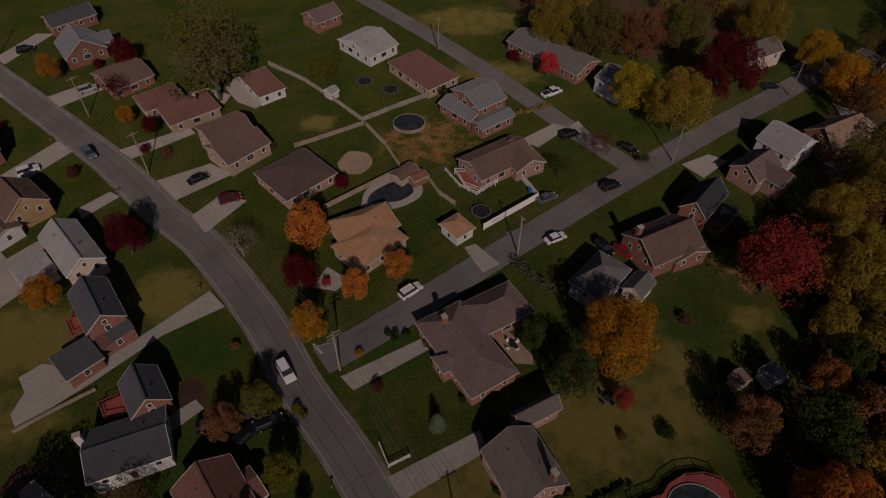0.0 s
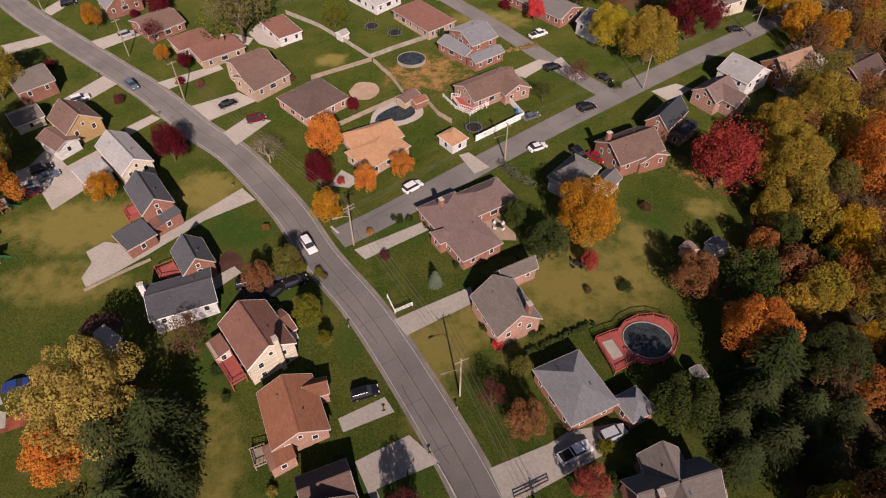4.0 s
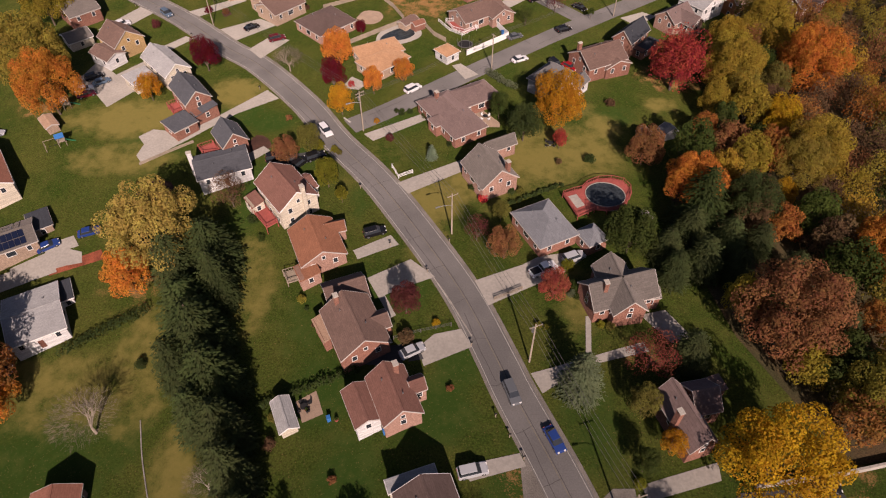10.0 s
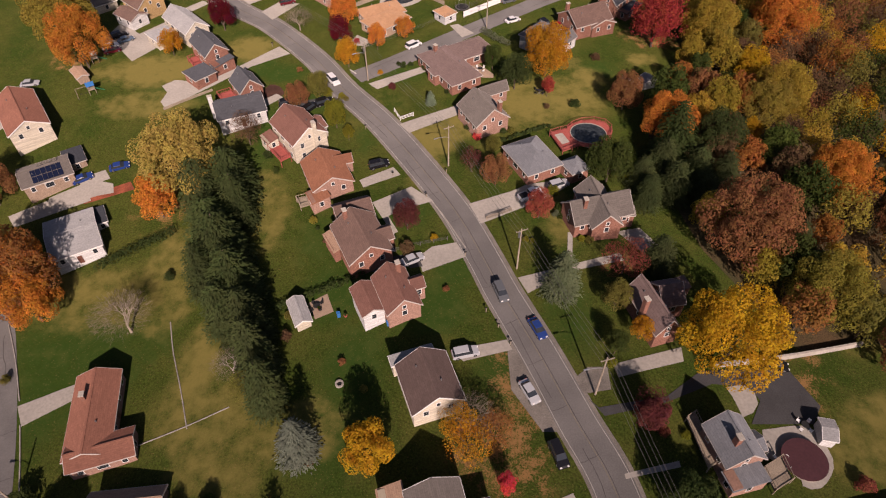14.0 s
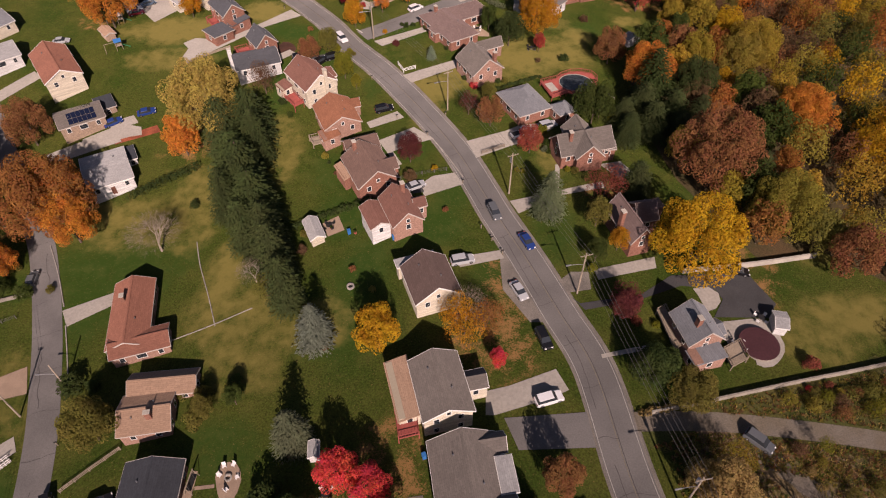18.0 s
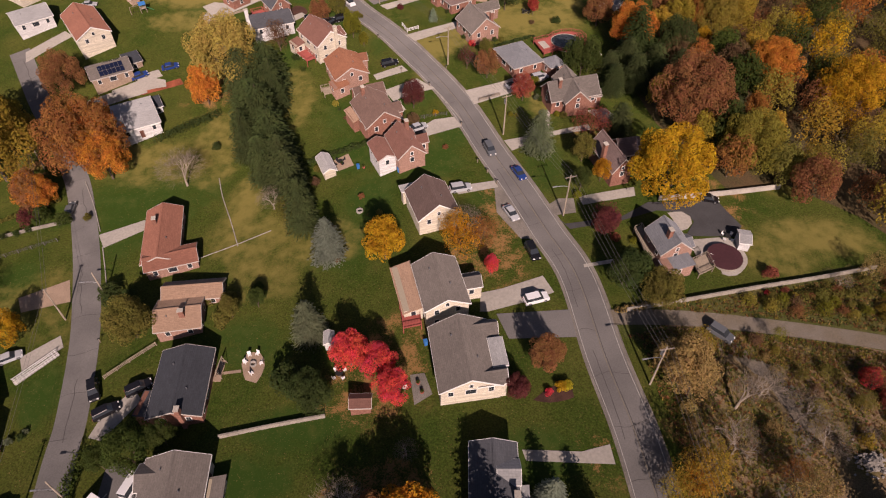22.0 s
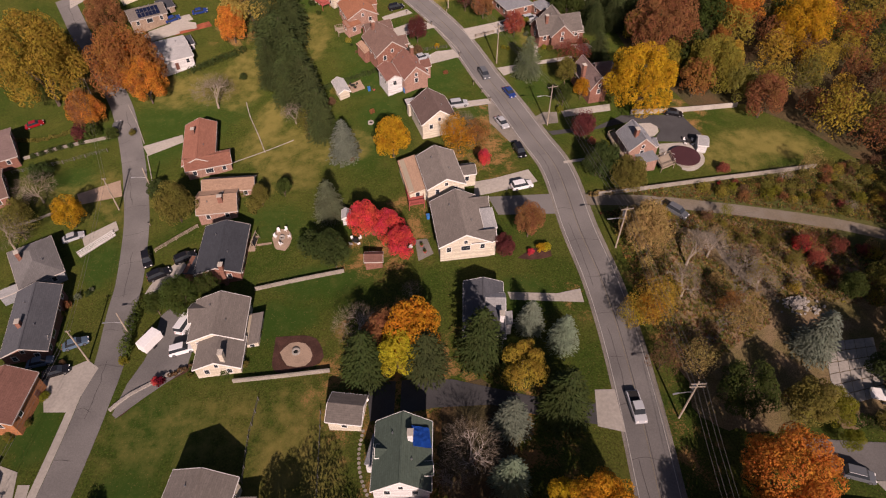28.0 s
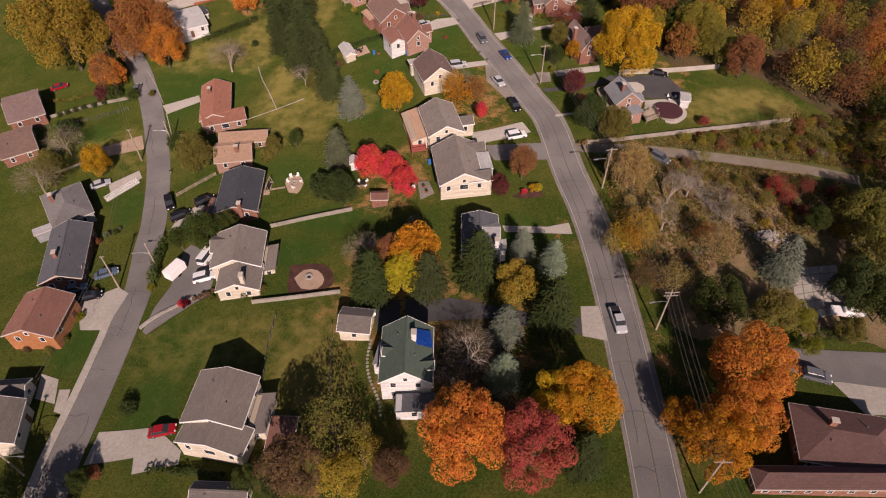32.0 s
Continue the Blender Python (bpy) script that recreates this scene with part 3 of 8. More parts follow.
def house(label, wall, roof, blocks, chimney=None, door=2, category="house", windows=True, trim=True, roofs=None, walls=None):
    """blocks: (x, y, turn, length along the ridge, width, eave height, rise, kind) with kind g (gable), h (hip), f (flat) or s (shed). The first is the main one.
    chimney: (x, y) along the main block's own axes. door: the side of the main block with the front door (0 -y, 1 +x, 2 +y, 3 -x)."""
    x0, y0, t0 = blocks[0][:3]
    root = thing("house" if category == "house" else category.replace(" ", "_"), x0, y0, None, t0, label, category)
    base = ground(x0, y0)
    inv = root.matrix_basis.inverted()
    for n, (x, y, turn, L, D, eave, rise, kind) in enumerate(blocks):
        wm, rm = WALLS[(walls or {}).get(n, wall)], ROOFS[(roofs or {}).get(n, roof)]
        local = inv @ pose(x, y, base + eave, 0, 0, turn)
        over = 0.32 if L > 5 else 0.18
        c, s = math.cos(radians(turn)), math.sin(radians(turn))
        low = min(ground(x + i * c * L / 2 - j * s * D / 2, y + i * s * L / 2 + j * c * D / 2) for i in (-1, 1) for j in (-1, 1))
        z0 = min(low - 0.4 - base - eave, -0.8)
        wl, wd = L - 2 * over, D - 2 * over
        slope = rise / (D / 2) if kind == "g" else 0
        w = part("wall", wall_mesh(bmesh.new(), wl, wd, z0, slope * wd / 2 + 0.02, kind == "g"), wm, root)
        w.matrix_basis = local @ Matrix.Translation((0, 0, slope * over - 0.22 if kind == "g" else -0.16))
        bm = bmesh.new()
        if kind == "g":
            gable_roof(bm, L, D, rise)
        elif kind == "h":
            hip_roof(bm, L, D, rise)
        elif kind == "s":
            box(bm, -L / 2, L / 2, -D / 2, D / 2, -0.18, 0.0)
            for v in bm.verts:
                v.co.z += (v.co.y / D) * rise
        else:
            box(bm, -L / 2, L / 2, -D / 2, D / 2, -0.22, 0.06)
        r = part("roof", bm, rm, root)
        r.matrix_basis = local
        # white fascia boards and gutters along the eaves
        if trim:
            boards = []
            if kind == "g":
                for sy in (-1, 1):
                    boards.append(box(bmesh.new(), -L / 2, L / 2, sy * D / 2 - 0.05, sy * D / 2 + 0.07, -0.24, -0.03))
                    for sx in (-1, 1):
                        bm = bmesh.new()
                        e = [bm.verts.new((sx * (L / 2 + dx), sy * yy, zz)) for dx in (0.004, 0.07) for yy, zz in ((D / 2, 0.02), (0, rise + 0.02), (0, rise - 0.25), (D / 2, -0.25))]
                        for f in ((0, 1, 2, 3), (4, 7, 6, 5), (0, 4, 5, 1), (3, 2, 6, 7), (0, 3, 7, 4), (1, 5, 6, 2)):
                            bm.faces.new([e[i] for i in f])
                        bmesh.ops.recalc_face_normals(bm, faces=bm.faces)
                        boards.append(bm)
            elif kind in "hf":
                for sy in (-1, 1):
                    boards.append(box(bmesh.new(), -L / 2 - 0.08, L / 2 + 0.08, sy * (D / 2 + 0.03) - 0.05, sy * (D / 2 + 0.03) + 0.05, -0.22, -0.02))
                for sx in (-1, 1):
                    boards.append(box(bmesh.new(), sx * (L / 2 + 0.03) - 0.05, sx * (L / 2 + 0.03) + 0.05, -D / 2 + 0.03, D / 2 - 0.03, -0.22, -0.02))
            for bm in boards:
                part("fascia", bm, M_TRIM if wall in ("white", "cream") else M_FASCIA, root).matrix_basis = local
        if kind == "g" and L > 6:
            f = part("ridge_cap", box(bmesh.new(), -L / 2 + 0.05, L / 2 - 0.05, -0.16, 0.16, rise - 0.06, rise + 0.05), rm, root)
            f.matrix_basis = local
        if not windows or min(L, D) < 2.5:
            continue
        place = w.matrix_basis
        storeys = 2 if eave > 4.4 else 1
        for side, (length, off) in enumerate(((wl, wd / 2), (wd, wl / 2), (wl, wd / 2), (wd, wl / 2))):
            count = max(1, int((length - 1.2) / 2.7))
            for k in range(count):
                u = (k + 0.5) / count * length - length / 2
                px, py = ((u, -off), (off, u), (-u, off), (-off, -u))[side]
                for st in range(storeys):
                    size = (1.9, 1.35) if (st == 0 and count >= 3 and k == 1) else (1.0, 1.35)
                    if size[0] > length / count - 0.3:
                        size = (0.8, 1.0)
                    if n == 0 and side == door and k == count // 2 and st == storeys - 1:
                        bm = bmesh.new()
                        box(bm, -0.48, 0.48, -0.05, 0.05, 0, 2.05)
                        d = part("door", bm, M_DOOR, root)
                        d.matrix_basis = place @ pose(px, py, 0.16 - eave + 0.2, 0, 0, 90 * side)
                        continue
                    z = -1.75 - 2.7 * st
                    if -z > eave + 1.5:
                        continue
                    add_window(root, 0, 0, 0, 0, size).matrix_basis = place @ pose(px, py, z, 0, 0, 90 * side)
            if kind == "g" and side in (1, 3) and slope * wd / 2 > 1.7:
                px = off if side == 1 else -off
                add_window(root, 0, 0, 0, 0, (0.8, 1.0)).matrix_basis = place @ pose(px, 0, 0.05, 0, 0, 90 * side)
    # vents and a chimney
    x, y, turn, L, D, eave, rise, kind = blocks[0]
    if kind in "gh" and L > 7:
        for k, u in enumerate((-0.22, 0.15)):
            v = part("roof_vent", tube(bmesh.new(), (0, 0, 0), (0, 0, 0.45), 0.11, 0.11, 8), M_METAL, root)
            yy = D * 0.17 * (1 if k else -1)
            v.matrix_basis = pose(u * L, yy, eave + rise * (1 - abs(yy) / (D / 2)) - 0.1)
    if chimney:
        cx, cy = chimney
        top = eave + rise + 0.9
        ch = part("chimney", box(bmesh.new(), cx - 0.5, cx + 0.5, cy - 0.38, cy + 0.38, 0.0, top, 0.02), WALLS[wall] if wall in ("orange_brick", "white", "cream") else M_CHIM, root)
        part("cap", box(bmesh.new(), cx - 0.58, cx + 0.58, cy - 0.46, cy + 0.46, top + 0.002, top + 0.14, 0.02), M_BLOCK, ch)
    return root


def shed(x, y, turn, L, D, eave, rise, wall, roof, label):
    return house(label, wall, roof, [(x, y, turn, L, D, eave, rise, "g")], category="shed", windows=False)


# ---- trees ----
def leaf_cards(rnd, centres, count, size, flatten=1.0, droop=0.0, core=0.76):
    """Many small tilted leaf sprays over the outside of the lobes, as verts and faces."""
    weights = [r * r for *_, r in centres]
    total = sum(weights)
    verts, faces, bend = [], [], []
    for (cx, cy, cz, r), wgt in zip(centres, weights):
        for _ in range(int(count * wgt / total)):
            z = rnd.uniform(-0.75, 1)
            a = rnd.uniform(0, 2 * math.pi)
            q = math.sqrt(1 - z * z)
            d = Vector((q * math.cos(a), q * math.sin(a), z))
            rr = r * (core + (1.06 - core) * rnd.random() ** 0.45)
            p = Vector((cx, cy, cz)) + Vector((d.x * rr, d.y * rr, d.z * rr * flatten))
            nrm = (d + Vector((rnd.gauss(0, 0.42), rnd.gauss(0, 0.42), rnd.gauss(0.15, 0.36)))).normalized()
            t = nrm.orthogonal().normalized()
            t = Matrix.Rotation(rnd.uniform(0, 6.28), 3, nrm) @ t
            b = nrm.cross(t)
            s = size * rnd.uniform(0.6, 1.35)
            i = len(verts)
            verts += [p - t * s * 0.42 - b * s * 0.36, p + t * s * 0.46 - b * s * 0.3, p + b * s * 0.56]
            faces.append((i, i + 1, i + 2))
            soft = (d * 1.3 + nrm + Vector((0, 0, 0.2))).normalized()
            bend += [soft, soft, soft]
    return verts, faces, bend


def broad_crown(seed, count=1500, size=0.105, narrow=1.0, gaps=0.0, clumps=17):
    """Crown of unit radius, its centre at the origin."""
    rnd = random.Random(seed)
    lobes = [(0, 0, 0.05, 0.5)]
    for k in range(clumps):
        z = -0.55 + 1.5 * (k + 0.5) / clumps
        q = math.sqrt(max(0.1, 1 - min(0.97, abs(z)) ** 2)) * (rnd.uniform(0.5, 0.78) if clumps < 20 else rnd.uniform(0.55, 0.86) if clumps < 35 else rnd.uniform(0.58, 0.96))
        a = k * 2.4 + rnd.uniform(-0.5, 0.5)
        lobes.append((q * math.cos(a) * narrow, q * math.sin(a) * narrow, z * 0.85, rnd.uniform(0.25, 0.42) * (1 if clumps < 20 else 0.82 if clumps < 35 else 0.68)))
    if gaps:
        lobes = [l for l in lobes if rnd.random() > gaps]
    return leaf_cards(rnd, lobes, count, size)


def limbs(bm, rnd, base, height, spread, r, depth=3, n=7):
    """Trunk and main limbs up to the crown's middle."""
    fork = base + Vector((0, 0, height * 0.42))
    tube(bm, base, fork, r, r * 0.72, 8)
    ends = []
    for k in range(n):
        a = k * 2.4 + rnd.uniform(-0.4, 0.4)
        up = rnd.uniform(0.55, 1.0)
        end = fork + Vector((math.cos(a) * spread * rnd.uniform(0.45, 0.85), math.sin(a) * spread * rnd.uniform(0.45, 0.85), height * 0.5 * up))
        tube(bm, fork - Vector((0, 0, r * 0.3)), end, r * 0.5, r * 0.14, 5)
        ends.append((fork, end))
    return ends


def crown_mesh(name, seed, **kw):
    v, f, bend = broad_crown(seed, **kw)
    return mesh_of(name, v, f, M_LEAF, bend)


def conifer_mesh(seed, layers=26, droop=0.25, taper=0.52):
    """Tiers of drooping sprays about a pole of unit height and about 0.3 radius."""
    rnd = random.Random(seed)
    verts, faces, bend = [], [], []
    for k in range(layers):
        h = 0.06 + 0.92 * k / (layers - 1)
        reach = 0.31 * (1 - h) ** taper + 0.015
        n = max(7, int(24 * (1 - h) + 7))
        for j in range(n):
            a = 2 * math.pi * (j + rnd.random() * 0.8) / n + k
            length = reach * rnd.uniform(0.72, 1.15)
            out = Vector((math.cos(a), math.sin(a), 0))
            side = Vector((-out.y, out.x, 0))
            steps = max(4, int(length / 0.021))
            for s in range(steps):
                u = (s + rnd.random() * 0.8) / steps
                swing = rnd.uniform(-0.035, 0.035) * (0.35 + u)
                c = out * (length * u) + side * swing + Vector((0, 0, h - droop * length * u * u + rnd.uniform(-0.012, 0.012)))
                wide = 0.0115 * (1.2 - 0.5 * u) * rnd.uniform(0.8, 1.4)
                fwd = (out + side * (swing * 14)).normalized() * (0.036 * rnd.uniform(0.8, 1.3)) + Vector((0, 0, -0.012))
                tilt = Vector((0, 0, rnd.uniform(-0.012, 0.012)))
                i = len(verts)
                verts += [c + side * wide - tilt, c - side * wide + tilt, c + fwd]
                faces.append((i, i + 1, i + 2))
                soft = (out * rnd.uniform(0.35, 0.9) + side * rnd.uniform(-0.3, 0.3) + Vector((0, 0, 0.75))).normalized()
                bend += [soft] * 3
    return mesh_of("needles", verts, faces, M_LEAF, bend)


def trunk_mesh(seed, height=1.0, spread=0.7, r=0.05, mat=None, n=7):
    bm = bmesh.new()
    limbs(bm, random.Random(seed), Vector((0, 0, -0.25)), height + 0.25, spread, r, n=n)
    me = bpy.data.meshes.new("trunk")
    bm.to_mesh(me)
    bm.free()
    me.materials.append(mat or M_BARK)
    return me


def bare_mesh(seed, mat=None):
    """A leafless crown: limbs that fork four times, of unit height."""
    rnd = random.Random(seed)
    bm = bmesh.new()

    def grow(p, d, length, r, depth):
        e = p + d * length
        tube(bm, p, e, r, r * 0.62, 4 if depth > 1 else 6)
        if depth >= 5:
            return
        for k in range(3 if depth < 4 else 2):
            a = rnd.uniform(0, 6.28)
            side = Matrix.Rotation(a, 3, d) @ d.orthogonal().normalized()
            nd = (d + side * rnd.uniform(0.45, 0.95) + Vector((0, 0, 0.12))).normalized()
            grow(e, nd, length * rnd.uniform(0.62, 0.82), r * 0.6, depth + 1)

    grow(Vector((0, 0, -0.05)), Vector((0, 0, 1)), 0.27, 0.030, 0)
    me = bpy.data.meshes.new("branches")
    bm.to_mesh(me)
    bm.free()
    me.materials.append(mat or M_BARK_PALE)
    return me


CROWNS = [crown_mesh("crown", 11 + k, count=8200, size=0.066, clumps=30, narrow=(1.0, 0.92, 1.05, 0.9, 1.0)[k]) for k in range(5)]
BIG = [crown_mesh("crown", 31 + k, count=18500, size=0.044, clumps=46, narrow=(1.0, 0.93, 1.05)[k]) for k in range(3)]
THIN = [crown_mesh("crown", 51 + k, count=2700, size=0.058, gaps=0.1) for k in range(3)]
WOODS = [crown_mesh("crown", 71 + k, count=3900, size=0.088, clumps=26) for k in range(4)]
BUSHES = [crown_mesh("crown", 91 + k, count=1500, size=0.15) for k in range(4)]
WEEDY = [crown_mesh("crown", 121 + k, count=900, size=0.13, gaps=0.12) for k in range(3)]
TRUNKS = [trunk_mesh(5 + k, 1.0, 0.62, 0.05) for k in range(3)]
NEEDLES = [conifer_mesh(3 + k) for k in range(3)]
PINES = [conifer_mesh(13 + k, 30, 0.05, 0.36) for k in range(3)]
STEMS = []
for _k in range(1):
    _bm = bmesh.new()
    tube(_bm, (0, 0, -0.06), (0, 0, 0.97), 0.018, 0.004, 7)
    _me = bpy.data.meshes.new("trunk")
    _bm.to_mesh(_me)
    _bm.free()
    _me.materials.append(M_BARK)
    STEMS.append(_me)
def twig_mesh(seed, count=1500):
    """Fine twigs about the outside of a leafless crown of unit radius."""
    rnd = random.Random(seed)
    verts, faces = [], []
    for _ in range(count):
        z, a = rnd.uniform(-0.35, 1), rnd.uniform(0, 6.283)
        q = math.sqrt(1 - z * z)
        d = Vector((q * math.cos(a), q * math.sin(a), z * 0.85))
        p = d * rnd.uniform(0.35, 0.86)
        e = p + (d + Vector((rnd.gauss(0, 0.45), rnd.gauss(0, 0.45), rnd.gauss(0.1, 0.35)))).normalized() * rnd.uniform(0.12, 0.26)
        s = (e - p).cross(Vector((rnd.gauss(0, 1), rnd.gauss(0, 1), 0.3))).normalized() * 0.0045
        i = len(verts)
        verts += [p - s, p + s, e]
        faces.append((i, i + 1, i + 2))
    return mesh_of("twig_crown", verts, faces, M_TWIG)


M_TWIG = material("twigs", (0.205, 0.170, 0.125), 0.95, 0.25, 1.0, 0.4, 0.0)
TWIGS = [twig_mesh(61 + k) for k in range(2)]
BARES = [bare_mesh(21 + k) for k in range(3)]
DARK_BARES = [bare_mesh(21 + k, M_POLE) for k in range(3)]

LEAVES = dict(
    red=((0.70, 0.075, 0.070), "bright red"), crimson=((0.150, 0.012, 0.020), "deep crimson"), maroon=((0.160, 0.045, 0.042), "maroon"),
    orange=((0.62, 0.245, 0.042), "bright orange"), rust=((0.310, 0.145, 0.060), "rust-brown"), amber=((0.56, 0.265, 0.020), "amber yellow"),
    gold=((0.54, 0.330, 0.018), "golden yellow"), lemon=((0.50, 0.42, 0.028), "lemon yellow"), ochre=((0.365, 0.275, 0.038), "ochre"),
    olive=((0.200, 0.184, 0.042), "olive green"), green=((0.070, 0.100, 0.022), "green"), dark=((0.062, 0.092, 0.026), "dark green"),
    pine=((0.078, 0.104, 0.036), "dark green"), blue=((0.230, 0.285, 0.200), "blue-grey"), sage=((0.175, 0.205, 0.115), "grey-green"), pale=((0.420, 0.310, 0.115), "straw-coloured"),
    rose=((0.300, 0.090, 0.058), "faded red"), copper=((0.360, 0.165, 0.050), "copper orange"), fresh=((0.105, 0.150, 0.030), "fresh green"), russet=((0.420, 0.105, 0.070), "russet red"), citron=((0.310, 0.255, 0.045), "yellow-olive"), coral=((0.42, 0.065, 0.050), "coral red"), brown=((0.180, 0.108, 0.056), "brown"), lime=((0.205, 0.205, 0.022), "yellow-green"),
    wheat=((0.440, 0.350, 0.085), "pale yellow-green"), dull_gold=((0.430, 0.285, 0.040), "dull gold"), dull_orange=((0.400, 0.165, 0.040), "dull orange"))
TREE_COUNT = [0]


def tree(x, y, r, colour, form="broad", height=None, tall=1.15, group="", weedy=False):
    """A tree on the land with a crown of radius r."""
    TREE_COUNT[0] += 1
    n = TREE_COUNT[0]
    rnd = random.Random(n * 7 + 1)
    rgb, word = LEAVES[colour]
    v = rnd.uniform(0.88, 1.12)
    rgb = (rgb[0] * v, rgb[1] * v * rnd.uniform(0.93, 1.07), rgb[2] * v)
    turn = rnd.uniform(0, 360)
    if form == "conifer":
        h = height or r * 2.8
        root = thing("conifer_tree", x, y, None, turn, f"{word} conifer with drooping tiers of needles on the grass", "tree", group)
        crown, stem = new("crown", (PINES if colour == "pine" else NEEDLES)[n % 3]), new("trunk", STEMS[0])
        s = Matrix.Diagonal((r / 0.31, r / 0.31, h, 1))
        crown.matrix_basis = stem.matrix_basis = s
    elif form == "bare":
        h = height or r * 1.6
        root = thing("bare_tree", x, y, None, turn, "leafless grey tree with fine forked twigs", "tree", group)
        stem = new("trunk", (DARK_BARES if colour == "brown" else BARES)[n % 3])
        stem.matrix_basis = Matrix.Diagonal((h, h, h, 1))
        crown = new("twig_crown", TWIGS[n % 2])
        crown.matrix_basis = Matrix.Translation((0, 0, h * 0.55)) @ Matrix.Diagonal((r, r, h * 0.52, 1))
    elif form == "shrub":
        root = thing("shrub", x, y, None, turn, f"{word} rounded garden shrub" if not weedy else f"{word} straggly wild bush in dead weeds", "shrub", group)
        crown, stem = new("crown", BUSHES[n % 4] if not weedy else WEEDY[n % 3]), new("stem", TRUNKS[n % 3])
        crown.matrix_basis = Matrix.Translation((0, 0, r * 0.62)) @ Matrix.Diagonal((r, r, r * 0.85, 1))
        stem.matrix_basis = Matrix.Diagonal((r * 0.8, r * 0.8, r * 0.8, 1))
    else:
        up = r * tall
        centre = max(up * 1.05, up * 0.75 + 1.6) if height is None else height - up
        root = thing("tree", x, y, None, turn, f"{word} autumn tree with a lobed leafy crown" if colour not in ("green", "dark", "olive", "sage") else f"{word} broadleaf tree with a lobed crown", "tree", group)
        kinds = dict(thin=THIN, woods=WOODS).get(form, BIG if r > 5.2 else CROWNS)
        crown = new("crown", kinds[n % len(kinds)])
        stem = new("trunk", TRUNKS[n % 3])
        crown.matrix_basis = Matrix.Translation((0, 0, centre)) @ Matrix.Diagonal((r, r, up, 1))
        stem.matrix_basis = Matrix.Diagonal((r * 0.95, r * 0.95, centre + up * 0.25, 1))
    stem.parent = root
    if crown:
        crown.parent = root
        crown.color = (*rgb, 1)
    return root


# ---- cars ----
def car_master(kind):
    long, wide = dict(sedan=(4.7, 1.82), suv=(4.75, 1.9), pickup=(5.7, 2.0), van=(5.6, 2.05))[kind]
    root = thing("car" if kind != "pickup" else "pickup_truck", 0, 0, -50)
    a, b = long / 2, wide / 2
    belt = dict(sedan=0.88, suv=1.02, pickup=1.08, van=1.1)[kind]
    bm = bmesh.new()
    prof = [(-a, 0.38), (-a + 0.06, belt - 0.16), (-a + 0.5, belt), (a - 1.15, belt), (a - 0.25, belt - 0.2), (a, belt - 0.4), (a, 0.38), (a - 0.2, 0.26), (-a + 0.2, 0.26)]
    rows = []
    for y, inset in ((-b, 0.06), (-b + 0.12, 0), (b - 0.12, 0), (b, 0.06)):
        rows.append([bm.verts.new((x * (1 - inset / a), y, z - (inset if z > 0.6 else 0))) for x, z in prof])
    n = len(prof)
    for r0, r1 in zip(rows, rows[1:]):
        for i in range(n):
            bm.faces.new((r0[i], r0[(i + 1) % n], r1[(i + 1) % n], r1[i]))
    bm.faces.new(rows[0][::-1])
    bm.faces.new(rows[-1])
    bmesh.ops.recalc_face_normals(bm, faces=bm.faces)
    part("body", bm, M_PAINT, root)
    top = dict(sedan=1.44, suv=1.72, pickup=1.84, van=2.0)[kind]
    x0, x1, x2, x3 = dict(sedan=(-1.75, -1.1, 0.45, 1.2), suv=(-2.2, -1.95, 0.5, 1.25), pickup=(-0.55, -0.4, 1.05, 1.65), van=(-2.7, -2.6, 1.2, 1.95))[kind]
    bm = bmesh.new()
    lo = [bm.verts.new((x, y, belt - 0.03)) for x, y in ((x0, -b + 0.1), (x3, -b + 0.1), (x3, b - 0.1), (x0, b - 0.1))]
    hi = [bm.verts.new((x, y, top - 0.06)) for x, y in ((x1, -b + 0.24), (x2, -b + 0.24), (x2, b - 0.24), (x1, b - 0.24))]
    for i in range(4):
        bm.faces.new((lo[i], lo[(i + 1) % 4], hi[(i + 1) % 4], hi[i]))
    bm.faces.new(hi)
    part("cabin_glass", bm, M_GLASS, root)
    part("roof", box(bmesh.new(), x1 - 0.04, x2 + 0.04, -b + 0.22, b - 0.22, top - 0.07, top, 0.03), M_PAINT, root)
    if kind == "pickup":
        part("bed", box(bmesh.new(), -a + 0.25, x0 - 0.15, -b + 0.2, b - 0.2, belt - 0.1, belt + 0.012), M_BLACK, root)
    for sx in (-1, 1):
        for sy in (-1, 1):
            w = part("wheel", tube(bmesh.new(), (sx * (a - 0.85), sy * (b - 0.22), 0.33), (sx * (a - 0.85), sy * (b + 0.01), 0.33), 0.33, 0.33, 14), M_BLACK, root)
            part("rim", tube(bmesh.new(), (sx * (a - 0.85), sy * (b + 0.011), 0.33), (sx * (a - 0.85), sy * (b + 0.025), 0.33), 0.2, 0.19, 10), M_METAL, w)
    for sy in (-1, 1):
        part("headlight", box(bmesh.new(), a - 0.2, a - 0.02, sy * (b - 0.35) - 0.16, sy * (b - 0.35) + 0.16, belt - 0.36, belt - 0.24), M_TRIM, root)
        part("tail_light", box(bmesh.new(), -a - 0.012, -a + 0.05, sy * (b - 0.32) - 0.14, sy * (b - 0.32) + 0.14, 0.62, 0.8), M_REDWOOD, root)
    return root


PAINTS = dict(white=(0.75, 0.76, 0.77), silver=(0.42, 0.44, 0.46), black=(0.012, 0.012, 0.014), grey=(0.12, 0.13, 0.14), blue=(0.02, 0.05, 0.20),
              slate=(0.10, 0.15, 0.21), red=(0.30, 0.012, 0.016), maroon=(0.14, 0.016, 0.024))
CAR_MASTERS = {}


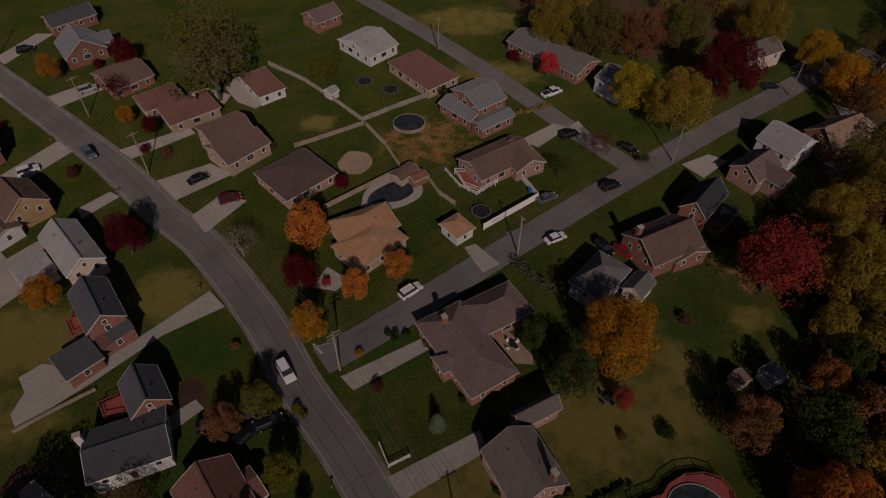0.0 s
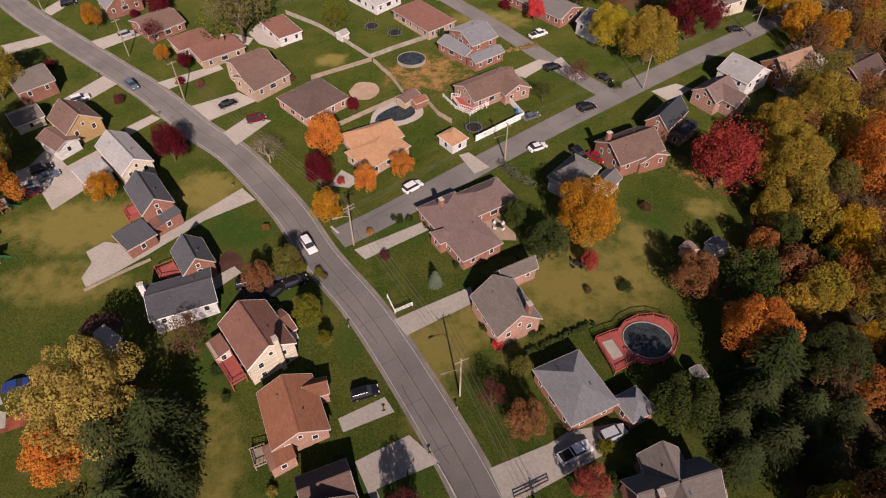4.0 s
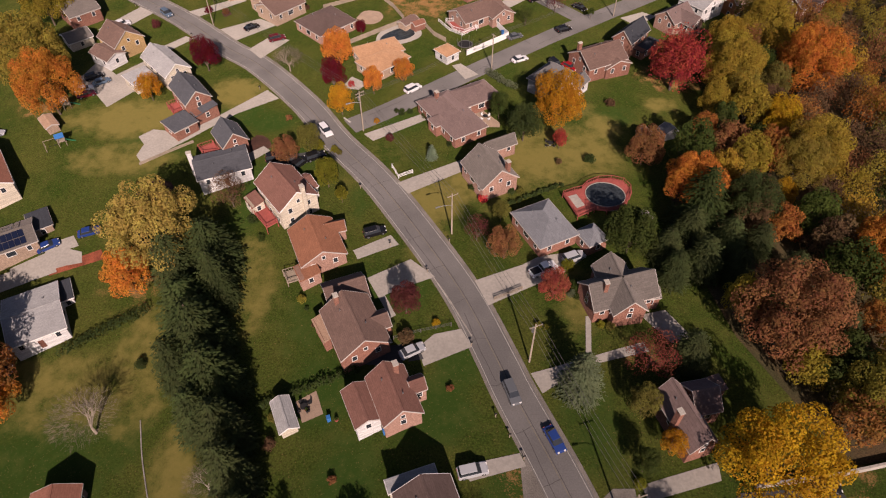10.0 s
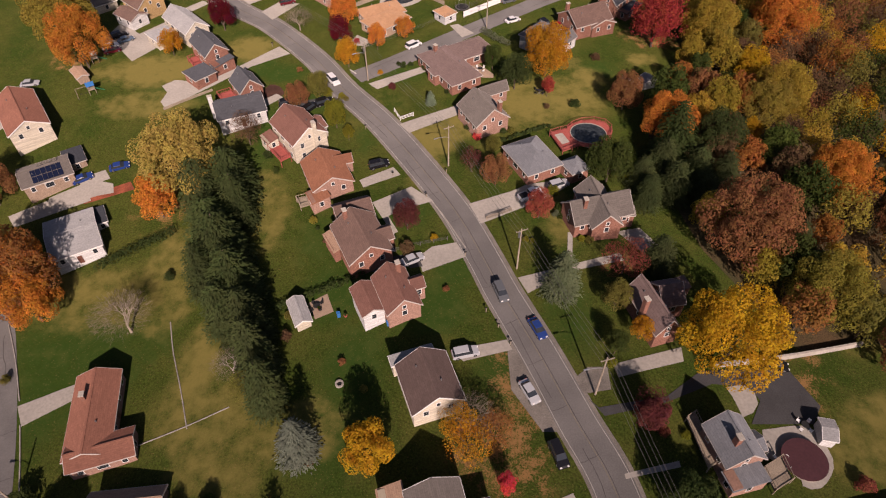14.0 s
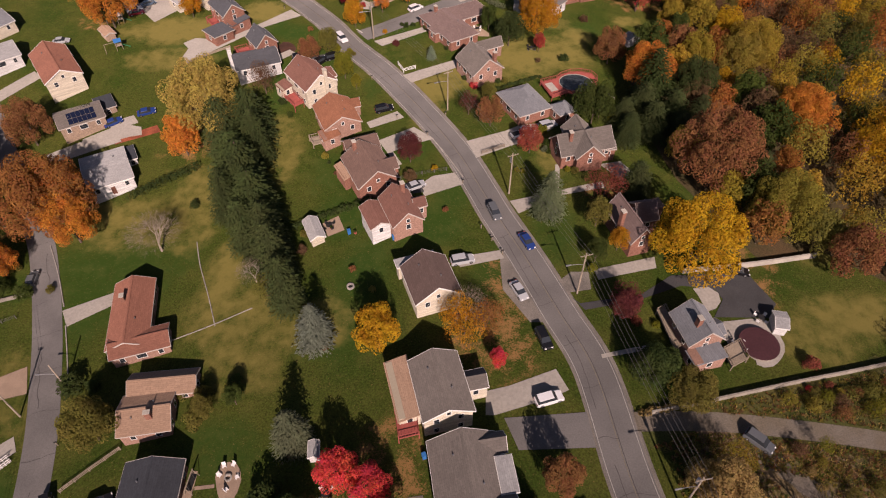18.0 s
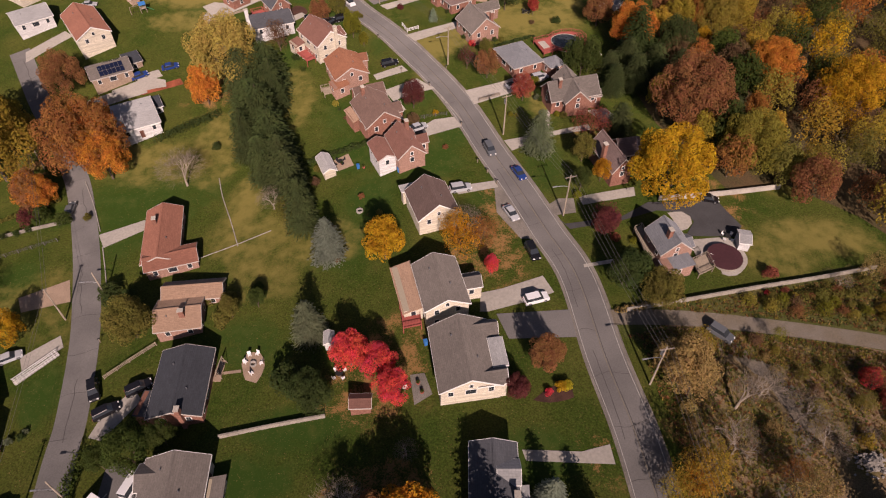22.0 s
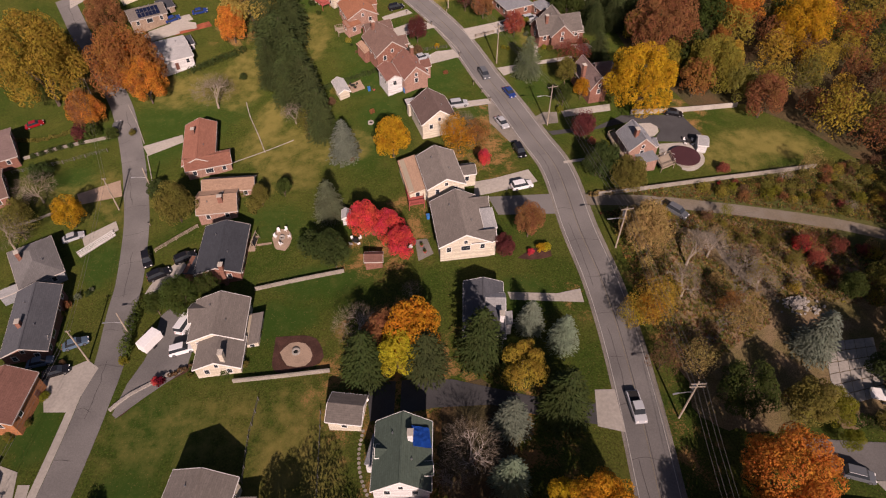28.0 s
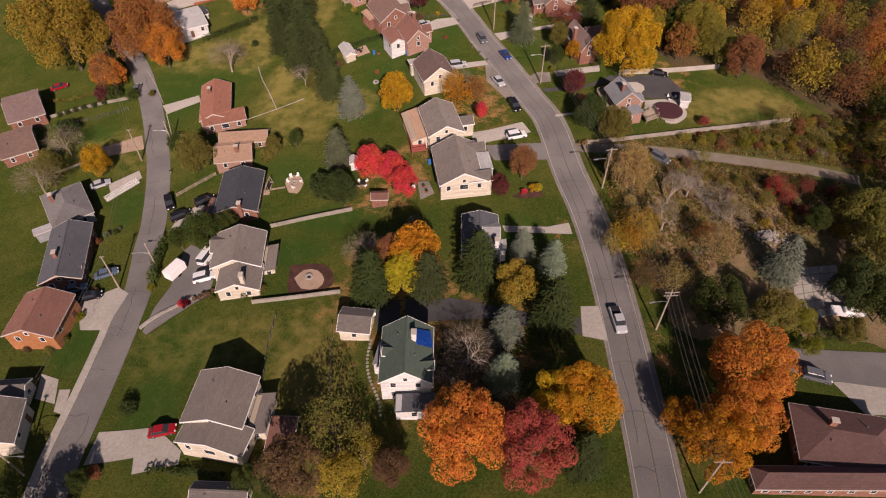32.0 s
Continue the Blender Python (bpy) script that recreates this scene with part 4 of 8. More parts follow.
def car(x, y, rz, kind="suv", paint="white", where="parked on the driveway"):
    if kind not in CAR_MASTERS:
        CAR_MASTERS[kind] = car_master(kind)
        root = CAR_MASTERS[kind]
    else:
        root = copy_thing(CAR_MASTERS[kind], Matrix())
    h = 1.2
    c, s = math.cos(radians(rz)), math.sin(radians(rz))
    dx = (ground(x + c * h, y + s * h) - ground(x - c * h, y - s * h)) / (2 * h)
    dy = (ground(x - s * h, y + c * h) - ground(x + s * h, y - c * h)) / (2 * h)
    root.matrix_basis = pose(x, y, ground(x, y) + 0.10, math.degrees(math.atan(dy)), -math.degrees(math.atan(dx)), rz)
    for o in root.children:
        if o.name.split(".")[0] in ("body", "roof"):
            o.color = (*PAINTS[paint], 1)
    word = dict(sedan="sedan", suv="sport utility car", pickup="pickup truck", van="van")[kind]
    return tagged(root, f"{paint} {word} {where}", "car" if kind != "pickup" else "truck", "")


# ---- poles, fences ----
def utility_pole(x, y, turn, height=11.0, lamp=None, transformer=False, arms=1, wide=2.4):
    root = thing("utility_pole", x, y, None, turn, "weathered wooden utility pole with a crossarm" + (" and transformer" if transformer else ""), "pole", "utility poles")
    part("shaft", tube(bmesh.new(), (0, 0, -1), (0, 0, height), 0.17, 0.12, 10), M_POLE, root)
    for k in range(arms):
        z = height - 0.35 - 0.8 * k
        arm = part("crossarm", box(bmesh.new(), -wide / 2, wide / 2, 0.12, 0.24, z - 0.07, z + 0.07, 0.01), M_POLE, root)
        for u in (-0.46, -0.2, 0.2, 0.46):
            part("insulator", tube(bmesh.new(), (u * wide, 0.18, z + 0.07), (u * wide, 0.18, z + 0.28), 0.05, 0.035, 8), M_METAL, arm)
    if transformer:
        t = part("transformer", tube(bmesh.new(), (0.0, -0.42, height - 2.6), (0.0, -0.42, height - 1.5), 0.27, 0.27, 12), M_METAL, root, "light grey transformer can")
    if lamp is not None:
        bm = bmesh.new()
        a = radians(lamp - turn)
        d = Vector((math.cos(a), math.sin(a), 0))
        p = [Vector((0, 0, height - 3)) + d * u + Vector((0, 0, v)) for u, v in ((0, 0), (1.0, 0.35), (2.4, 0.45), (3.0, 0.40))]
        for q, r in zip(p, p[1:]):
            tube(bm, q, r, 0.05, 0.05, 6)
        arm = part("lamp_arm", bm, M_METAL, root)
        part("lamp_head", tube(bmesh.new(), p[2], p[3] + d * 0.35, 0.12, 0.16, 8), M_METAL, arm)
    return root


def wires(a, b, ha=10.7, hb=10.7, offs=(-1.1, -0.45, 0.45, 1.1), sag=0.7):
    """Cables from pole to pole, one thing for each span."""
    A, B = Vector((a[0], a[1], 0)), Vector((b[0], b[1], 0))
    side = Vector((-(B - A).y, (B - A).x, 0)).normalized()
    root = thing("power_line", a[0], a[1], None, 0, "sagging overhead power cables between poles", "cable", "power lines")
    inv = root.matrix_basis.inverted()
    for o in offs:
        cu = bpy.data.curves.new("cable", "CURVE")
        cu.dimensions, cu.bevel_depth, cu.bevel_resolution = "3D", 0.024, 0
        sp = cu.splines.new("POLY")
        sp.points.add(12)
        for i in range(13):
            t = i / 12
            p = A.lerp(B, t) + side * o
            p.z = (ground(*a[:2]) + ha) * (1 - t) + (ground(*b[:2]) + hb) * t - sag * 4 * t * (1 - t) - abs(o) * 0.02
            sp.points[i].co = (*(inv @ p), 1)
        cu.materials.append(M_WIRE)
        ob = new("cable", cu)
        ob.parent = root
    return root


BOARDS = {}


def board_fence(points, height=1.5, mat=None, label="", solid=True, step=2.4, kind="fence", closed=False, board=0.145):
    """A fence along a line: a post at every step, boards or rails between."""
    mat = mat or M_WOOD
    pts = [Vector(p) for p in points] + ([Vector(points[0])] if closed else [])
    root = thing("fence", pts[0].x, pts[0].y, None, 0, label, "fence")
    z0 = ground(pts[0].x, pts[0].y)
    thick = 0.02 if mat is M_WIRE else 0.06
    for a, b in zip(pts, pts[1:]):
        n = max(1, round((b - a).length / step))
        turn = math.degrees(math.atan2((b - a).y, (b - a).x))
        for k in range(n + 1):
            p = a.lerp(b, k / n)
            o = part("post", box(bmesh.new(), -0.06, 0.06, -0.06, 0.06, -0.4, height + 0.08), mat, root)
            o.matrix_basis = pose(p.x - pts[0].x, p.y - pts[0].y, ground(p.x, p.y) - z0, 0, 0, turn)
            if k == n:
                continue
            q = a.lerp(b, (k + 1) / n)
            g0, g1 = ground(p.x, p.y) - z0, ground(q.x, q.y) - z0
            L = (q - p).length
            if solid:
                m = max(1, int(L / 0.4))
                for j in range(m):
                    u0, u1 = j / m, (j + 1) / m
                    z = g0 + (g1 - g0) * (u0 + u1) / 2
                    key = (round(L / m, 2), height, mat.name)
                    if key not in BOARDS:
                        bm = box(bmesh.new(), -L / m / 2 + 0.01, L / m / 2 - 0.01, -0.025, 0.025, 0.05, height)
                        BOARDS[key] = bpy.data.meshes.new("board")
                        bm.to_mesh(BOARDS[key])
                        bm.free()
                        BOARDS[key].materials.append(mat)
                    o = new("board", BOARDS[key])
                    o.parent = root
                    c = p.lerp(q, (u0 + u1) / 2)
                    o.matrix_basis = pose(c.x - pts[0].x, c.y - pts[0].y, z, 0, 0, turn)
            else:
                for h in (0.35, 0.7, 1.0):
                    bm = box(bmesh.new(), 0.06, L - 0.06, -thick / 2, thick / 2, h * height - thick, h * height + thick)
                    for v in bm.verts:
                        v.co.z += g0 + (g1 - g0) * v.co.x / L
                    part("rail", bm, mat, root).matrix_basis = pose(p.x - pts[0].x, p.y - pts[0].y, 0, 0, 0, turn)
    return root


def low_wall(points, height, wide, mat, label, name="retaining_wall"):
    root = thing(name, points[0][0], points[0][1], None, 0, label, "wall")
    z0 = ground(*points[0])
    line = smooth_line(points, 1.6)
    for a, b in zip(line, line[1:]):
        bm = bmesh.new()
        L = (b - a).length
        g0, g1 = ground(a.x, a.y) - z0, ground(b.x, b.y) - z0
        box(bm, 0.012, L - 0.012, -wide / 2, wide / 2, -0.4, height, 0.02)
        for v in bm.verts:
            v.co.z += g0 + (g1 - g0) * v.co.x / L
        o = part("block", bm, mat, root)
        o.matrix_basis = pose(a.x - points[0][0], a.y - points[0][1], 0, 0, 0, math.degrees(math.atan2((b - a).y, (b - a).x)))
    return root


def hedge(points, height, wide, colour, label="clipped dark green hedge"):
    """A hedge of leaf sprays along a line."""
    line = smooth_line(points, 0.8)
    rnd = random.Random(int(abs(points[0][0] * 13 + points[0][1] * 7)))
    z0 = ground(*points[0])
    lobes = [(p.x - points[0][0] + rnd.uniform(-0.2, 0.2), p.y - points[0][1] + rnd.uniform(-0.2, 0.2), ground(p.x, p.y) - z0 + height * rnd.uniform(0.4, 0.6), wide * rnd.uniform(0.75, 1.15)) for p in line]
    v, f, bend = leaf_cards(rnd, lobes, len(lobes) * 75, 0.34, height / 2 / wide)
    root = thing("hedge", points[0][0], points[0][1], None, 0, label, "hedge")
    ob = new("foliage", mesh_of("foliage", v, f, M_LEAF, bend))
    ob.parent = root
    ob.color = (*LEAVES[colour][0], 1)
    return root


def disc(x, y, r, z0, z1, mat, name, parent, n=28, sx=1.0, sy=1.0):
    bm = prism(bmesh.new(), [(x + r * sx * math.cos(2 * math.pi * i / n), y + r * sy * math.sin(2 * math.pi * i / n)) for i in range(n)], z0, z1)
    return part(name, bm, mat, parent)


def ring_wall(x, y, r, t, z0, z1, mat, name, parent, n=28, sx=1.0, sy=1.0):
    bm = bmesh.new()
    rows = []
    for rr, z in ((r, z0), (r, z1), (r - t, z1), (r - t, z0)):
        rows.append([bm.verts.new((x + rr * sx * math.cos(2 * math.pi * i / n), y + rr * sy * math.sin(2 * math.pi * i / n), z)) for i in range(n)])
    for a, b in zip(rows, rows[1:] + rows[:1]):
        for i in range(n):
            bm.faces.new((a[i], a[(i + 1) % n], b[(i + 1) % n], b[i]))
    bmesh.ops.recalc_face_normals(bm, faces=bm.faces)
    return part(name, bm, mat, parent)


def trampoline(x, y, r, net=True):
    root = thing("trampoline", x, y, None, 0, "round trampoline with a dark mat and safety net poles", "trampoline")
    disc(0, 0, r * 0.86, 0.78, 0.82, M_BLACK, "mat", root)
    ring_wall(0, 0, r, r * 0.15, 0.74, 0.84, M_WIRE, "rim", root)
    for k in range(6):
        a = k * math.pi / 3
        part("leg", tube(bmesh.new(), (r * math.cos(a), r * math.sin(a), 0), (r * math.cos(a), r * math.sin(a), 2.4 if net else 0.78), 0.035, 0.035, 6), M_METAL, root)
    return root


def round_pool(x, y, r, sx, sy, turn, label, high=1.32, wall=None):
    root = thing("swimming_pool", x, y, None, turn, label, "pool")
    ring_wall(0, 0, r, 0.14, -0.2, high, wall or M_CONCRETE, "pool_wall", root, 36, sx, sy)
    disc(0, 0, r - 0.15, -0.2, high - 0.12, M_WATER, "pool_cover", root, 36, sx, sy)
    return root


def picnic_chair(x, y, turn, paint=(0.75, 0.74, 0.70)):
    root = thing("garden_chair", x, y, None, turn, "white slatted garden chair round a fire pit", "chair", "chairs round the fire pit")
    part("seat", box(bmesh.new(), -0.3, 0.3, -0.3, 0.3, 0.36, 0.42, 0.01), M_WHITE, root)
    o = part("backrest", box(bmesh.new(), -0.3, 0.3, 0.27, 0.33, 0.40, 1.05, 0.01), M_WHITE, root)
    for sx in (-1, 1):
        for sy in (-1, 1):
            part("leg", box(bmesh.new(), sx * 0.26 - 0.04, sx * 0.26 + 0.04, sy * 0.24 - 0.04, sy * 0.24 + 0.04, 0, 0.36), M_WHITE, root)
    return root


def deck(outline, height, label, rail=True, mat=None, rail_mat=None):
    """A raised wooden deck on posts, with a rail."""
    x, y = outline[0]
    root = thing("deck", x, y, None, 0, label, "deck")
    pts = [(px - x, py - y) for px, py in outline]
    area = sum(a[0] * b[1] - b[0] * a[1] for a, b in zip(pts, pts[1:] + pts[:1]))
    if area < 0:
        pts = pts[::-1]
    part("platform", prism(bmesh.new(), pts, height - 0.16, height), mat or M_REDWOOD, root)
    for a, b in zip(pts, pts[1:] + pts[:1]):
        A, B = Vector(a), Vector(b)
        part("post", box(bmesh.new(), A.x - 0.07, A.x + 0.07, A.y - 0.07, A.y + 0.07, -1.2, height + 1.0), rail_mat or mat or M_REDWOOD, root)
        if rail:
            L = (B - A).length
            t = math.degrees(math.atan2((B - A).y, (B - A).x))
            for z in (0.12, 0.9):
                o = part("rail", box(bmesh.new(), 0.07, L - 0.07, -0.04, 0.04, height + z, height + z + 0.09), rail_mat or mat or M_REDWOOD, root)
                o.matrix_basis = pose(A.x, A.y, 0, 0, 0, t)
            for k in range(1, max(2, int(L / 0.5))):
                o = part("baluster", box(bmesh.new(), -0.025, 0.025, -0.025, 0.025, height, height + 0.9), rail_mat or mat or M_REDWOOD, root)
                p = A.lerp(B, k / max(2, int(L / 0.5)))
                o.matrix_basis = pose(p.x, p.y, 0, 0, 0, t)
    return root


def boat(x, y, turn):
    root = thing("motor_boat", x, y, None, turn, "small white motor boat on a trailer", "boat")
    bm = bmesh.new()
    rows = []
    for u, w in ((-2.9, 1.0), (-1, 1.15), (1.0, 1.05), (2.2, 0.6), (3.0, 0.05)):
        rows.append([bm.verts.new((u, s * w * k, z)) for s, k, z in ((-1, 1, 1.35), (-1, 0.75, 0.75), (1, 0.75, 0.75), (1, 1, 1.35))])
    for a, b in zip(rows, rows[1:]):
        for i in range(3):
            bm.faces.new((a[i], a[i + 1], b[i + 1], b[i]))
        bm.faces.new((a[3], a[0], b[0], b[3]))
    bm.faces.new(rows[0])
    bmesh.ops.recalc_face_normals(bm, faces=bm.faces)
    part("hull", bm, M_WHITE, root)
    part("cabin", box(bmesh.new(), -0.9, 0.9, -0.7, 0.7, 1.36, 1.95, 0.12), M_TRIM, root)
    part("windscreen", box(bmesh.new(), 0.905, 1.0, -0.6, 0.6, 1.4, 1.85), M_GLASS, root)
    for s in (-1, 1):
        part("wheel", tube(bmesh.new(), (-0.8, s * 0.95, 0.3), (-0.8, s * 1.15, 0.3), 0.3, 0.3, 12), M_BLACK, root)
    part("trailer_beam", box(bmesh.new(), -2.6, 3.6, -0.08, 0.08, 0.55, 0.7), M_METAL, root)
    return root


def trailer(x, y, turn):
    root = thing("box_trailer", x, y, None, turn, "white box trailer parked on a driveway", "trailer")
    part("box", box(bmesh.new(), -2.1, 2.1, -1.05, 1.05, 0.55, 2.5, 0.04), M_WHITE, root)
    part("drawbar", box(bmesh.new(), 2.11, 3.2, -0.06, 0.06, 0.5, 0.62), M_METAL, root)
    for s in (-1, 1):
        part("wheel", tube(bmesh.new(), (-0.2, s * 1.06, 0.34), (-0.2, s * 1.25, 0.34), 0.34, 0.34, 12), M_BLACK, root)
    return root


def solar_array(x, y, turn, L, D, eave, rise):
    """Rows of panels lying on the two slopes of a roof."""
    root = thing("solar_array", x, y, ground(x, y) + eave, turn, "dark blue solar panels in rows on a roof", "solar panel")
    tilt = math.degrees(math.atan2(rise, D / 2))
    for s, rows, cols in ((-1, 2, 6), (1, 2, 4)):
        for r in range(rows):
            for c in range(cols):
                yy = s * (D / 2 * (0.30 + 0.40 * r))
                o = part("panel", box(bmesh.new(), -0.5, 0.5, -0.8, 0.8, 0.06, 0.10), M_SOLAR, root)
                o.matrix_basis = pose((c - cols / 2 + 0.5) * 1.08 + (1.0 if s > 0 else 0.4), yy, rise * (1 - abs(yy) / (D / 2)), -s * tilt, 0, 0)
    return root


def roof_tarp(x, y, above):
    root = thing("tarpaulin", x, y, ground(x, y) + above, 8, "crumpled blue tarpaulin fixed over a green roof", "tarpaulin")
    bm = bmesh.new()
    rnd = random.Random(4)
    grid = [[bm.verts.new((-1.3 + 2.6 * i / 6, -1.6 + 3.2 * j / 7, rnd.uniform(0, 0.14) - 0.62 * (-1.3 + 2.6 * i / 6))) for i in range(7)] for j in range(8)]
    for j in range(7):
        for i in range(6):
            bm.faces.new((grid[j][i], grid[j][i + 1], grid[j + 1][i + 1], grid[j + 1][i]))
    bmesh.ops.solidify(bm, geom=bm.faces[:], thickness=0.05)
    part("sheet", bm, M_TARP, root)
    return root


def mailbox(x, y, turn):
    root = thing("mailbox", x, y, None, turn, "small mailbox on a wooden post by the road", "mailbox", "mailboxes")
    part("post", box(bmesh.new(), -0.06, 0.06, -0.06, 0.06, -0.3, 1.05), M_WOOD, root)
    part("box", box(bmesh.new(), -0.25, 0.25, -0.10, 0.10, 1.051, 1.27, 0.04), M_BLACK, root)
    return root


def bin_can(x, y):
    root = thing("rubbish_bin", x, y, None, 20, "blue plastic wheeled rubbish bin", "bin")
    part("body", prism(bmesh.new(), [(-0.3, -0.35), (0.3, -0.35), (0.3, 0.35), (-0.3, 0.35)], 0.0, 1.0), M_BLUE, root)
    part("lid", box(bmesh.new(), -0.34, 0.34, -0.39, 0.39, 1.002, 1.08, 0.02), M_BLUE, root)
    return root


# ---- streets ----
MAIN = smooth_line([(-155.3, 186.7), (-128.0, 159.0), (-107.3, 141.4), (-88.7, 125.8), (-73.7, 113.0), (-57.7, 97.1), (-46.4, 87.2), (-31.8, 69.4), (-22.8, 55.3), (-12.1, 41.1), (-1.2, 22.7), (6.3, 8.3), (11.3, -4.6), (14.0, -12.1), (19.3, -25.0), (23.9, -37.5), (28.2, -49.2), (30.5, -67.1), (32.8, -80.4), (34.0, -91.9), (34.6, -104.3), (34.8, -118.0), (34.7, -136), (33.5, -165), (31, -220)])
ribbon("road", MAIN, -3.75, 4.05, 0.03, M_SHOULDER, "worn gravelly edge of the main road", "road")
ribbon("road_surface", MAIN, -3.3, 3.4, 0.06, M_ROAD, "worn grey asphalt main road with tar seams", "road")
SIDE = smooth_line([(-19.9, 60.4), (-12.8, 65.4), (-3.7, 72.6), (9.7, 83.4), (25.4, 95.8), (42.0, 108.7), (67.3, 128.5), (96.6, 150.4), (118.2, 169.2)])
ribbon("side_street", SIDE, -3.0, 3.0, 0.055, M_ROAD, "grey side street of patched concrete", "road")
CROSS = smooth_line([(44.8, 110.9), (32.5, 125.0), (15.8, 147.5), (-1.1, 168.2), (-15.2, 183.9), (-33.0, 203.6)])
ribbon("cross_street", CROSS, -2.8, 2.8, 0.05, M_ROAD, "narrow grey cross street", "road")
LOWER = smooth_line([(-117.9, 37.3), (-105.6, 18.1), (-97.0, 6.2), (-87.0, -8.5), (-80.4, -20.9), (-74.2, -34.6), (-69.5, -46.6), (-65.4, -58.5), (-61.7, -73.6), (-60.4, -82.0), (-57.8, -94.5), (-57.2, -105.0), (-57.4, -118.3), (-57.9, -130.6), (-57.6, -142.7), (-58.0, -152.1), (-58.4, -180), (-59, -230)])
ribbon("lower_street", LOWER, -2.8, 2.8, 0.05, M_ROAD, "narrow grey street with cracks", "road")
TRACK = smooth_line([(33.3, -58.9), (42.4, -58.6), (51.8, -59.0), (67.2, -60.7), (83.9, -63.3), (96.1, -66.6)])
ribbon("gravel_track", TRACK, -1.7, 1.7, 0.07, M_DIRT, "pale gravel track beside the scrub", "track")
# ---- houses along the main road ----
house("purple-brown roofed brick ranch house with hipped wings", "brick", "mauve", [(4.5, 61.4, -58, 17.5, 9.3, 3, 2.6, "h"), (10.0, 69.5, 31, 11.4, 8.1, 3, 2.4, "h"), (1.5, 58.8, -58, 3.9, 4.0, 3, 1.4, "h")], chimney=(-5, -1))
house("pink brick cottage with a taupe shingle roof", "pink_brick", "taupe", [(12.4, 40.1, -64, 10.0, 9.0, 3.8, 3.6, "g"), (15.1, 49.3, 28, 7.8, 3.1, 3.2, 2.0, "g")], chimney=(4, 2))
house("brick ranch house with a wide grey hipped roof", "brick", "bluegrey", [(22.6, 24.7, -64, 11.3, 9.0, 3, 2.6, "h"), (31.6, 21.6, -62, 5.0, 4.7, 2.8, 1.6, "h")])
house("red brick house with steep taupe gables", "brick", "taupe", [(34.1, 7.5, -80, 11.9, 6.5, 3.8, 3.2, "g"), (34.0, 7.3, 16, 12.9, 7.2, 3.6, 3.4, "g"), (39.7, 7.3, 7, 3.4, 3.7, 3.0, 1.0, "g")], chimney=(1.5, -3.6))
house("red brick house with a brown gabled roof", "brick", "mauve", [(39.5, -18.2, -72, 10.7, 5.2, 4.0, 3.4, "g"), (43.1, -14.4, 11, 4.5, 6.0, 3.6, 2.6, "g"), (45.9, -11.7, -75, 3.0, 3.8, 2.8, 0.6, "s")], chimney=(0.5, -2.4))
house("grey-roofed brick house beside a paved patio", "pink_brick", "bluegrey", [(46.3, -42.8, -77, 7.3, 6.8, 4.0, 3.0, "g"), (47.0, -47.6, -76, 3.3, 6.0, 2.8, 0.8, "s"), (49.6, -42.5, 18, 2.8, 3.6, 3.0, 1.0, "g")], chimney=(1, -1))
house("white-sided house with a dark shingle roof", "white", "slate", [(-46.4, 44.3, -158, 11.8, 8.9, 3.6, 1.8, "g")], chimney=(6.1, -2.4))
house("tan two-storey house with a red-brown roof", "cream", "rust", [(-30.6, 34.9, -53, 11.7, 9.1, 4.6, 3.2, "g"), (-27.3, 37.8, 40, 3.6, 5.6, 3.4, 1.4, "g"), (-37.5, 33.6, -52, 4.2, 3.0, 2.8, 0.6, "s")], chimney=(5.8, 1.3))
house("brick house with an orange-brown roof", "pink_brick", "orange", [(-22.6, 21.2, -67, 10.9, 9.3, 3.4, 2.6, "g"), (-19.5, 25.3, 17, 4.1, 3.4, 3.4, 1.4, "g"), (-23.8, 14.7, -62, 4.3, 4.3, 2.6, 0.6, "s")])
house("large brick house with a brown roof", "brick", "brown", [(-13.1, 0.0, -65, 11.7, 9.2, 4.2, 3.4, "g"), (-15.7, 8.7, 22, 7.8, 6.4, 3.4, 2.2, "g"), (-9.2, 1.3, 24, 3.8, 4.2, 4.0, 1.6, "g"), (-19.2, 0.7, -61, 5.8, 1.8, 2.6, 0.6, "s")], chimney=(-4.5, -1.5), roofs={3: 'tan'})
house("brick house with a red-brown roof and white garage", "pink_brick", "rust", [(-5.6, -14.0, -68, 9.5, 6.7, 4.0, 3.0, "g"), (-10.7, -15.5, -66, 7.3, 4.5, 3.6, 1.2, "g"), (-6.8, -10.2, 33, 2.7, 3.6, 4.2, 1.6, "g"), (-2.1, -11.9, 22, 2.7, 3.2, 3.8, 1.4, "g")], chimney=(-3, 1.5), walls={1: 'white'})
house("cream house with a brown roof", "cream", "umber", [(0.6, -33.0, -71, 9.6, 8.8, 4.2, 3.2, "g"), (-2.4, -27.5, 19, 7.6, 2.2, 3.6, 0.3, "f")], roofs={1: "light"})
house("cream two-storey house with a grey-brown roof", "cream", "taupe", [(2.4, -55.2, -76, 11.2, 8.3, 5.0, 2.2, "g"), (-3.7, -54.5, -75, 11.2, 4.0, 3.2, 1.0, "s"), (7.7, -53.2, 12, 4.1, 3.7, 3.4, 1.2, "g")], roofs={1: 'tan'})
house("cream house with a broad grey-brown roof", "cream", "taupe", [(6.4, -69.7, -81, 12.9, 10.4, 4.2, 2.8, "g"), (9.1, -64.6, 9, 5.8, 3.5, 4.2, 1.7, "g"), (10.6, -73.6, 10, 5.0, 3.4, 4.2, 1.6, "g"), (11.8, -69.4, -82, 5.6, 2.5, 4.9, 0.3, "f")], roofs={3: 'light'})
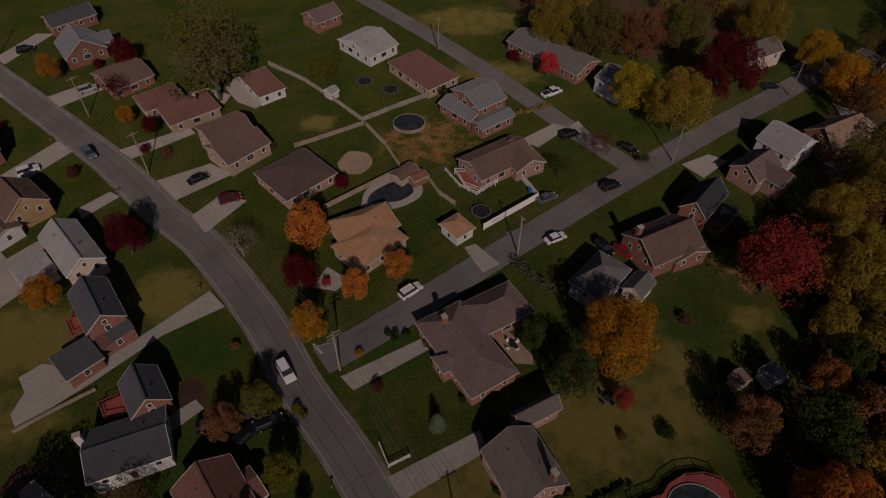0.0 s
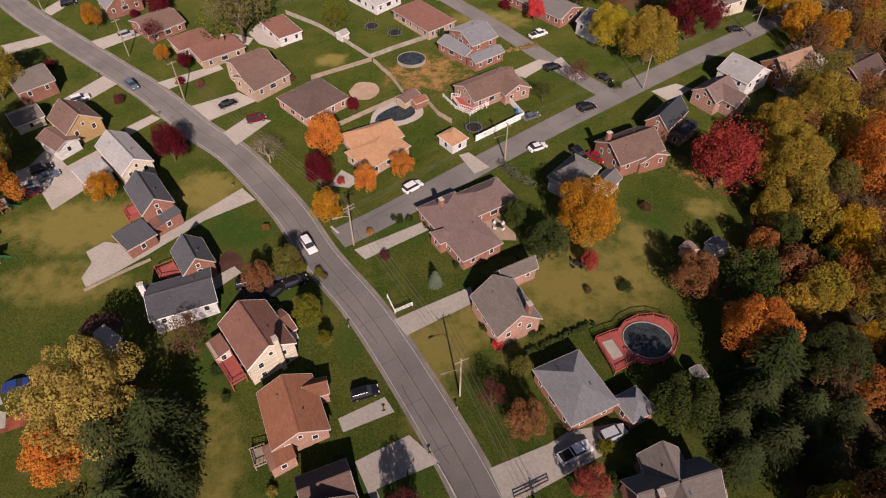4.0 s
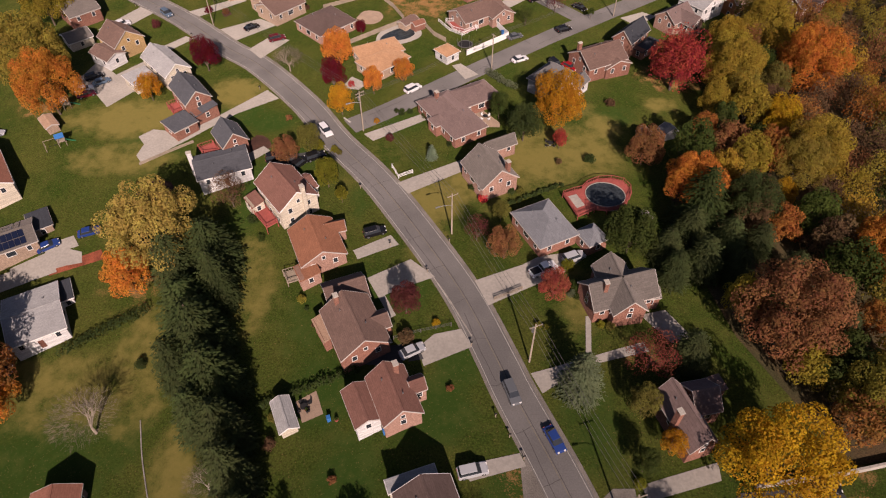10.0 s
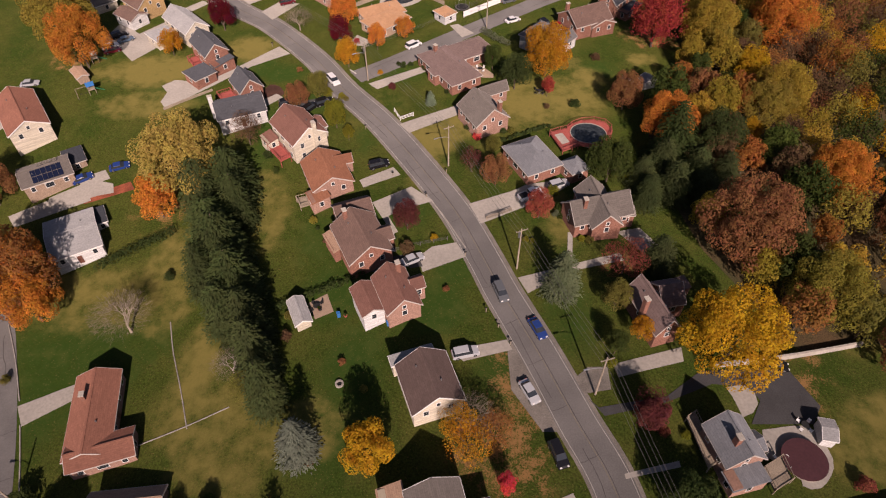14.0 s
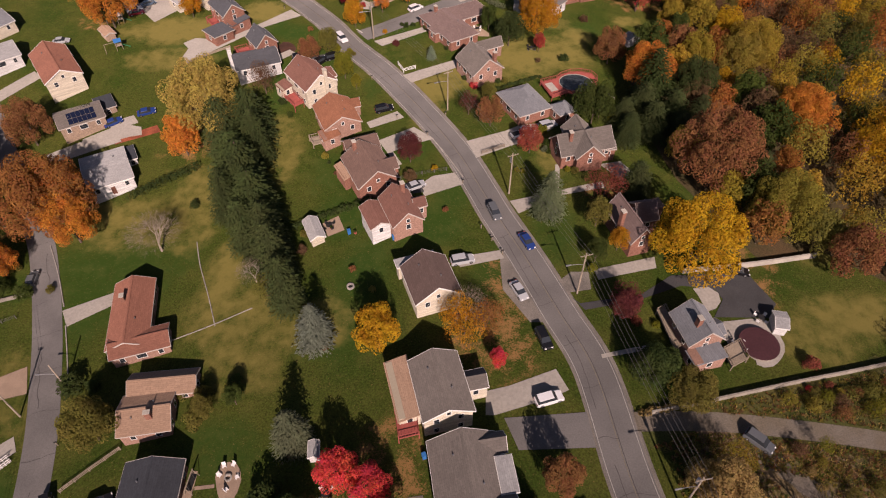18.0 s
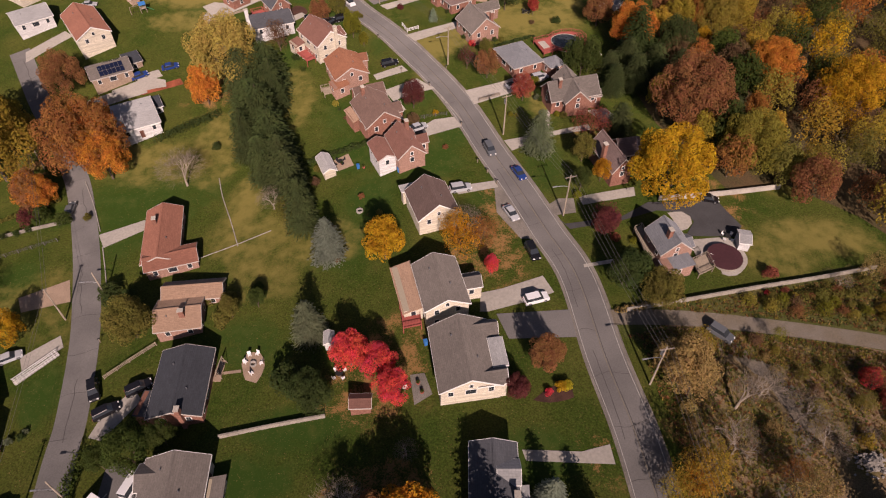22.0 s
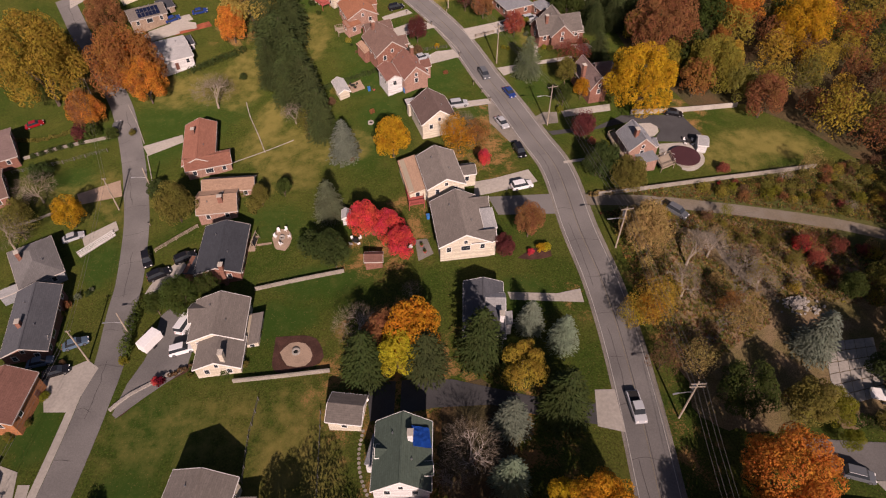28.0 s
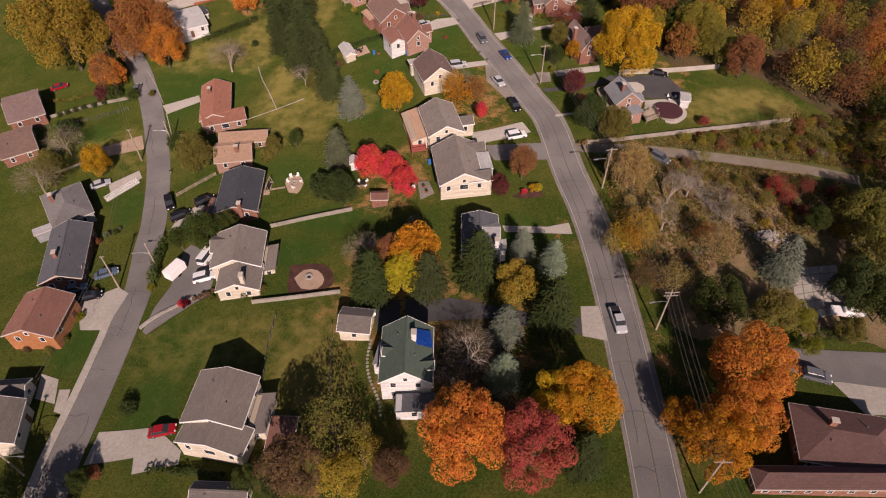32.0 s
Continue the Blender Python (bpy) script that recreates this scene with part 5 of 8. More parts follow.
house("grey house with a low slate roof and a pale cross gable", "white", "slate", [(10.2, -90.6, -91, 12.3, 7.2, 3.6, 1.2, "g"), (12.3, -89.2, -0, 3.4, 3.9, 3.9, 1.1, "g"), (13.3, -92.2, -91, 2.8, 3.7, 3.0, 0.8, "s")], chimney=(2.5, 3), roofs={1: 'light', 2: 'light'})
house("old white house with a green shingle roof under a blue tarp", "white", "green", [(-2.6, -118.2, -90, 10.6, 8.5, 5.2, 3.2, "g"), (-5.0, -118.0, -3, 2.9, 2.1, 6.0, 0.9, "g"), (0.6, -120.5, 5, 2.5, 2.1, 6.0, 0.9, "g"), (-1.2, -125.5, -90, 3.2, 6.1, 3.0, 0.5, "s"), (-7.3, -116.1, -101, 4.9, 1.2, 2.8, 0.5, "s")], chimney=(-1.5, 1.2), roofs={3: 'slate', 4: 'bluegrey'})
house("cream garage with a ribbed grey roof", "cream", "taupe", [(-12.0, -108.9, -6, 5.8, 5.3, 2.8, 1.4, "g")], category='garage')
# ---- houses on the slope ----
house("low house with an orange-red shingle roof", "pink_brick", "red", [(-57.0, -33.0, -78, 16.4, 7.8, 3, 1.8, "g"), (-53.4, -39.4, 18, 10.8, 5.6, 2.9, 1.3, "g")], chimney=(-2.5, -1.2))
house("small house with a tan roof in two wings", "pink_brick", "tan", [(-47.1, -54.5, 9, 8.8, 7.8, 3, 1.8, "g"), (-45.9, -48.7, 6, 11.7, 5.0, 3, 1.5, "g")], chimney=(1, -1.5))
house("brick house with a charcoal shingle roof", "brick", "charcoal", [(-41.9, -70.3, -86, 13.4, 9.3, 3.6, 1.7, "g"), (-45.9, -74.0, -98, 4.9, 5.5, 2.8, 0.5, "s")], chimney=(6.6, 1.2))
house("tan-grey roofed house with a cream gable", "cream", "taupe", [(-37.6, -89.2, -86, 9.6, 10.0, 3.8, 2.3, "g"), (-36.0, -96.2, -86, 6.6, 8.4, 3.4, 2.0, "g"), (-41.2, -87.6, 4, 4.4, 4.6, 3.7, 1.3, "g"), (-31.4, -90.4, -86, 6.8, 3.0, 2.8, 0.7, "s")], chimney=(9.4, 2.4))
house("large house with a grey-brown gabled roof", "cream", "taupe", [(-32.3, -123.8, -96, 9.4, 10.1, 4.8, 2.0, "g"), (-32.1, -129.7, -103, 4.8, 11.2, 4.0, 1.6, "g"), (-25.8, -125.6, -94, 7.1, 3.5, 3.6, 0.9, "s"), (-22.2, -128.6, -91, 6.1, 4.3, 2.4, 0.2, "f")], roofs={3: 'rust'})
house("low house with a pale grey roof", "white", "light", [(-75.8, 8.2, -151, 10.2, 13.0, 3.4, 1.2, "g"), (-72.6, 14.4, -61, 5.7, 2.7, 2.8, 0.3, "f")], roofs={1: 'charcoal'})
house("tan brick house with solar panels on a brown roof", "tan_brick", "taupe", [(-87.5, 25.4, 31, 11.0, 8.1, 3.4, 1.6, "g"), (-83.6, 31.4, -57, 6.4, 4.6, 3.0, 0.3, "f")], roofs={1: 'charcoal'})
house("cream house with a red-brown roof", "cream", "red", [(-99.0, 42.9, -54, 17.6, 9.5, 4.4, 2.6, "g")])
# ---- houses across the lower street ----
house("house with a grey shingle roof", "grey", "grey", [(-81.5, -71.0, -55, 12.2, 8.8, 3.2, 2.0, "h"), (-83.6, -78.0, 34, 5.0, 2.2, 2.6, 0.2, "f")], roofs={1: "light"}, chimney=(-1.5, -2.2))
house("long brick house with a dark grey shingle roof", "brick", "slate", [(-74.9, -86.6, -77, 16.0, 8.4, 3.2, 1.9, "g"), (-71.4, -90.6, 13, 2.6, 4.2, 2.8, 0.9, "g")], chimney=(2.2, -1.0))
house("orange brick house with a dark red roof", "orange_brick", "rust", [(-71.6, -104.5, -91, 9.9, 9.5, 4.4, 2.2, "g")])
house("brick house with a mauve roof among trees", "brick", "mauve", [(-109.2, -32.0, 31, 9.0, 13.5, 3.6, 2.2, "g")])
house("low brick house with a brown roof", "brick", "brown", [(-104.4, -46.9, 31, 8.5, 11.6, 3.0, 1.8, "g")])
house("house with a grey-brown roof below the street", "cream", "taupe", [(-69.1, -126.3, -79, 8.1, 7.0, 4.0, 2.2, "g")])
house("small cream garage with a grey roof", "cream", "taupe", [(-71.1, -119.2, 5, 6.3, 4.0, 2.8, 1.2, "g")], category='garage')
house("brown-roofed brick house below the road", "brick", "chestnut", [(64.6, -130.7, -10, 15.7, 9.6, 3.2, 2.2, "h"), (59.4, -136.7, -0, 22.6, 3.5, 3.2, 1.8, "h")], chimney=(-3, 1))
house("white house with a pale roof by the trees", "white", "light", [(-117.7, 48.9, 39, 10.5, 9.9, 3.6, 2.0, "g")])
house("house with a grey roof behind the lawn", "cream", "bluegrey", [(-127.2, 65.7, 54, 9.2, 11.5, 3.6, 2.0, "g")])
house("small house with a grey-brown roof behind a hedge", "cream", "taupe", [(-29.2, -138.6, -2, 8.5, 3.6, 3.0, 1.2, "g")])
# ---- houses of the far block ----
house("brick house with a pale grey gabled roof", "brick", "bluegrey", [(-97.5, 160.0, -53, 11.0, 11.0, 3.4, 4.0, "g"), (-93.4, 163.2, 37, 6.0, 5.0, 3.2, 2.2, "g")])
house("brick bungalow with a red-brown roof", "brick", "brown", [(-81.7, 146.2, 45, 11.5, 12.3, 2.8, 1.8, "g")])
house("tan brick ranch house with a red-brown roof", "tan_brick", "rust", [(-60.5, 130.9, -53, 9.5, 12.6, 2.8, 1.8, "h"), (-68.8, 135.3, -51, 8.5, 10.2, 2.8, 2.0, "h")], chimney=(0, 2))
house("tan split-level house with a brown roof", "tan_brick", "brown", [(-48.4, 119.1, 40, 10.3, 9.4, 5, 1.8, "g"), (-45.1, 115.2, 47, 11.3, 9.7, 3.6, 1.8, "g")])
house("brick ranch house with a dark brown hipped roof", "pink_brick", "umber", [(-30.8, 106.2, -46, 12.3, 13.1, 2.8, 2.4, "h")])
house("ranch house with a sandy orange hipped roof", "tan_brick", "sand", [(-14.9, 91.0, -63, 7.5, 12.8, 2.8, 2.0, "h"), (-13.3, 85.8, -46, 8.6, 12.2, 2.8, 1.8, "h")])
house("small white garage with an orange-brown roof", "white", "sand", [(3.7, 90.5, -50, 5.4, 4.9, 2.6, 1.3, "h")], category='garage')
house("brick ranch house with a brown gabled roof", "pink_brick", "brown", [(12.7, 111.5, 34, 15.1, 9.1, 3, 2.2, "g"), (18.2, 111.9, -62, 8.6, 7.8, 3, 2.0, "g")])
house("brick house with blue-grey roofs on two levels", "brick", "bluegrey", [(9.6, 133.4, 36, 8.9, 11.0, 5.0, 2.0, "g"), (5.7, 130.9, -45, 10.8, 6.1, 2.8, 1.0, "g"), (12.8, 126.2, 37, 10.2, 4.4, 2.8, 1.0, "g")])
house("ranch house with a red-brown hipped roof", "tan_brick", "rust", [(-4.2, 147.7, -50, 17.1, 10.3, 2.8, 1.8, "h")])
house("white house with a pale grey roof", "white", "light", [(-19.5, 161.1, 45, 10.4, 13.6, 3, 2.2, "g")])
house("long brick house with a grey roof", "brick", "grey", [(30.6, 156.9, -46, 24.3, 10.4, 3, 1.8, "g")])
house("white garage with a red-brown hipped roof", "white", "rust", [(-44.7, 141.6, -53, 12.0, 7.4, 2.8, 1.6, "h")], category='garage')
# ---- houses east of the side street ----
house("grey house with a slate roof and a white garage", "grey", "grey", [(29.6, 76.4, -42, 7.0, 10.3, 4, 2.8, "h"), (36.6, 75.1, 48, 5.4, 4.2, 2.8, 1.6, "g")], walls={1: 'white'})
house("red brick house with a brown roof", "brick", "brown", [(43.4, 85.9, 27, 12.4, 9.8, 4.0, 3.0, "g"), (47.3, 84.9, -67, 6.3, 7.9, 3.2, 1.6, "g")], chimney=(-5, 2))
house("brick house with a dark shingle roof and white gable", "brick", "charcoal", [(54.5, 97.3, 49, 10.5, 6.1, 4.4, 3.0, "g"), (58.4, 94.6, -45, 3.2, 7.9, 2.6, 0.6, "s")])
house("brick house with a mauve roof", "pink_brick", "mauve", [(69.8, 109.6, 38, 9.3, 7.4, 4.0, 2.6, "g"), (72.6, 107.4, -52, 8.4, 5.6, 3.8, 2.3, "g")])
house("white house with pale grey roofs", "white", "light", [(80.2, 119.0, -53, 9.4, 10.6, 4.4, 2.8, "g")])
house("orange brick house with a tan roof", "orange_brick", "tan", [(93.2, 122.2, 27, 12.3, 8.7, 4.8, 3.4, "g")])
house("brick house with a dark brown roof", "brick", "umber", [(113.6, 123.8, 34, 12.7, 8.4, 3.4, 2.4, "g")])
house("white house among the trees", "white", "slate", [(116.7, 154.9, -65, 7.8, 10.1, 4.6, 2.4, "g")])
house("blue-white house behind a yellow tree", "white", "bluegrey", [(45.4, 142.5, -51, 7.8, 9.6, 4.2, 2.4, "g")])
house("brick house with a slate roof beside a parked car", "brick", "slate", [(-107.6, 177.2, 42, 13.0, 8.6, 3.2, 2.0, "g")])
house("small brick house with a mauve roof by the cross street", "brick", "mauve", [(-34.0, 176.2, 42, 9.0, 8.0, 3.2, 2.2, "g")])
house("cream house with a taupe roof behind a crimson tree", "cream", "taupe", [(88.6, 161.0, 28, 9.6, 8.0, 4.2, 2.6, "g")])
house("brick garage with a pale grey roof", "brick", "light", [(92.6, 111.6, 10, 9.4, 5.4, 2.8, 0.9, "g")], category='garage')
# ---- houses west of the main road ----
house("brick house with a grey roof and porch", "brick", "taupe", [(-104.8, 115.0, 43, 9.3, 10.7, 4.0, 2.2, "g")])
house("cream garage with a taupe roof", "cream", "taupe", [(-100.4, 101.0, 41, 7.0, 7.3, 2.6, 1.4, "g")], category='garage')
house("buff brick house with a brown roof and white garage front", "buff", "brown", [(-86.0, 97.0, -42, 9.6, 9.0, 4.2, 3.4, "g"), (-88.0, 90.8, -36, 8.4, 6.0, 3.0, 1.2, "g")], walls={1: "white"})
house("cream house with a pale grey roof", "cream", "light", [(-69.6, 83.4, -47, 13.9, 7.4, 4.2, 2.6, "g"), (-75.7, 79.3, -45, 6.8, 6.4, 2.8, 0.3, "f")])
house("brick house with dark shingle roofs stepping down to a garage", "brick", "slate", [(-59.3, 69.0, -53, 10.8, 6.8, 4.8, 2.8, "g"), (-55.7, 64.8, -47, 4.5, 6.1, 3.2, 0.8, "s"), (-59.9, 59.5, -44, 6.4, 6.4, 2.8, 0.5, "f")])
house("small brick house with a dark gabled roof", "brick", "slate", [(-46.2, 52.6, -56, 7.5, 6.3, 3.8, 3.0, "g")])
# ---- trees ----
tree(-25.2, 75.9, 3.5, "crimson")
tree(-25.1, 87.3, 4.3, "orange")
tree(-15.0, 73.9, 3.0, "orange")
tree(-7.7, 79.4, 2.6, "orange")
tree(-22.1, 65.2, 3.3, "amber")
tree(-59.8, 85.4, 4.0, "crimson")
tree(-70.8, 72.2, 3.0, "amber")
tree(29.5, 60.8, 6.2, "amber")
tree(61.2, 77.0, 7.6, "coral", "thin")
tree(61.4, 78.3, 6.3, "coral")
tree(29.1, 51.5, 1.9, "coral")
tree(47.2, 46.6, 4.3, "rust")
tree(16.0, 63.5, 2.9, "green")
tree(21.1, 54.7, 4.0, "dark")
tree(-0.1, 48.4, 1.4, "blue", "conifer")
tree(-28.0, 51.0, 3.0, "olive")
tree(-32.6, 47.3, 2.8, "rust")
tree(-22.6, 39.6, 3.1, "lime")
tree(-19.2, 34.8, 1.4, "lime")
tree(-42.7, 34.8, 3.8, "brown", "thin")
tree(9.1, 22.7, 2.5, "maroon", "thin")
tree(14.2, 18.2, 3.1, "rust")
tree(14.2, 28.2, 2.0, "olive")
tree(22.6, 8.1, 2.9, "russet")
tree(-4.4, 4.9, 2.9, "maroon")
tree(-111.9, 111.7, 6.7, "ochre")
tree(-92.5, 67.1, 7.3, "orange")
tree(74.1, 73.8, 7.0, "ochre")
tree(95.0, 77.2, 8.0, "orange")
tree(81.7, 58.8, 4.6, "gold")
tree(53.5, 32.9, 6.1, "orange")
tree(83.6, 44.3, 6.6, "ochre")
tree(40.7, 21.6, 3.4, "green")
tree(65.9, 30.3, 4.6, "brown")
tree(49.6, -27.2, 7.7, "gold")
tree(60.3, -2.6, 8.5, "rust")
tree(24.6, -11.5, 4.0, "sage", "conifer")
tree(33.9, -15.4, 2.9, "olive")
tree(37.0, -22.0, 2.1, "amber")
tree(32.2, -25.1, 2.2, "green")
tree(35.4, -38.4, 2.7, "maroon")
tree(-54.0, 21.2, 8.7, "wheat")
tree(-58.7, 14.7, 4.9, "orange")
tree(-19.8, -41.6, 3.8, "blue", "conifer")
tree(-57.6, -14.1, 6.3, "brown", "bare")
tree(-29.5, -27.6, 3.9, "pale", "bare")
tree(-34.4, -25.4, 3.8, "pale", "bare")
tree(-30.1, -30.8, 3.1, "olive", "thin")
tree(-90.4, -64.3, 6.0, "brown", "bare")
tree(-89.3, -61.3, 4.3, "olive", "thin")
tree(-100.2, 78.3, 8.9, "citron")
tree(-76.7, -10.6, 5.7, "orange")
tree(70.5, -15.9, 6.4, "citron")
tree(53.5, 26.4, 6.0, "dark", "conifer")
tree(84.6, 15.0, 6.3, "orange")
tree(43.4, -6.3, 3.5, "pine", "conifer")
tree(38.6, 19.6, 4.7, "green")
tree(64.8, 28.7, 5.5, "dark")
tree(-81.8, -7.2, 8.8, "copper")
tree(-97.5, 19.5, 5.5, "rust")
tree(-8.3, -44.3, 4.5, "gold")
tree(7.0, -38.8, 4.2, "brown", "bare", height=8)
tree(6.6, -42.2, 4.0, "amber", "thin", height=8)
tree(10.4, -40.6, 3.4, "copper", "thin", height=7)
tree(5.0, -40.0, 3.2, "amber", "thin", height=8)
tree(11.9, -48.9, 1.7, "red")
tree(-21.0, -60.9, 3.6, "sage", "conifer")
tree(-12.8, -68.1, 3.6, "red")
tree(-7.9, -70.6, 3.2, "red")
tree(-5.1, -75.4, 3.0, "red")
tree(19.9, -69.8, 3.5, "rust")
tree(14.6, -74.8, 2.0, "maroon")
tree(-55.4, -57.1, 4.0, "olive")
tree(36.4, -51.1, 3.1, "dark")
tree(42.4, -55.4, 3.3, "olive")
tree(34.5, -38.7, 2.7, "maroon")
tree(-88.9, -19.6, 3.6, "orange")
tree(85.6, 14.4, 6.6, "orange")
tree(99.7, 2.8, 7.5, "gold")
tree(80.6, -26.6, 5.0, "rust")
tree(37.0, -6.9, 4.4, "rose", "thin", tall=0.85)
tree(-104.2, -1.5, 7.7, "ochre")
tree(-90.9, -19.6, 4.3, "orange")
tree(-19.1, -74.4, 3.2, "dark")
tree(-47.1, -83.0, 3.7, "green")
tree(-52.1, -83.6, 2.3, "green")
tree(-42.5, -80.1, 2.4, "green")
tree(-2.6, -85.0, 2.2, "brown", "bare")
tree(-103.3, -9.8, 11.4, "ochre")
tree(-82.0, -4.3, 7.0, "orange")
tree(-90.7, -20.2, 4.4, "rust")
tree(-79.3, -57.9, 3.4, "gold")
tree(-90.5, -49.4, 5.2, "brown", "bare")
tree(86.2, -83.9, 4.8, "olive")
tree(84.3, -94.1, 4.8, "olive")
tree(81.2, -105.9, 4.8, "green")
tree(92.3, -84.4, 5.5, "olive")
tree(73.4, -110.5, 2.5, "olive")
tree(65.6, -113.6, 1.7, "lime")
tree(-9.7, -101.4, 4.4, "dark", "conifer")
tree(-4.3, -100.6, 3.8, "lemon")
tree(0.4, -101.0, 3.8, "pine", "conifer")
tree(-1.9, -96.9, 5.2, "amber")
tree(-6.6, -95.9, 3.5, "rust")
tree(-11.7, -93.7, 4.8, "pale", "bare")
tree(9.5, -97.8, 4.6, "dark", "conifer")
tree(15.9, -102.9, 3.9, "ochre")
tree(22.2, -108.6, 4.5, "dark", "conifer")
tree(23.6, -95.5, 2.9, "blue", "conifer")
tree(18.3, -92.1, 2.7, "blue", "conifer")
tree(13.8, -111.3, 3.2, "blue", "conifer")
tree(13.0, -120.5, 3.2, "blue", "conifer")
tree(7.4, -116.6, 5.2, "pale", "bare")
tree(4.6, -120.4, 3.5, "brown", "bare")
tree(6.4, -133.2, 6.4, "orange")
tree(15.9, -134.3, 5.6, "russet")
tree(16.5, -133.8, 4.9, "brown", "bare")
tree(-54.8, -143.6, 4.0, "dark")
tree(-52.6, -135.5, 1.7, "green")
tree(-62.3, -140.2, 3.8, "dark")
tree(24.4, -126.7, 5.5, "amber")
tree(20.2, -125.6, 4.1, "gold")
tree(24.0, -134.1, 3.5, "dark", "conifer")
tree(50.6, -122.1, 6.8, "orange")
tree(47.9, -129.0, 5.4, "orange")
tree(43.1, -132.9, 5.3, "amber")
tree(39.4, -128.1, 2.9, "amber")
tree(66.9, -95.7, 4.0, "blue", "conifer", height=11)
tree(-12.9, -131.4, 5.0, "olive", "thin", height=13)
tree(-17.7, -137.5, 4.4, "brown", height=14)
tree(-11.2, -137.5, 3.6, "ochre")
tree(-25.5, -136.7, 2.1, "green")
tree(-21.0, -138.2, 2.4, "dark")
tree(-22.5, -136.0, 2.5, "brown", "bare")
tree(-8.3, -134.4, 3.5, "ochre", "thin")
tree(-4.1, -136.7, 3.1, "brown")
tree(50.8, -107.0, 4.4, "green")
tree(60.1, -108.8, 4.2, "olive")
tree(64.7, -108.7, 2.9, "lime")
tree(77.2, -102.1, 4.6, "dark")
tree(37.3, -51.6, 3.9, "dark")
tree(42.1, -55.9, 3.6, "olive")
tree(-17.9, -76.0, 3.3, "dark")
tree(35.5, -36.7, 2.8, "maroon", "thin")
tree(-55.4, -57.5, 4.4, "olive")
tree(-37.2, -54.6, 2.0, "olive")
tree(-32.4, -52.8, 1.7, "green")
tree(-54.9, 137.7, 11.0, "olive", "thin")
tree(-56.6, 142.7, 10.0, "brown", "bare")
tree(-29.5, 143.6, 4.1, "lime", "thin")
tree(46.8, 133.9, 5.6, "lemon")
tree(56.1, 127.1, 6.8, "ochre")
tree(71.1, 140.8, 7.8, "crimson")
tree(101.4, 155.6, 5.4, "gold")
tree(103.4, 143.3, 5.2, "amber")
tree(109.9, 137.3, 5.1, "amber")
tree(28.4, 148.9, 2.7, "red")
tree(35.9, 115.7, 2.9, "maroon", "thin")
tree(26.4, 107.9, 2.5, "green", "thin")
tree(-83.0, 153.3, 3.4, "crimson")
tree(-100.7, 147.1, 3.0, "amber")
tree(-74.5, 127.4, 1.9, "amber")
tree(-67.3, 123.1, 2.0, "crimson")
tree(-37.9, 84.5, 4.5, "brown", "bare")
tree(-80.4, 138.4, 2.9, "crimson", "thin")
tree(31.1, 163.2, 6.3, "ochre")
tree(42.1, 158.9, 6.9, "olive")
tree(53.2, 158.7, 6.2, "rust")
tree(65.9, 160.9, 7.0, "olive")
tree(90.9, 168.1, 6.5, "ochre")
tree(90.4, 97.1, 7.1, "ochre")
tree(-20.5, 103.0, 1.5, "crimson")
tree(78.7, 79.0, 5.4, "ochre")
tree(46.1, 112.4, 1.0, "green")
tree(42.0, -72.0, 4.6, "pale")
tree(39.9, -70.0, 3.2, "pale")
tree(45.6, -66.6, 2.8, "ochre", "thin")
tree(42.9, -74.1, 3.4, "pale", "thin")
tree(38.8, -90.8, 4.4, "dull_gold", "thin")
tree(38.8, -90.8, 2.8, "amber", "thin")
tree(42.5, -87.7, 3.2, "ochre", "thin")
tree(35.9, -91.7, 2.6, "ochre", "thin")
tree(55.5, -91.6, 3.6, "pale", "thin")
tree(54.0, -88.4, 2.4, "copper", "thin")
tree(39.3, -100.4, 3.0, "brown", "thin")
tree(44.9, -100.6, 3.2, "pale", "thin")
tree(59.1, -78.8, 4.6, "brown", "bare")
tree(61.3, -83.5, 4.2, "brown", "bare")
tree(50.2, -76.5, 2.6, "brown", "bare", height=9.5)
tree(54.9, -74.1, 2.4, "brown", "bare", height=9)
tree(47.2, -84.3, 2.4, "brown", "bare", height=9)
tree(74.1, -72.4, 2.2, "rose", "thin")
tree(74.9, -76.1, 2.0, "russet", "thin")
tree(70.5, -76.6, 1.8, "olive", "thin")
tree(80.1, -72.9, 1.9, "rose", "thin")
tree(77.9, -84.0, 2.8, "green")
tree(61.0, -63.6, 1.4, "lime", "thin")
tree(75.4, 79.5, 6.5, "ochre")
tree(75.6, 70.1, 5.0, "citron")
tree(68.1, 65.4, 3.8, "ochre")
tree(85.8, 73.7, 4.5, "olive")
tree(86.0, 83.9, 3.7, "green")
tree(79.1, 53.9, 4.2, "gold")
tree(79.1, 92.5, 5.4, "dull_gold")
tree(89.7, 102.9, 4.5, "brown", "thin")
tree(69.0, 42.7, 5.0, "ochre")
tree(79.3, 40.8, 5.9, "citron")
tree(85.8, 44.1, 4.9, "ochre")
tree(57.7, 38.8, 2.9, "copper")
tree(60.0, 32.7, 1.8, "green")
tree(63.0, 33.6, 2.3, "rose")
tree(64.8, 26.3, 4.0, "brown")
tree(70.1, 34.4, 2.5, "ochre")
tree(74.6, 34.6, 2.7, "gold")
tree(76.7, 25.7, 4.7, "fresh")
tree(50.6, 21.8, 3.9, "pine", "conifer", height=10.5)
tree(45.3, 17.6, 3.3, "pine", "conifer", height=8.9)
tree(57.4, 19.7, 3.8, "pine", "conifer", height=10.3)
tree(64.1, 19.9, 3.3, "pine", "conifer", height=8.9)
tree(51.3, 14.2, 3.9, "pine", "conifer", height=10.5)
tree(45.6, 12.2, 3.2, "pine", "conifer", height=8.6)
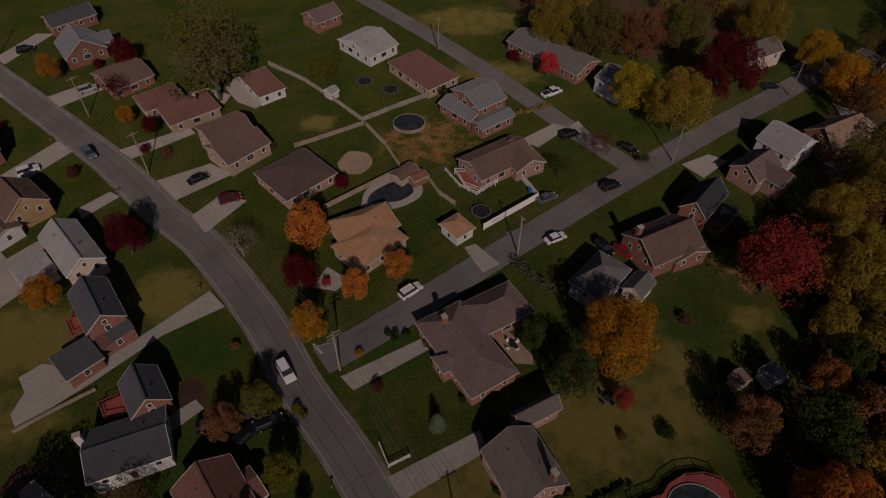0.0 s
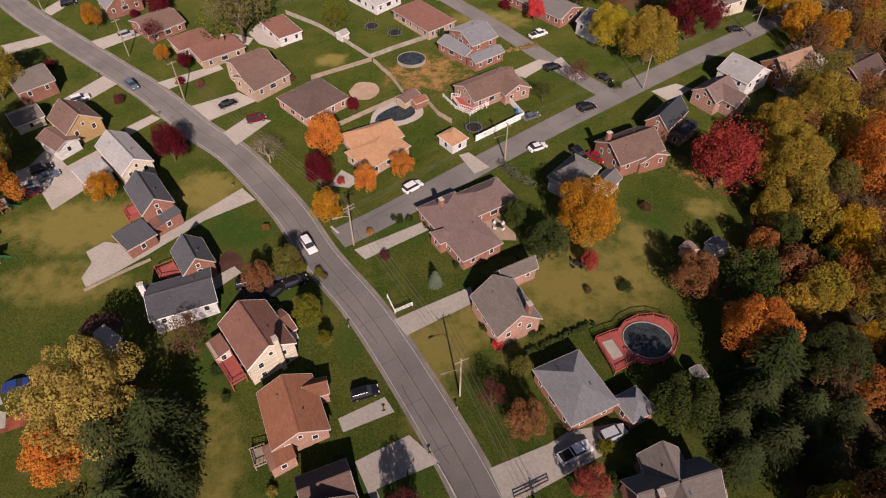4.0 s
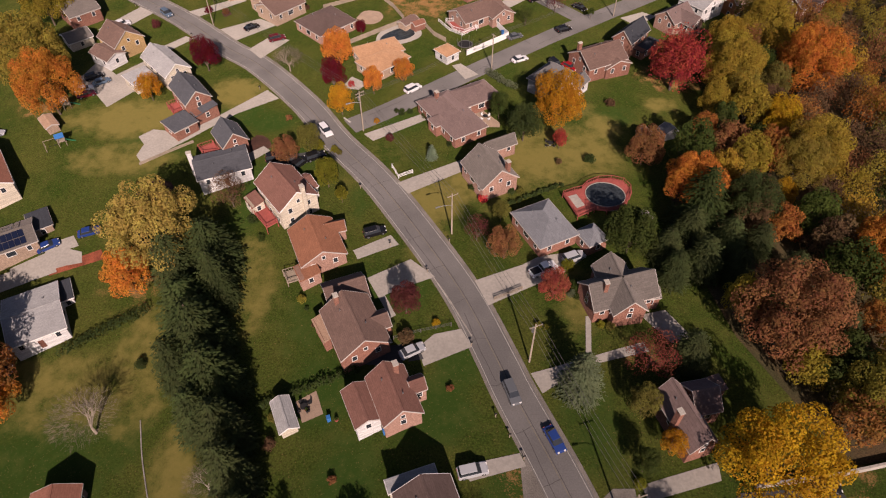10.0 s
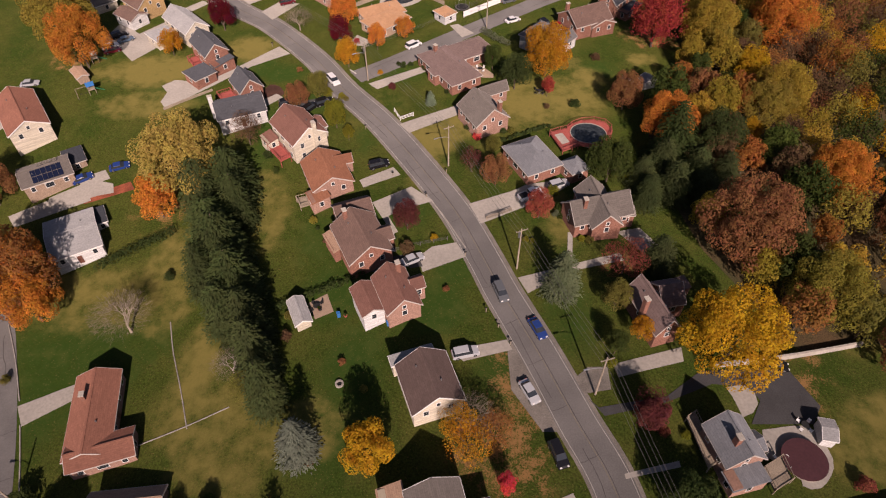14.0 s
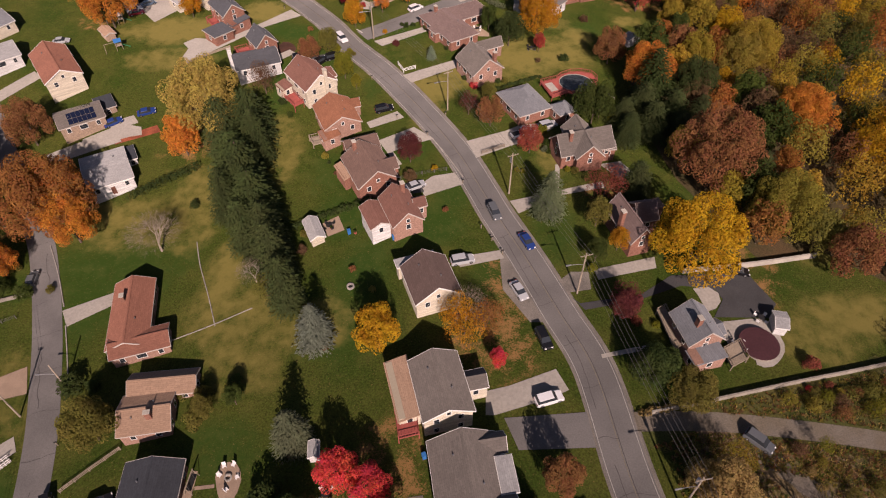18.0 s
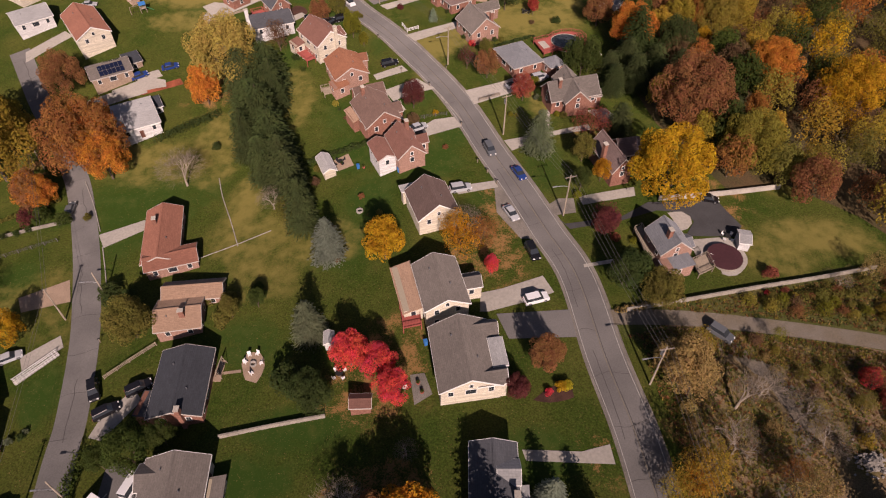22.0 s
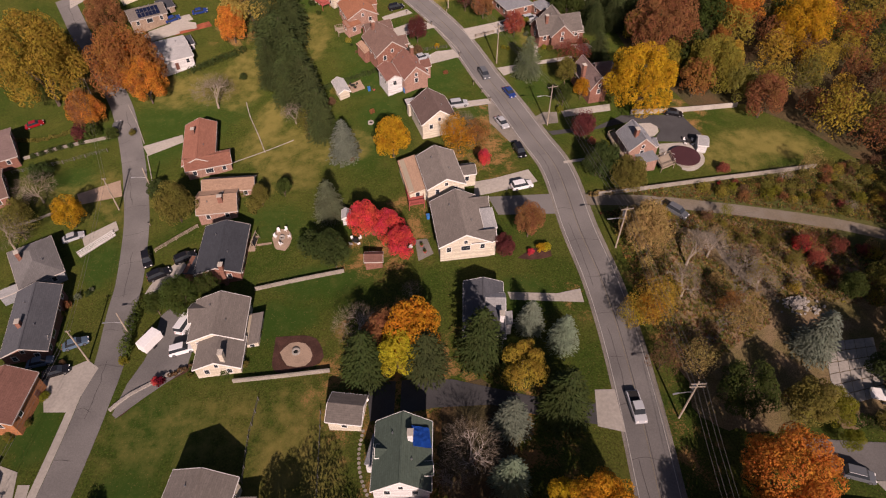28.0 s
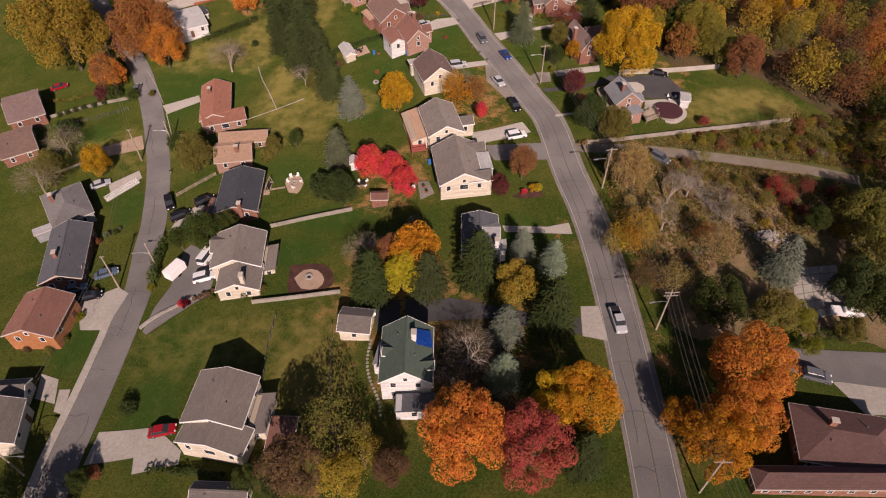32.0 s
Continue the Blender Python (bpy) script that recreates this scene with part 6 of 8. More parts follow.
tree(57.6, 12.5, 3.2, "pine", "conifer", height=8.6)
tree(10.9, 34.5, 1.2, "red", "shrub")
tree(17.1, 36.6, 0.9, "dark", "shrub")
tree(19.1, 36.9, 0.9, "olive", "shrub")
tree(8.8, 38.0, 0.9, "dark", "shrub")
tree(21.7, 22.9, 0.5, "rust", "shrub")
tree(22.4, 21.6, 0.5, "dark", "shrub")
tree(23.1, 20.4, 0.5, "olive", "shrub")
tree(30.5, 1.7, 0.8, "lime", "shrub")
tree(32.1, 1.4, 0.9, "olive", "shrub")
tree(26.8, 11.2, 1.0, "dark", "shrub")
tree(27.0, 8.2, 0.8, "green", "shrub")
tree(-7.4, 0.6, 0.8, "brown", "shrub")
tree(-6.8, 2.5, 0.6, "dark", "shrub")
tree(-24.6, 9.8, 1.0, "citron", "shrub")
tree(-23.4, 7.8, 0.5, "dark", "shrub")
tree(-21.4, 3.8, 0.6, "brown", "shrub")
tree(-21.0, 77.4, 1.0, "coral", "shrub")
tree(-10.0, 55.2, 1.1, "maroon", "shrub")
tree(-1.9, 64.0, 1.0, "dark", "shrub")
tree(-2.9, 66.3, 0.8, "dark", "shrub")
tree(0.6, 60.6, 0.7, "green", "shrub")
tree(-7.5, 66.1, 0.7, "dark", "shrub")
tree(-8.9, 66.1, 0.7, "dark", "shrub")
tree(5.2, 55.7, 0.8, "brown", "shrub")
tree(3.9, 53.0, 0.7, "dark", "shrub")
tree(37.3, 24.0, 2.0, "olive", "shrub")
tree(41.1, 25.8, 2.3, "green", "shrub")
tree(43.8, 23.5, 2.3, "green", "shrub")
tree(43.2, 19.6, 1.4, "lime", "shrub")
tree(-21.4, 50.3, 0.8, "olive", "shrub")
tree(-72.0, -80.9, 1.2, "rust", "shrub")
tree(-71.8, -83.2, 0.8, "olive", "shrub")
tree(-38.9, -97.9, 1.3, "dark", "shrub")
tree(-34.8, -98.6, 1.1, "dark", "shrub")
tree(-31.6, -97.4, 0.7, "olive", "shrub")
tree(-70.6, -78.6, 0.8, "sage", "shrub")
tree(-68.8, -77.8, 0.8, "dark", "shrub")
tree(-68.5, -76.7, 0.6, "sage", "shrub")
tree(-47.5, -99.6, 0.8, "red", "shrub")
tree(-66.4, -102.5, 0.8, "lime", "shrub")
tree(-67.0, -107.2, 0.7, "olive", "shrub")
tree(-68.9, -110.1, 0.7, "lime", "shrub")
tree(-50.2, -122.1, 1.7, "dark", "shrub")
tree(-41.3, -99.0, 0.6, "olive", "shrub")
tree(-66.3, -95.1, 0.7, "brown", "shrub")
# a dense row of tall conifers behind the gardens
tree(-42.7, 18.3, 5.8, "pine", "conifer", height=14.5)
tree(-48.7, 15.0, 4.9, "pine", "conifer", height=16)
tree(-44.4, 6.3, 6.2, "pine", "conifer", height=13.5)
tree(-39.8, 10.6, 3.8, "pine", "conifer", height=15.5)
tree(-40.5, -1.0, 5.7, "pine", "conifer", height=17)
tree(-43.9, -5.8, 3.9, "pine", "conifer", height=14.5)
tree(-36.4, -9.4, 5.5, "pine", "conifer", height=16)
tree(-37.7, -15.4, 4.1, "pine", "conifer", height=13.5)
tree(-32.2, -19.0, 4.7, "pine", "conifer", height=15.5)
tree(-29.1, -26.5, 3.9, "pine", "conifer", height=17)
tree(-26.4, -32.8, 3.6, "pine", "conifer", height=14.5)
# ---- parked cars ----
car(21.5, 14.6, 27, "pickup", "white")
car(27.8, 17.7, 23, "suv", "silver")
car(-3.1, -3.7, 28, "sedan", "silver")
car(-11.5, 25.3, 16, "suv", "black")
car(-5.2, 75.4, 40, "suv", "white")
car(23.3, 89.1, 27, "sedan", "white")
car(37.2, 105.0, 28, "suv", "black")
car(6.6, -25.1, 13, "suv", "silver")
car(16.9, -32.7, -65, "sedan", "silver")
car(19.9, -55.1, 17, "suv", "white")
car(20.3, -43.4, -73, "suv", "black")
car(51.8, -62.1, -43, "suv", "grey")
car(-72.4, 29.0, 17, "sedan", "blue")
car(-80.5, 0.9, 21, "sedan", "silver")
car(-79.6, -2.1, 19, "suv", "black")
car(-42.6, -126.5, 8, "sedan", "red")
car(-44.4, -93.1, 14, "suv", "white")
car(-45.6, -86.6, 74, "van", "white")
car(-82.8, -21.3, 97, "sedan", "grey")
car(-65.7, -90.7, 26, "sedan", "slate")
car(-70.5, -94.9, 15, "sedan", "slate")
car(-66.5, -97.1, 20, "sedan", "black")
car(65.7, -118.1, -15, "suv", "grey")
car(-106.2, -18.8, 30, "sedan", "red")
car(59.4, -27.0, -11, "sedan", "black")
car(-78.3, -61.6, 27, "sedan", "silver")
car(-59.3, -69.1, -65, "suv", "black")
car(-55.5, -73.3, 32, "suv", "black")
car(-51.2, -68.8, 31, "suv", "black")
car(-52.6, 107.1, 38, "sedan", "black")
car(-44.1, 100.5, 23, "suv", "maroon")
car(30.8, 123.0, 28, "suv", "black")
car(43.9, 118.6, -46, "sedan", "black")
car(-91.4, 110.5, 35, "suv", "white")
car(-115.1, 162.8, 30, "suv", "black")
car(88.0, 147.6, 11, "sedan", "black")
car(-90.2, 142.7, 35, "suv", "silver")
car(-89.5, 82.8, 36, "suv", "black")
car(-86.8, 80.4, 39, "sedan", "slate")
car(-90.1, 77.1, 30, "sedan", "white")
car(-88.6, 74.7, 28, "sedan", "maroon")
car(-35.6, 48.7, 15, "suv", "black")
car(-30.0, 46.7, 51, "suv", "black")
car(-26.6, 48.9, 25, "suv", "black")
car(-80.1, 25.8, 30, "sedan", "blue")
car(28.6, 140.5, 30, "pickup", "white")
car(22.9, 101.0, 26, "sedan", "grey")
car(32.6, 86.5, -62, "suv", "black")
car(36.2, 85.6, -41, "sedan", "red")
car(-105.0, 59.1, 12, "sedan", "silver", "parked on the grass")
# ---- cars on the main road ----
car(19.5, -20.1, -67, "sedan", "blue", "on the main road")
car(-25.4, 58.1, -57, "suv", "white", "on the main road")
car(13.5, -11.9, -73, "suv", "grey", "on the main road")
car(34.0, -107.8, -84, "pickup", "silver", "on the main road")
car(-79.9, 116.3, -45, "suv", "slate", "on the main road")
# ---- driveways and paths ----
patch("driveway", [(-61.9, 107.1), (-55.8, 100.7), (-45.7, 108.9), (-51.4, 112.9)], 0.07, M_CONCRETE, "pale concrete driveway", "driveway")
patch("driveway", [(-51.2, 95.9), (-47.1, 90.8), (-40.6, 100.3), (-46.4, 102.6)], 0.074, M_CONCRETE, "pale concrete driveway", "driveway")
patch("driveway", [(-74.0, 118.0), (-69.8, 114.9), (-57.7, 124.1), (-59.8, 126.6)], 0.078, M_CONCRETE, "pale concrete driveway", "driveway")
patch("driveway", [(-99.9, 140.2), (-94.7, 135.6), (-86.3, 143.3), (-91.5, 146.6)], 0.082, M_CONCRETE, "pale concrete driveway", "driveway")
patch("driveway", [(-122.5, 159.6), (-118.1, 156.1), (-111.2, 172.5), (-116.6, 172.7)], 0.066, M_CONCRETE, "pale concrete driveway", "driveway")
patch("driveway", [(-126.6, 138.2), (-123.7, 132.4), (-111.0, 140.6), (-115.0, 144.4)], 0.07, M_CONCRETE, "pale concrete driveway", "driveway")
patch("driveway", [(-98.0, 108.6), (-93.0, 105.0), (-84.5, 117.8), (-89.6, 121.8)], 0.074, M_CONCRETE, "pale concrete driveway", "driveway")
patch("driveway", [(-76.1, 98.3), (-73.8, 95.5), (-68.2, 102.1), (-70.9, 103.7)], 0.078, M_CONCRETE, "pale concrete driveway", "driveway")
patch("driveway", [(-86.7, 75.6), (-81.8, 69.7), (-75.4, 78.8), (-79.9, 82.5), (-74.8, 87.4), (-78.7, 91.0), (-84.4, 84.4), (-91.8, 91.3), (-93.5, 83.7)], 0.082, M_CONCRETE, "pale concrete driveway", "driveway")
patch("driveway", [(-93.5, 78.3), (-86.7, 75.6), (-91.8, 85.5), (-95.6, 82.8)], 0.066, M_CONCRETE, "pale concrete driveway", "driveway")
patch("driveway", [(-70.0, 57.5), (-67.8, 54.7), (-68.5, 50.9), (-66.5, 48.2), (-57.1, 56.6), (-48.2, 65.9), (-38.8, 72.0), (-42.5, 75.8), (-50.4, 67.5), (-58.9, 58.7), (-67.2, 60.2)], 0.07, M_CONCRETE, "pale concrete driveway", "driveway")
patch("driveway", [(-43.6, 49.9), (-41.6, 47.8), (-37.5, 51.6), (-39.3, 53.2)], 0.074, M_CONCRETE, "pale concrete driveway", "driveway")
patch("driveway", [(-23.6, 76.5), (-19.1, 75.7), (-16.9, 78.4), (-21.4, 81.8)], 0.078, M_CONCRETE, "pale concrete driveway", "driveway")
patch("driveway", [(5.0, 86.9), (8.4, 80.3), (11.9, 82.6), (7.3, 87.9)], 0.082, M_CONCRETE, "pale concrete driveway", "driveway")
patch("driveway", [(-16.3, 57.4), (-13.9, 54.8), (-1.5, 62.9), (-3.0, 65.1)], 0.066, M_CONCRETE, "pale concrete driveway", "driveway")
patch("driveway", [(-7.6, 40.2), (-5.1, 36.7), (7.5, 44.3), (6.5, 47.8)], 0.07, M_CONCRETE, "pale concrete driveway", "driveway")
patch("driveway", [(8.3, 12.3), (10.6, 6.4), (25.5, 14.2), (29.7, 17.6), (29.0, 19.8), (21.2, 18.4), (17.8, 16.3)], 0.074, M_CONCRETE, "pale concrete driveway", "driveway")
patch("driveway", [(-15.7, 21.2), (-14.6, 18.8), (-6.5, 21.9), (-8.3, 24.7)], 0.078, M_CONCRETE, "pale concrete driveway", "driveway")
patch("driveway", [(-12.3, 13.9), (-7.3, 4.0), (-6.3, 4.5), (-8.6, 9.4), (-1.9, 12.1), (0.8, 13.3), (-4.0, 17.8)], 0.082, M_CONCRETE, "pale concrete driveway", "driveway")
patch("driveway", [(-2.1, -2.6), (-1.1, -6.5), (7.3, -2.6), (5.5, 1.2), (0.7, 0.1)], 0.066, M_CONCRETE, "pale concrete driveway", "driveway")
patch("driveway", [(4.3, -24.2), (6.2, -26.5), (14.8, -24.2), (14.0, -22.1)], 0.07, M_CONCRETE, "pale concrete driveway", "driveway")
patch("driveway", [(15.0, -84.0), (15.5, -85.8), (28.9, -86.3), (28.6, -83.1), (24.1, -84.3)], 0.074, M_CONCRETE, "pale concrete driveway", "driveway")
patch("driveway", [(28.0, -104.4), (27.5, -110.9), (31.7, -111.9), (31.3, -104.3)], 0.078, M_CONCRETE, "pale concrete driveway", "driveway")
patch("driveway", [(38.1, 4.2), (43.0, 5.5), (46.5, -0.3), (42.6, -2.0)], 0.082, M_CONCRETE, "pale concrete driveway", "driveway")
patch("driveway", [(28.1, 3.9), (29.1, 3.9), (27.7, -5.5), (26.7, -5.7)], 0.066, M_CONCRETE, "pale concrete driveway", "driveway")
patch("driveway", [(17.0, -8.0), (18.6, -11.8), (27.1, -6.5), (38.1, -3.6), (37.6, -1.6), (27.2, -4.9)], 0.07, M_CONCRETE, "pale concrete driveway", "driveway")
patch("driveway", [(31.7, -27.2), (32.2, -29.7), (44.0, -26.4), (44.3, -23.5)], 0.074, M_CONCRETE, "pale concrete driveway", "driveway")
patch("driveway", [(49.8, -31.3), (53.0, -30.8), (54.4, -32.2), (54.3, -34.2), (52.9, -35.9), (51.0, -36.7), (50.7, -34.9), (50.4, -33.0)], 0.078, M_CONCRETE, "pale rounded concrete apron beside an asphalt yard", "driveway", rounded=True)
patch("driveway", [(9.8, -53.4), (13.7, -52.4), (21.8, -49.2), (23.5, -53.2), (19.8, -54.9), (11.1, -57.7), (9.6, -57.7)], 0.082, M_CONCRETE, "pale concrete driveway", "driveway")
patch("driveway", [(29.9, -46.3), (30.0, -47.1), (38.7, -45.2), (38.7, -44.2)], 0.066, M_CONCRETE, "pale concrete driveway", "driveway")
patch("driveway", [(68.3, -118.8), (71.5, -124.8), (77.8, -124.7), (80.8, -118.9)], 0.07, M_CONCRETE, "pale concrete driveway", "driveway")
patch("driveway", [(-76.7, -61.3), (-74.8, -64.6), (-69.1, -59.3), (-70.8, -56.5)], 0.074, M_CONCRETE, "pale concrete driveway", "driveway")
patch("driveway", [(-68.6, -98.3), (-65.4, -105.1), (-60.5, -105.2), (-59.3, -96.1), (-62.0, -94.3)], 0.078, M_CONCRETE, "pale concrete driveway", "driveway")
patch("driveway", [(-57.2, -78.0), (-54.7, -78.6), (-50.2, -71.1), (-52.2, -68.6), (-56.3, -73.9)], 0.082, M_CONCRETE, "pale concrete driveway", "driveway")
patch("driveway", [(-73.3, -29.5), (-70.8, -33.5), (-63.1, -28.4), (-64.3, -25.3)], 0.066, M_CONCRETE, "pale concrete driveway", "driveway")
patch("driveway", [(-53.9, -126.0), (-44.4, -125.5), (-38.6, -130.0), (-38.4, -132.3), (-45.8, -133.5), (-46.4, -130.7), (-54.4, -131.7)], 0.07, M_CONCRETE, "pale concrete driveway", "driveway")
patch("driveway", [(-94.4, 16.2), (-92.0, 13.2), (-76.6, 19.8), (-79.3, 24.0)], 0.074, M_CONCRETE, "pale concrete driveway", "driveway")
patch("driveway", [(-81.7, 26.2), (-79.9, 23.4), (-73.9, 25.9), (-75.8, 28.5)], 0.078, M_CONCRETE, "pale concrete driveway", "driveway")
patch("driveway", [(-64.1, -117.8), (-63.3, -122.1), (-61.4, -122.7), (-62.1, -117.8)], 0.082, M_CONCRETE, "pale concrete driveway", "driveway")
patch("driveway", [(-75.2, 21.2), (-72.0, 21.8), (-72.8, 24.4), (-77.9, 25.8), (-86.7, 20.9), (-85.5, 17.8)], 0.066, M_CONCRETE, "pale concrete driveway", "driveway")
patch("driveway", [(-55.0, 143.1), (-50.6, 136.9), (-45.4, 133.9), (-42.7, 136.7), (-52.2, 149.2), (-53.6, 147.7)], 0.07, M_CONCRETE, "pale concrete driveway", "driveway")
patch("driveway", [(-66.7, 139.0), (-53.5, 136.2), (-52.8, 140.0), (-59.9, 143.3)], 0.074, M_CONCRETE, "pale concrete driveway", "driveway")
patch("driveway", [(18.9, 121.4), (23.1, 118.8), (31.2, 126.6), (27.6, 128.0)], 0.078, M_CONCRETE, "pale concrete driveway", "driveway")
patch("driveway", [(55.4, 114.0), (59.3, 109.4), (66.7, 115.9), (62.9, 118.1)], 0.082, M_CONCRETE, "pale concrete driveway", "driveway")
patch("driveway", [(38.3, 119.1), (33.8, 129.3), (31.2, 126.6), (35.2, 117.6)], 0.066, M_CONCRETE, "pale concrete driveway", "driveway")
patch("driveway", [(-116.0, 36.8), (-114.4, 32.6), (-104.5, 43.5), (-107.7, 45.9)], 0.07, M_CONCRETE, "pale concrete driveway", "driveway")
patch("driveway", [(-38.2, 48.1), (-35.1, 44.8), (-24.2, 49.1), (-25.7, 51.9), (-31.6, 50.3)], 0.074, M_ASPHALT, "dark asphalt driveway", "driveway")
patch("driveway", [(-13.1, -5.1), (-6.3, -6.1), (-1.1, -5.1), (-2.3, -1.8), (-7.7, -2.0)], 0.078, M_ASPHALT, "dark asphalt driveway", "driveway")
patch("driveway", [(12.5, -58.2), (14.4, -63.6), (26.3, -63.2), (25.8, -57.2)], 0.082, M_ROAD, "grey asphalt lane", "driveway")
patch("driveway", [(-9.6, -103.0), (-8.4, -110.0), (1.9, -107.8), (11.0, -107.2), (19.0, -109.2), (27.6, -110.6), (28.5, -106.9), (19.3, -106.0), (4.7, -102.6)], 0.066, M_ASPHALT, "dark asphalt driveway", "driveway")
patch("driveway", [(26.4, -33.6), (27.9, -35.3), (39.4, -33.2), (46.4, -28.2), (61.5, -27.0), (64.6, -34.5), (62.2, -37.7), (52.0, -37.9), (54.8, -33.7), (54.1, -31.6), (50.5, -30.9), (47.7, -30.7), (38.1, -34.7), (28.6, -36.8)], 0.07, M_ASPHALT, "dark asphalt driveway", "driveway")
patch("driveway", [(59.2, -112.1), (60.7, -115.7), (63.9, -118.4), (68.8, -118.7), (78.4, -119.9), (82.0, -112.7), (70.5, -112.5)], 0.074, M_ROAD, "grey asphalt lane", "driveway")
patch("driveway", [(-53.2, -105.8), (-52.3, -106.5), (-48.7, -102.7), (-42.6, -97.4), (-42.8, -90.4), (-45.2, -85.2), (-50.8, -82.2), (-51.9, -83.9), (-51.2, -90.2), (-51.4, -94.8), (-52.7, -99.7)], 0.078, M_ROAD, "grey asphalt driveway", "driveway")
patch("driveway", [(-83.6, -46.9), (-81.4, -50.6), (-72.2, -48.2), (-74.7, -42.4)], 0.082, M_BRICKPAVE, "pinkish brick-paved driveway", "driveway")
patch("gravel_pad", [(13.9, -22.5), (14.0, -32.0), (18.4, -39.5), (21.2, -39.5), (16.8, -26.5)], 0.05, M_SHOULDER, "gravelly lay-by beside the road", "gravel")
patch("gravel_pad", [(24.5, -30.1), (26.5, -32.7), (30.5, -32.0), (30.6, -27.7), (27.3, -27.7)], 0.05, M_SHOULDER, "gravelly pad round a pole", "gravel")
ribbon("sidewalk", [q for q in LOWER if q.y < -96.0], -4.3, -2.85, 0.07, M_CONCRETE, "pale concrete sidewalk beside the street", "pavement")
patch("sidewalk", [(-67.7, -119.5), (-68.7, -114.5), (-65.1, -115.7), (-63.8, -120.6)], 0.072, M_CONCRETE, "pale concrete forecourt beside the street", "pavement")
patch("planting_bed", [(-53.2, -104.9), (-50.5, -100.6), (-46.4, -97.6), (-42.7, -96.0), (-42.0, -97.6), (-45.2, -99.7), (-49.0, -102.7), (-51.7, -106.2)], 0.05, M_MULCH, "curved dark mulch bed along a driveway", "bed", rounded=True)
patch("brush_ground", [(3.1, -103.6), (10.8, -103.5), (14.7, -112.9), (13.2, -121.4), (16.1, -125.3), (6.4, -125.4), (2.8, -119.4)], 0.045, M_WOODFLOOR, "dark leafy ground under bare trees", "ground", rounded=True, edge=0.5)
patch("dirt_path", [(50.3, -62.2), (54.6, -64.3), (58.1, -67.4), (61.2, -71.6), (61.9, -76.1), (61.6, -81.1), (56.5, -88.6), (51.4, -93.7), (46.8, -99.6), (45.6, -98.5), (49.6, -93.1), (55.0, -86.7), (58.3, -81.2), (58.3, -75.5), (56.4, -70.6), (52.7, -67.0), (48.6, -64.6)], 0.065, M_DIRT, "worn dirt path into the scrub", "path", rounded=True, edge=0.3)
patch("turf", [(35.9, -55.6), (60.1, -50.9), (87.4, -44.5), (106.7, -56.9), (105.6, -77.1), (89.1, -73.2), (78.4, -69.0), (54.5, -65.4), (34.8, -63.2)], 0.03, M_VERGE, "rough weedy verge of the track", "ground", rounded=True, edge=0.6)
patch("turf", [(70.2, -85.2), (87.1, -78.0), (108.0, -70.0), (97.2, -110.6), (73.4, -110.1), (65.7, -109.2), (64.7, -102.2)], 0.034, M_SCRUB, "rough weedy ground round a paved lot", "ground", rounded=True, edge=0.6)
patch("patio", [(-22.9, -11.3), (-19.4, -9.5), (-17.6, -14.0), (-21.0, -15.3)], 0.06, M_BRICKPAVE, "brick patio beside a garden shed", "paving")
patch("pad", [(-2.6, -70.9), (-0.2, -70.5), (1.2, -74.5), (-1.7, -76.5)], 0.06, M_SHOULDER, "small grey concrete pad behind a house", "paving")
patch("patio", [(53.4, -38.8), (61.0, -38.1), (62.8, -41.7), (62.4, -45.0), (59.2, -48.1), (56.5, -47.8), (56.7, -44.8), (52.7, -43.5)], 0.07, M_CONCRETE, "pale concrete surround of a round pool", "paving", rounded=True)
patch("driveway", [(102.5, 141.5), (108.9, 136.6), (110.6, 130.2), (100.2, 123.4), (95.2, 125.5), (102.5, 132.2)], 0.07, M_CONCRETE, "broad pale forecourt beside an orange brick house", "driveway")
# ---- other turf ----
patch("turf", [(42.4, -58.6), (54.3, -61.7), (60.2, -63.2), (72.3, -64.4), (84.4, -65.5), (84.9, -78.9), (78.3, -83.8), (73.1, -85.5), (64.7, -107.8), (46.2, -110.6), (43.2, -99.0), (41.7, -81.0)], 0.035, M_SCRUB, "rough scrub ground with dead weeds", "ground", rounded=True, edge=0.6)
patch("turf", [(55.5, -53.8), (86.5, -45.7), (112.2, -39.7), (99.5, -61.1), (80.6, -58.1), (64.5, -57.4), (54.3, -57.5)], 0.035, M_VERGE, "rough weedy bank", "ground", rounded=True, edge=0.6)
# ---- the wood on the east slope ----
WOOD = [(112.3, 160.8), (95.4, 130.6), (72.5, 76.7), (52.7, 44.8), (50.4, 26.2), (52.3, 12.1), (54.5, -0.1), (65.2, -23.9), (79.1, -21.0), (91.2, -30.5), (98.8, -41.2), (190, -70), (190, 230)]
FAR_WOOD = [(19.0, 201.9), (21.4, 184.1), (39.0, 172.2), (50.9, 163.4), (59.5, 157.9), (97.8, 184.8), (124.5, 211.7), (190, 240), (30, 260)]
# ---- poles and cables ----
utility_pole(-121.5, 158.6, -127, 11.0, None, False, 1)
utility_pole(-85.9, 131.6, -131, 11.0, None, False, 1)
utility_pole(-64.5, 109.9, -136, 11.0, None, False, 1)
utility_pole(-16.5, 58.7, -141, 11.0, 200, True, 2)
utility_pole(4.1, 24.7, -153, 11.0, 200, False, 1)
utility_pole(17.0, -5.7, -158, 11.0, None, True, 1)
utility_pole(27.7, -32.9, -163, 11.0, 190, False, 1)
utility_pole(37.1, -72.5, -170, 11.0, 190, True, 1)
utility_pole(40.7, -109.2, -177, 11.0, 190, True, 2)
utility_pole(40.7, -138.1, -180, 11.0, None, False, 1)
wires((-121.5, 158.6), (-85.9, 131.6))
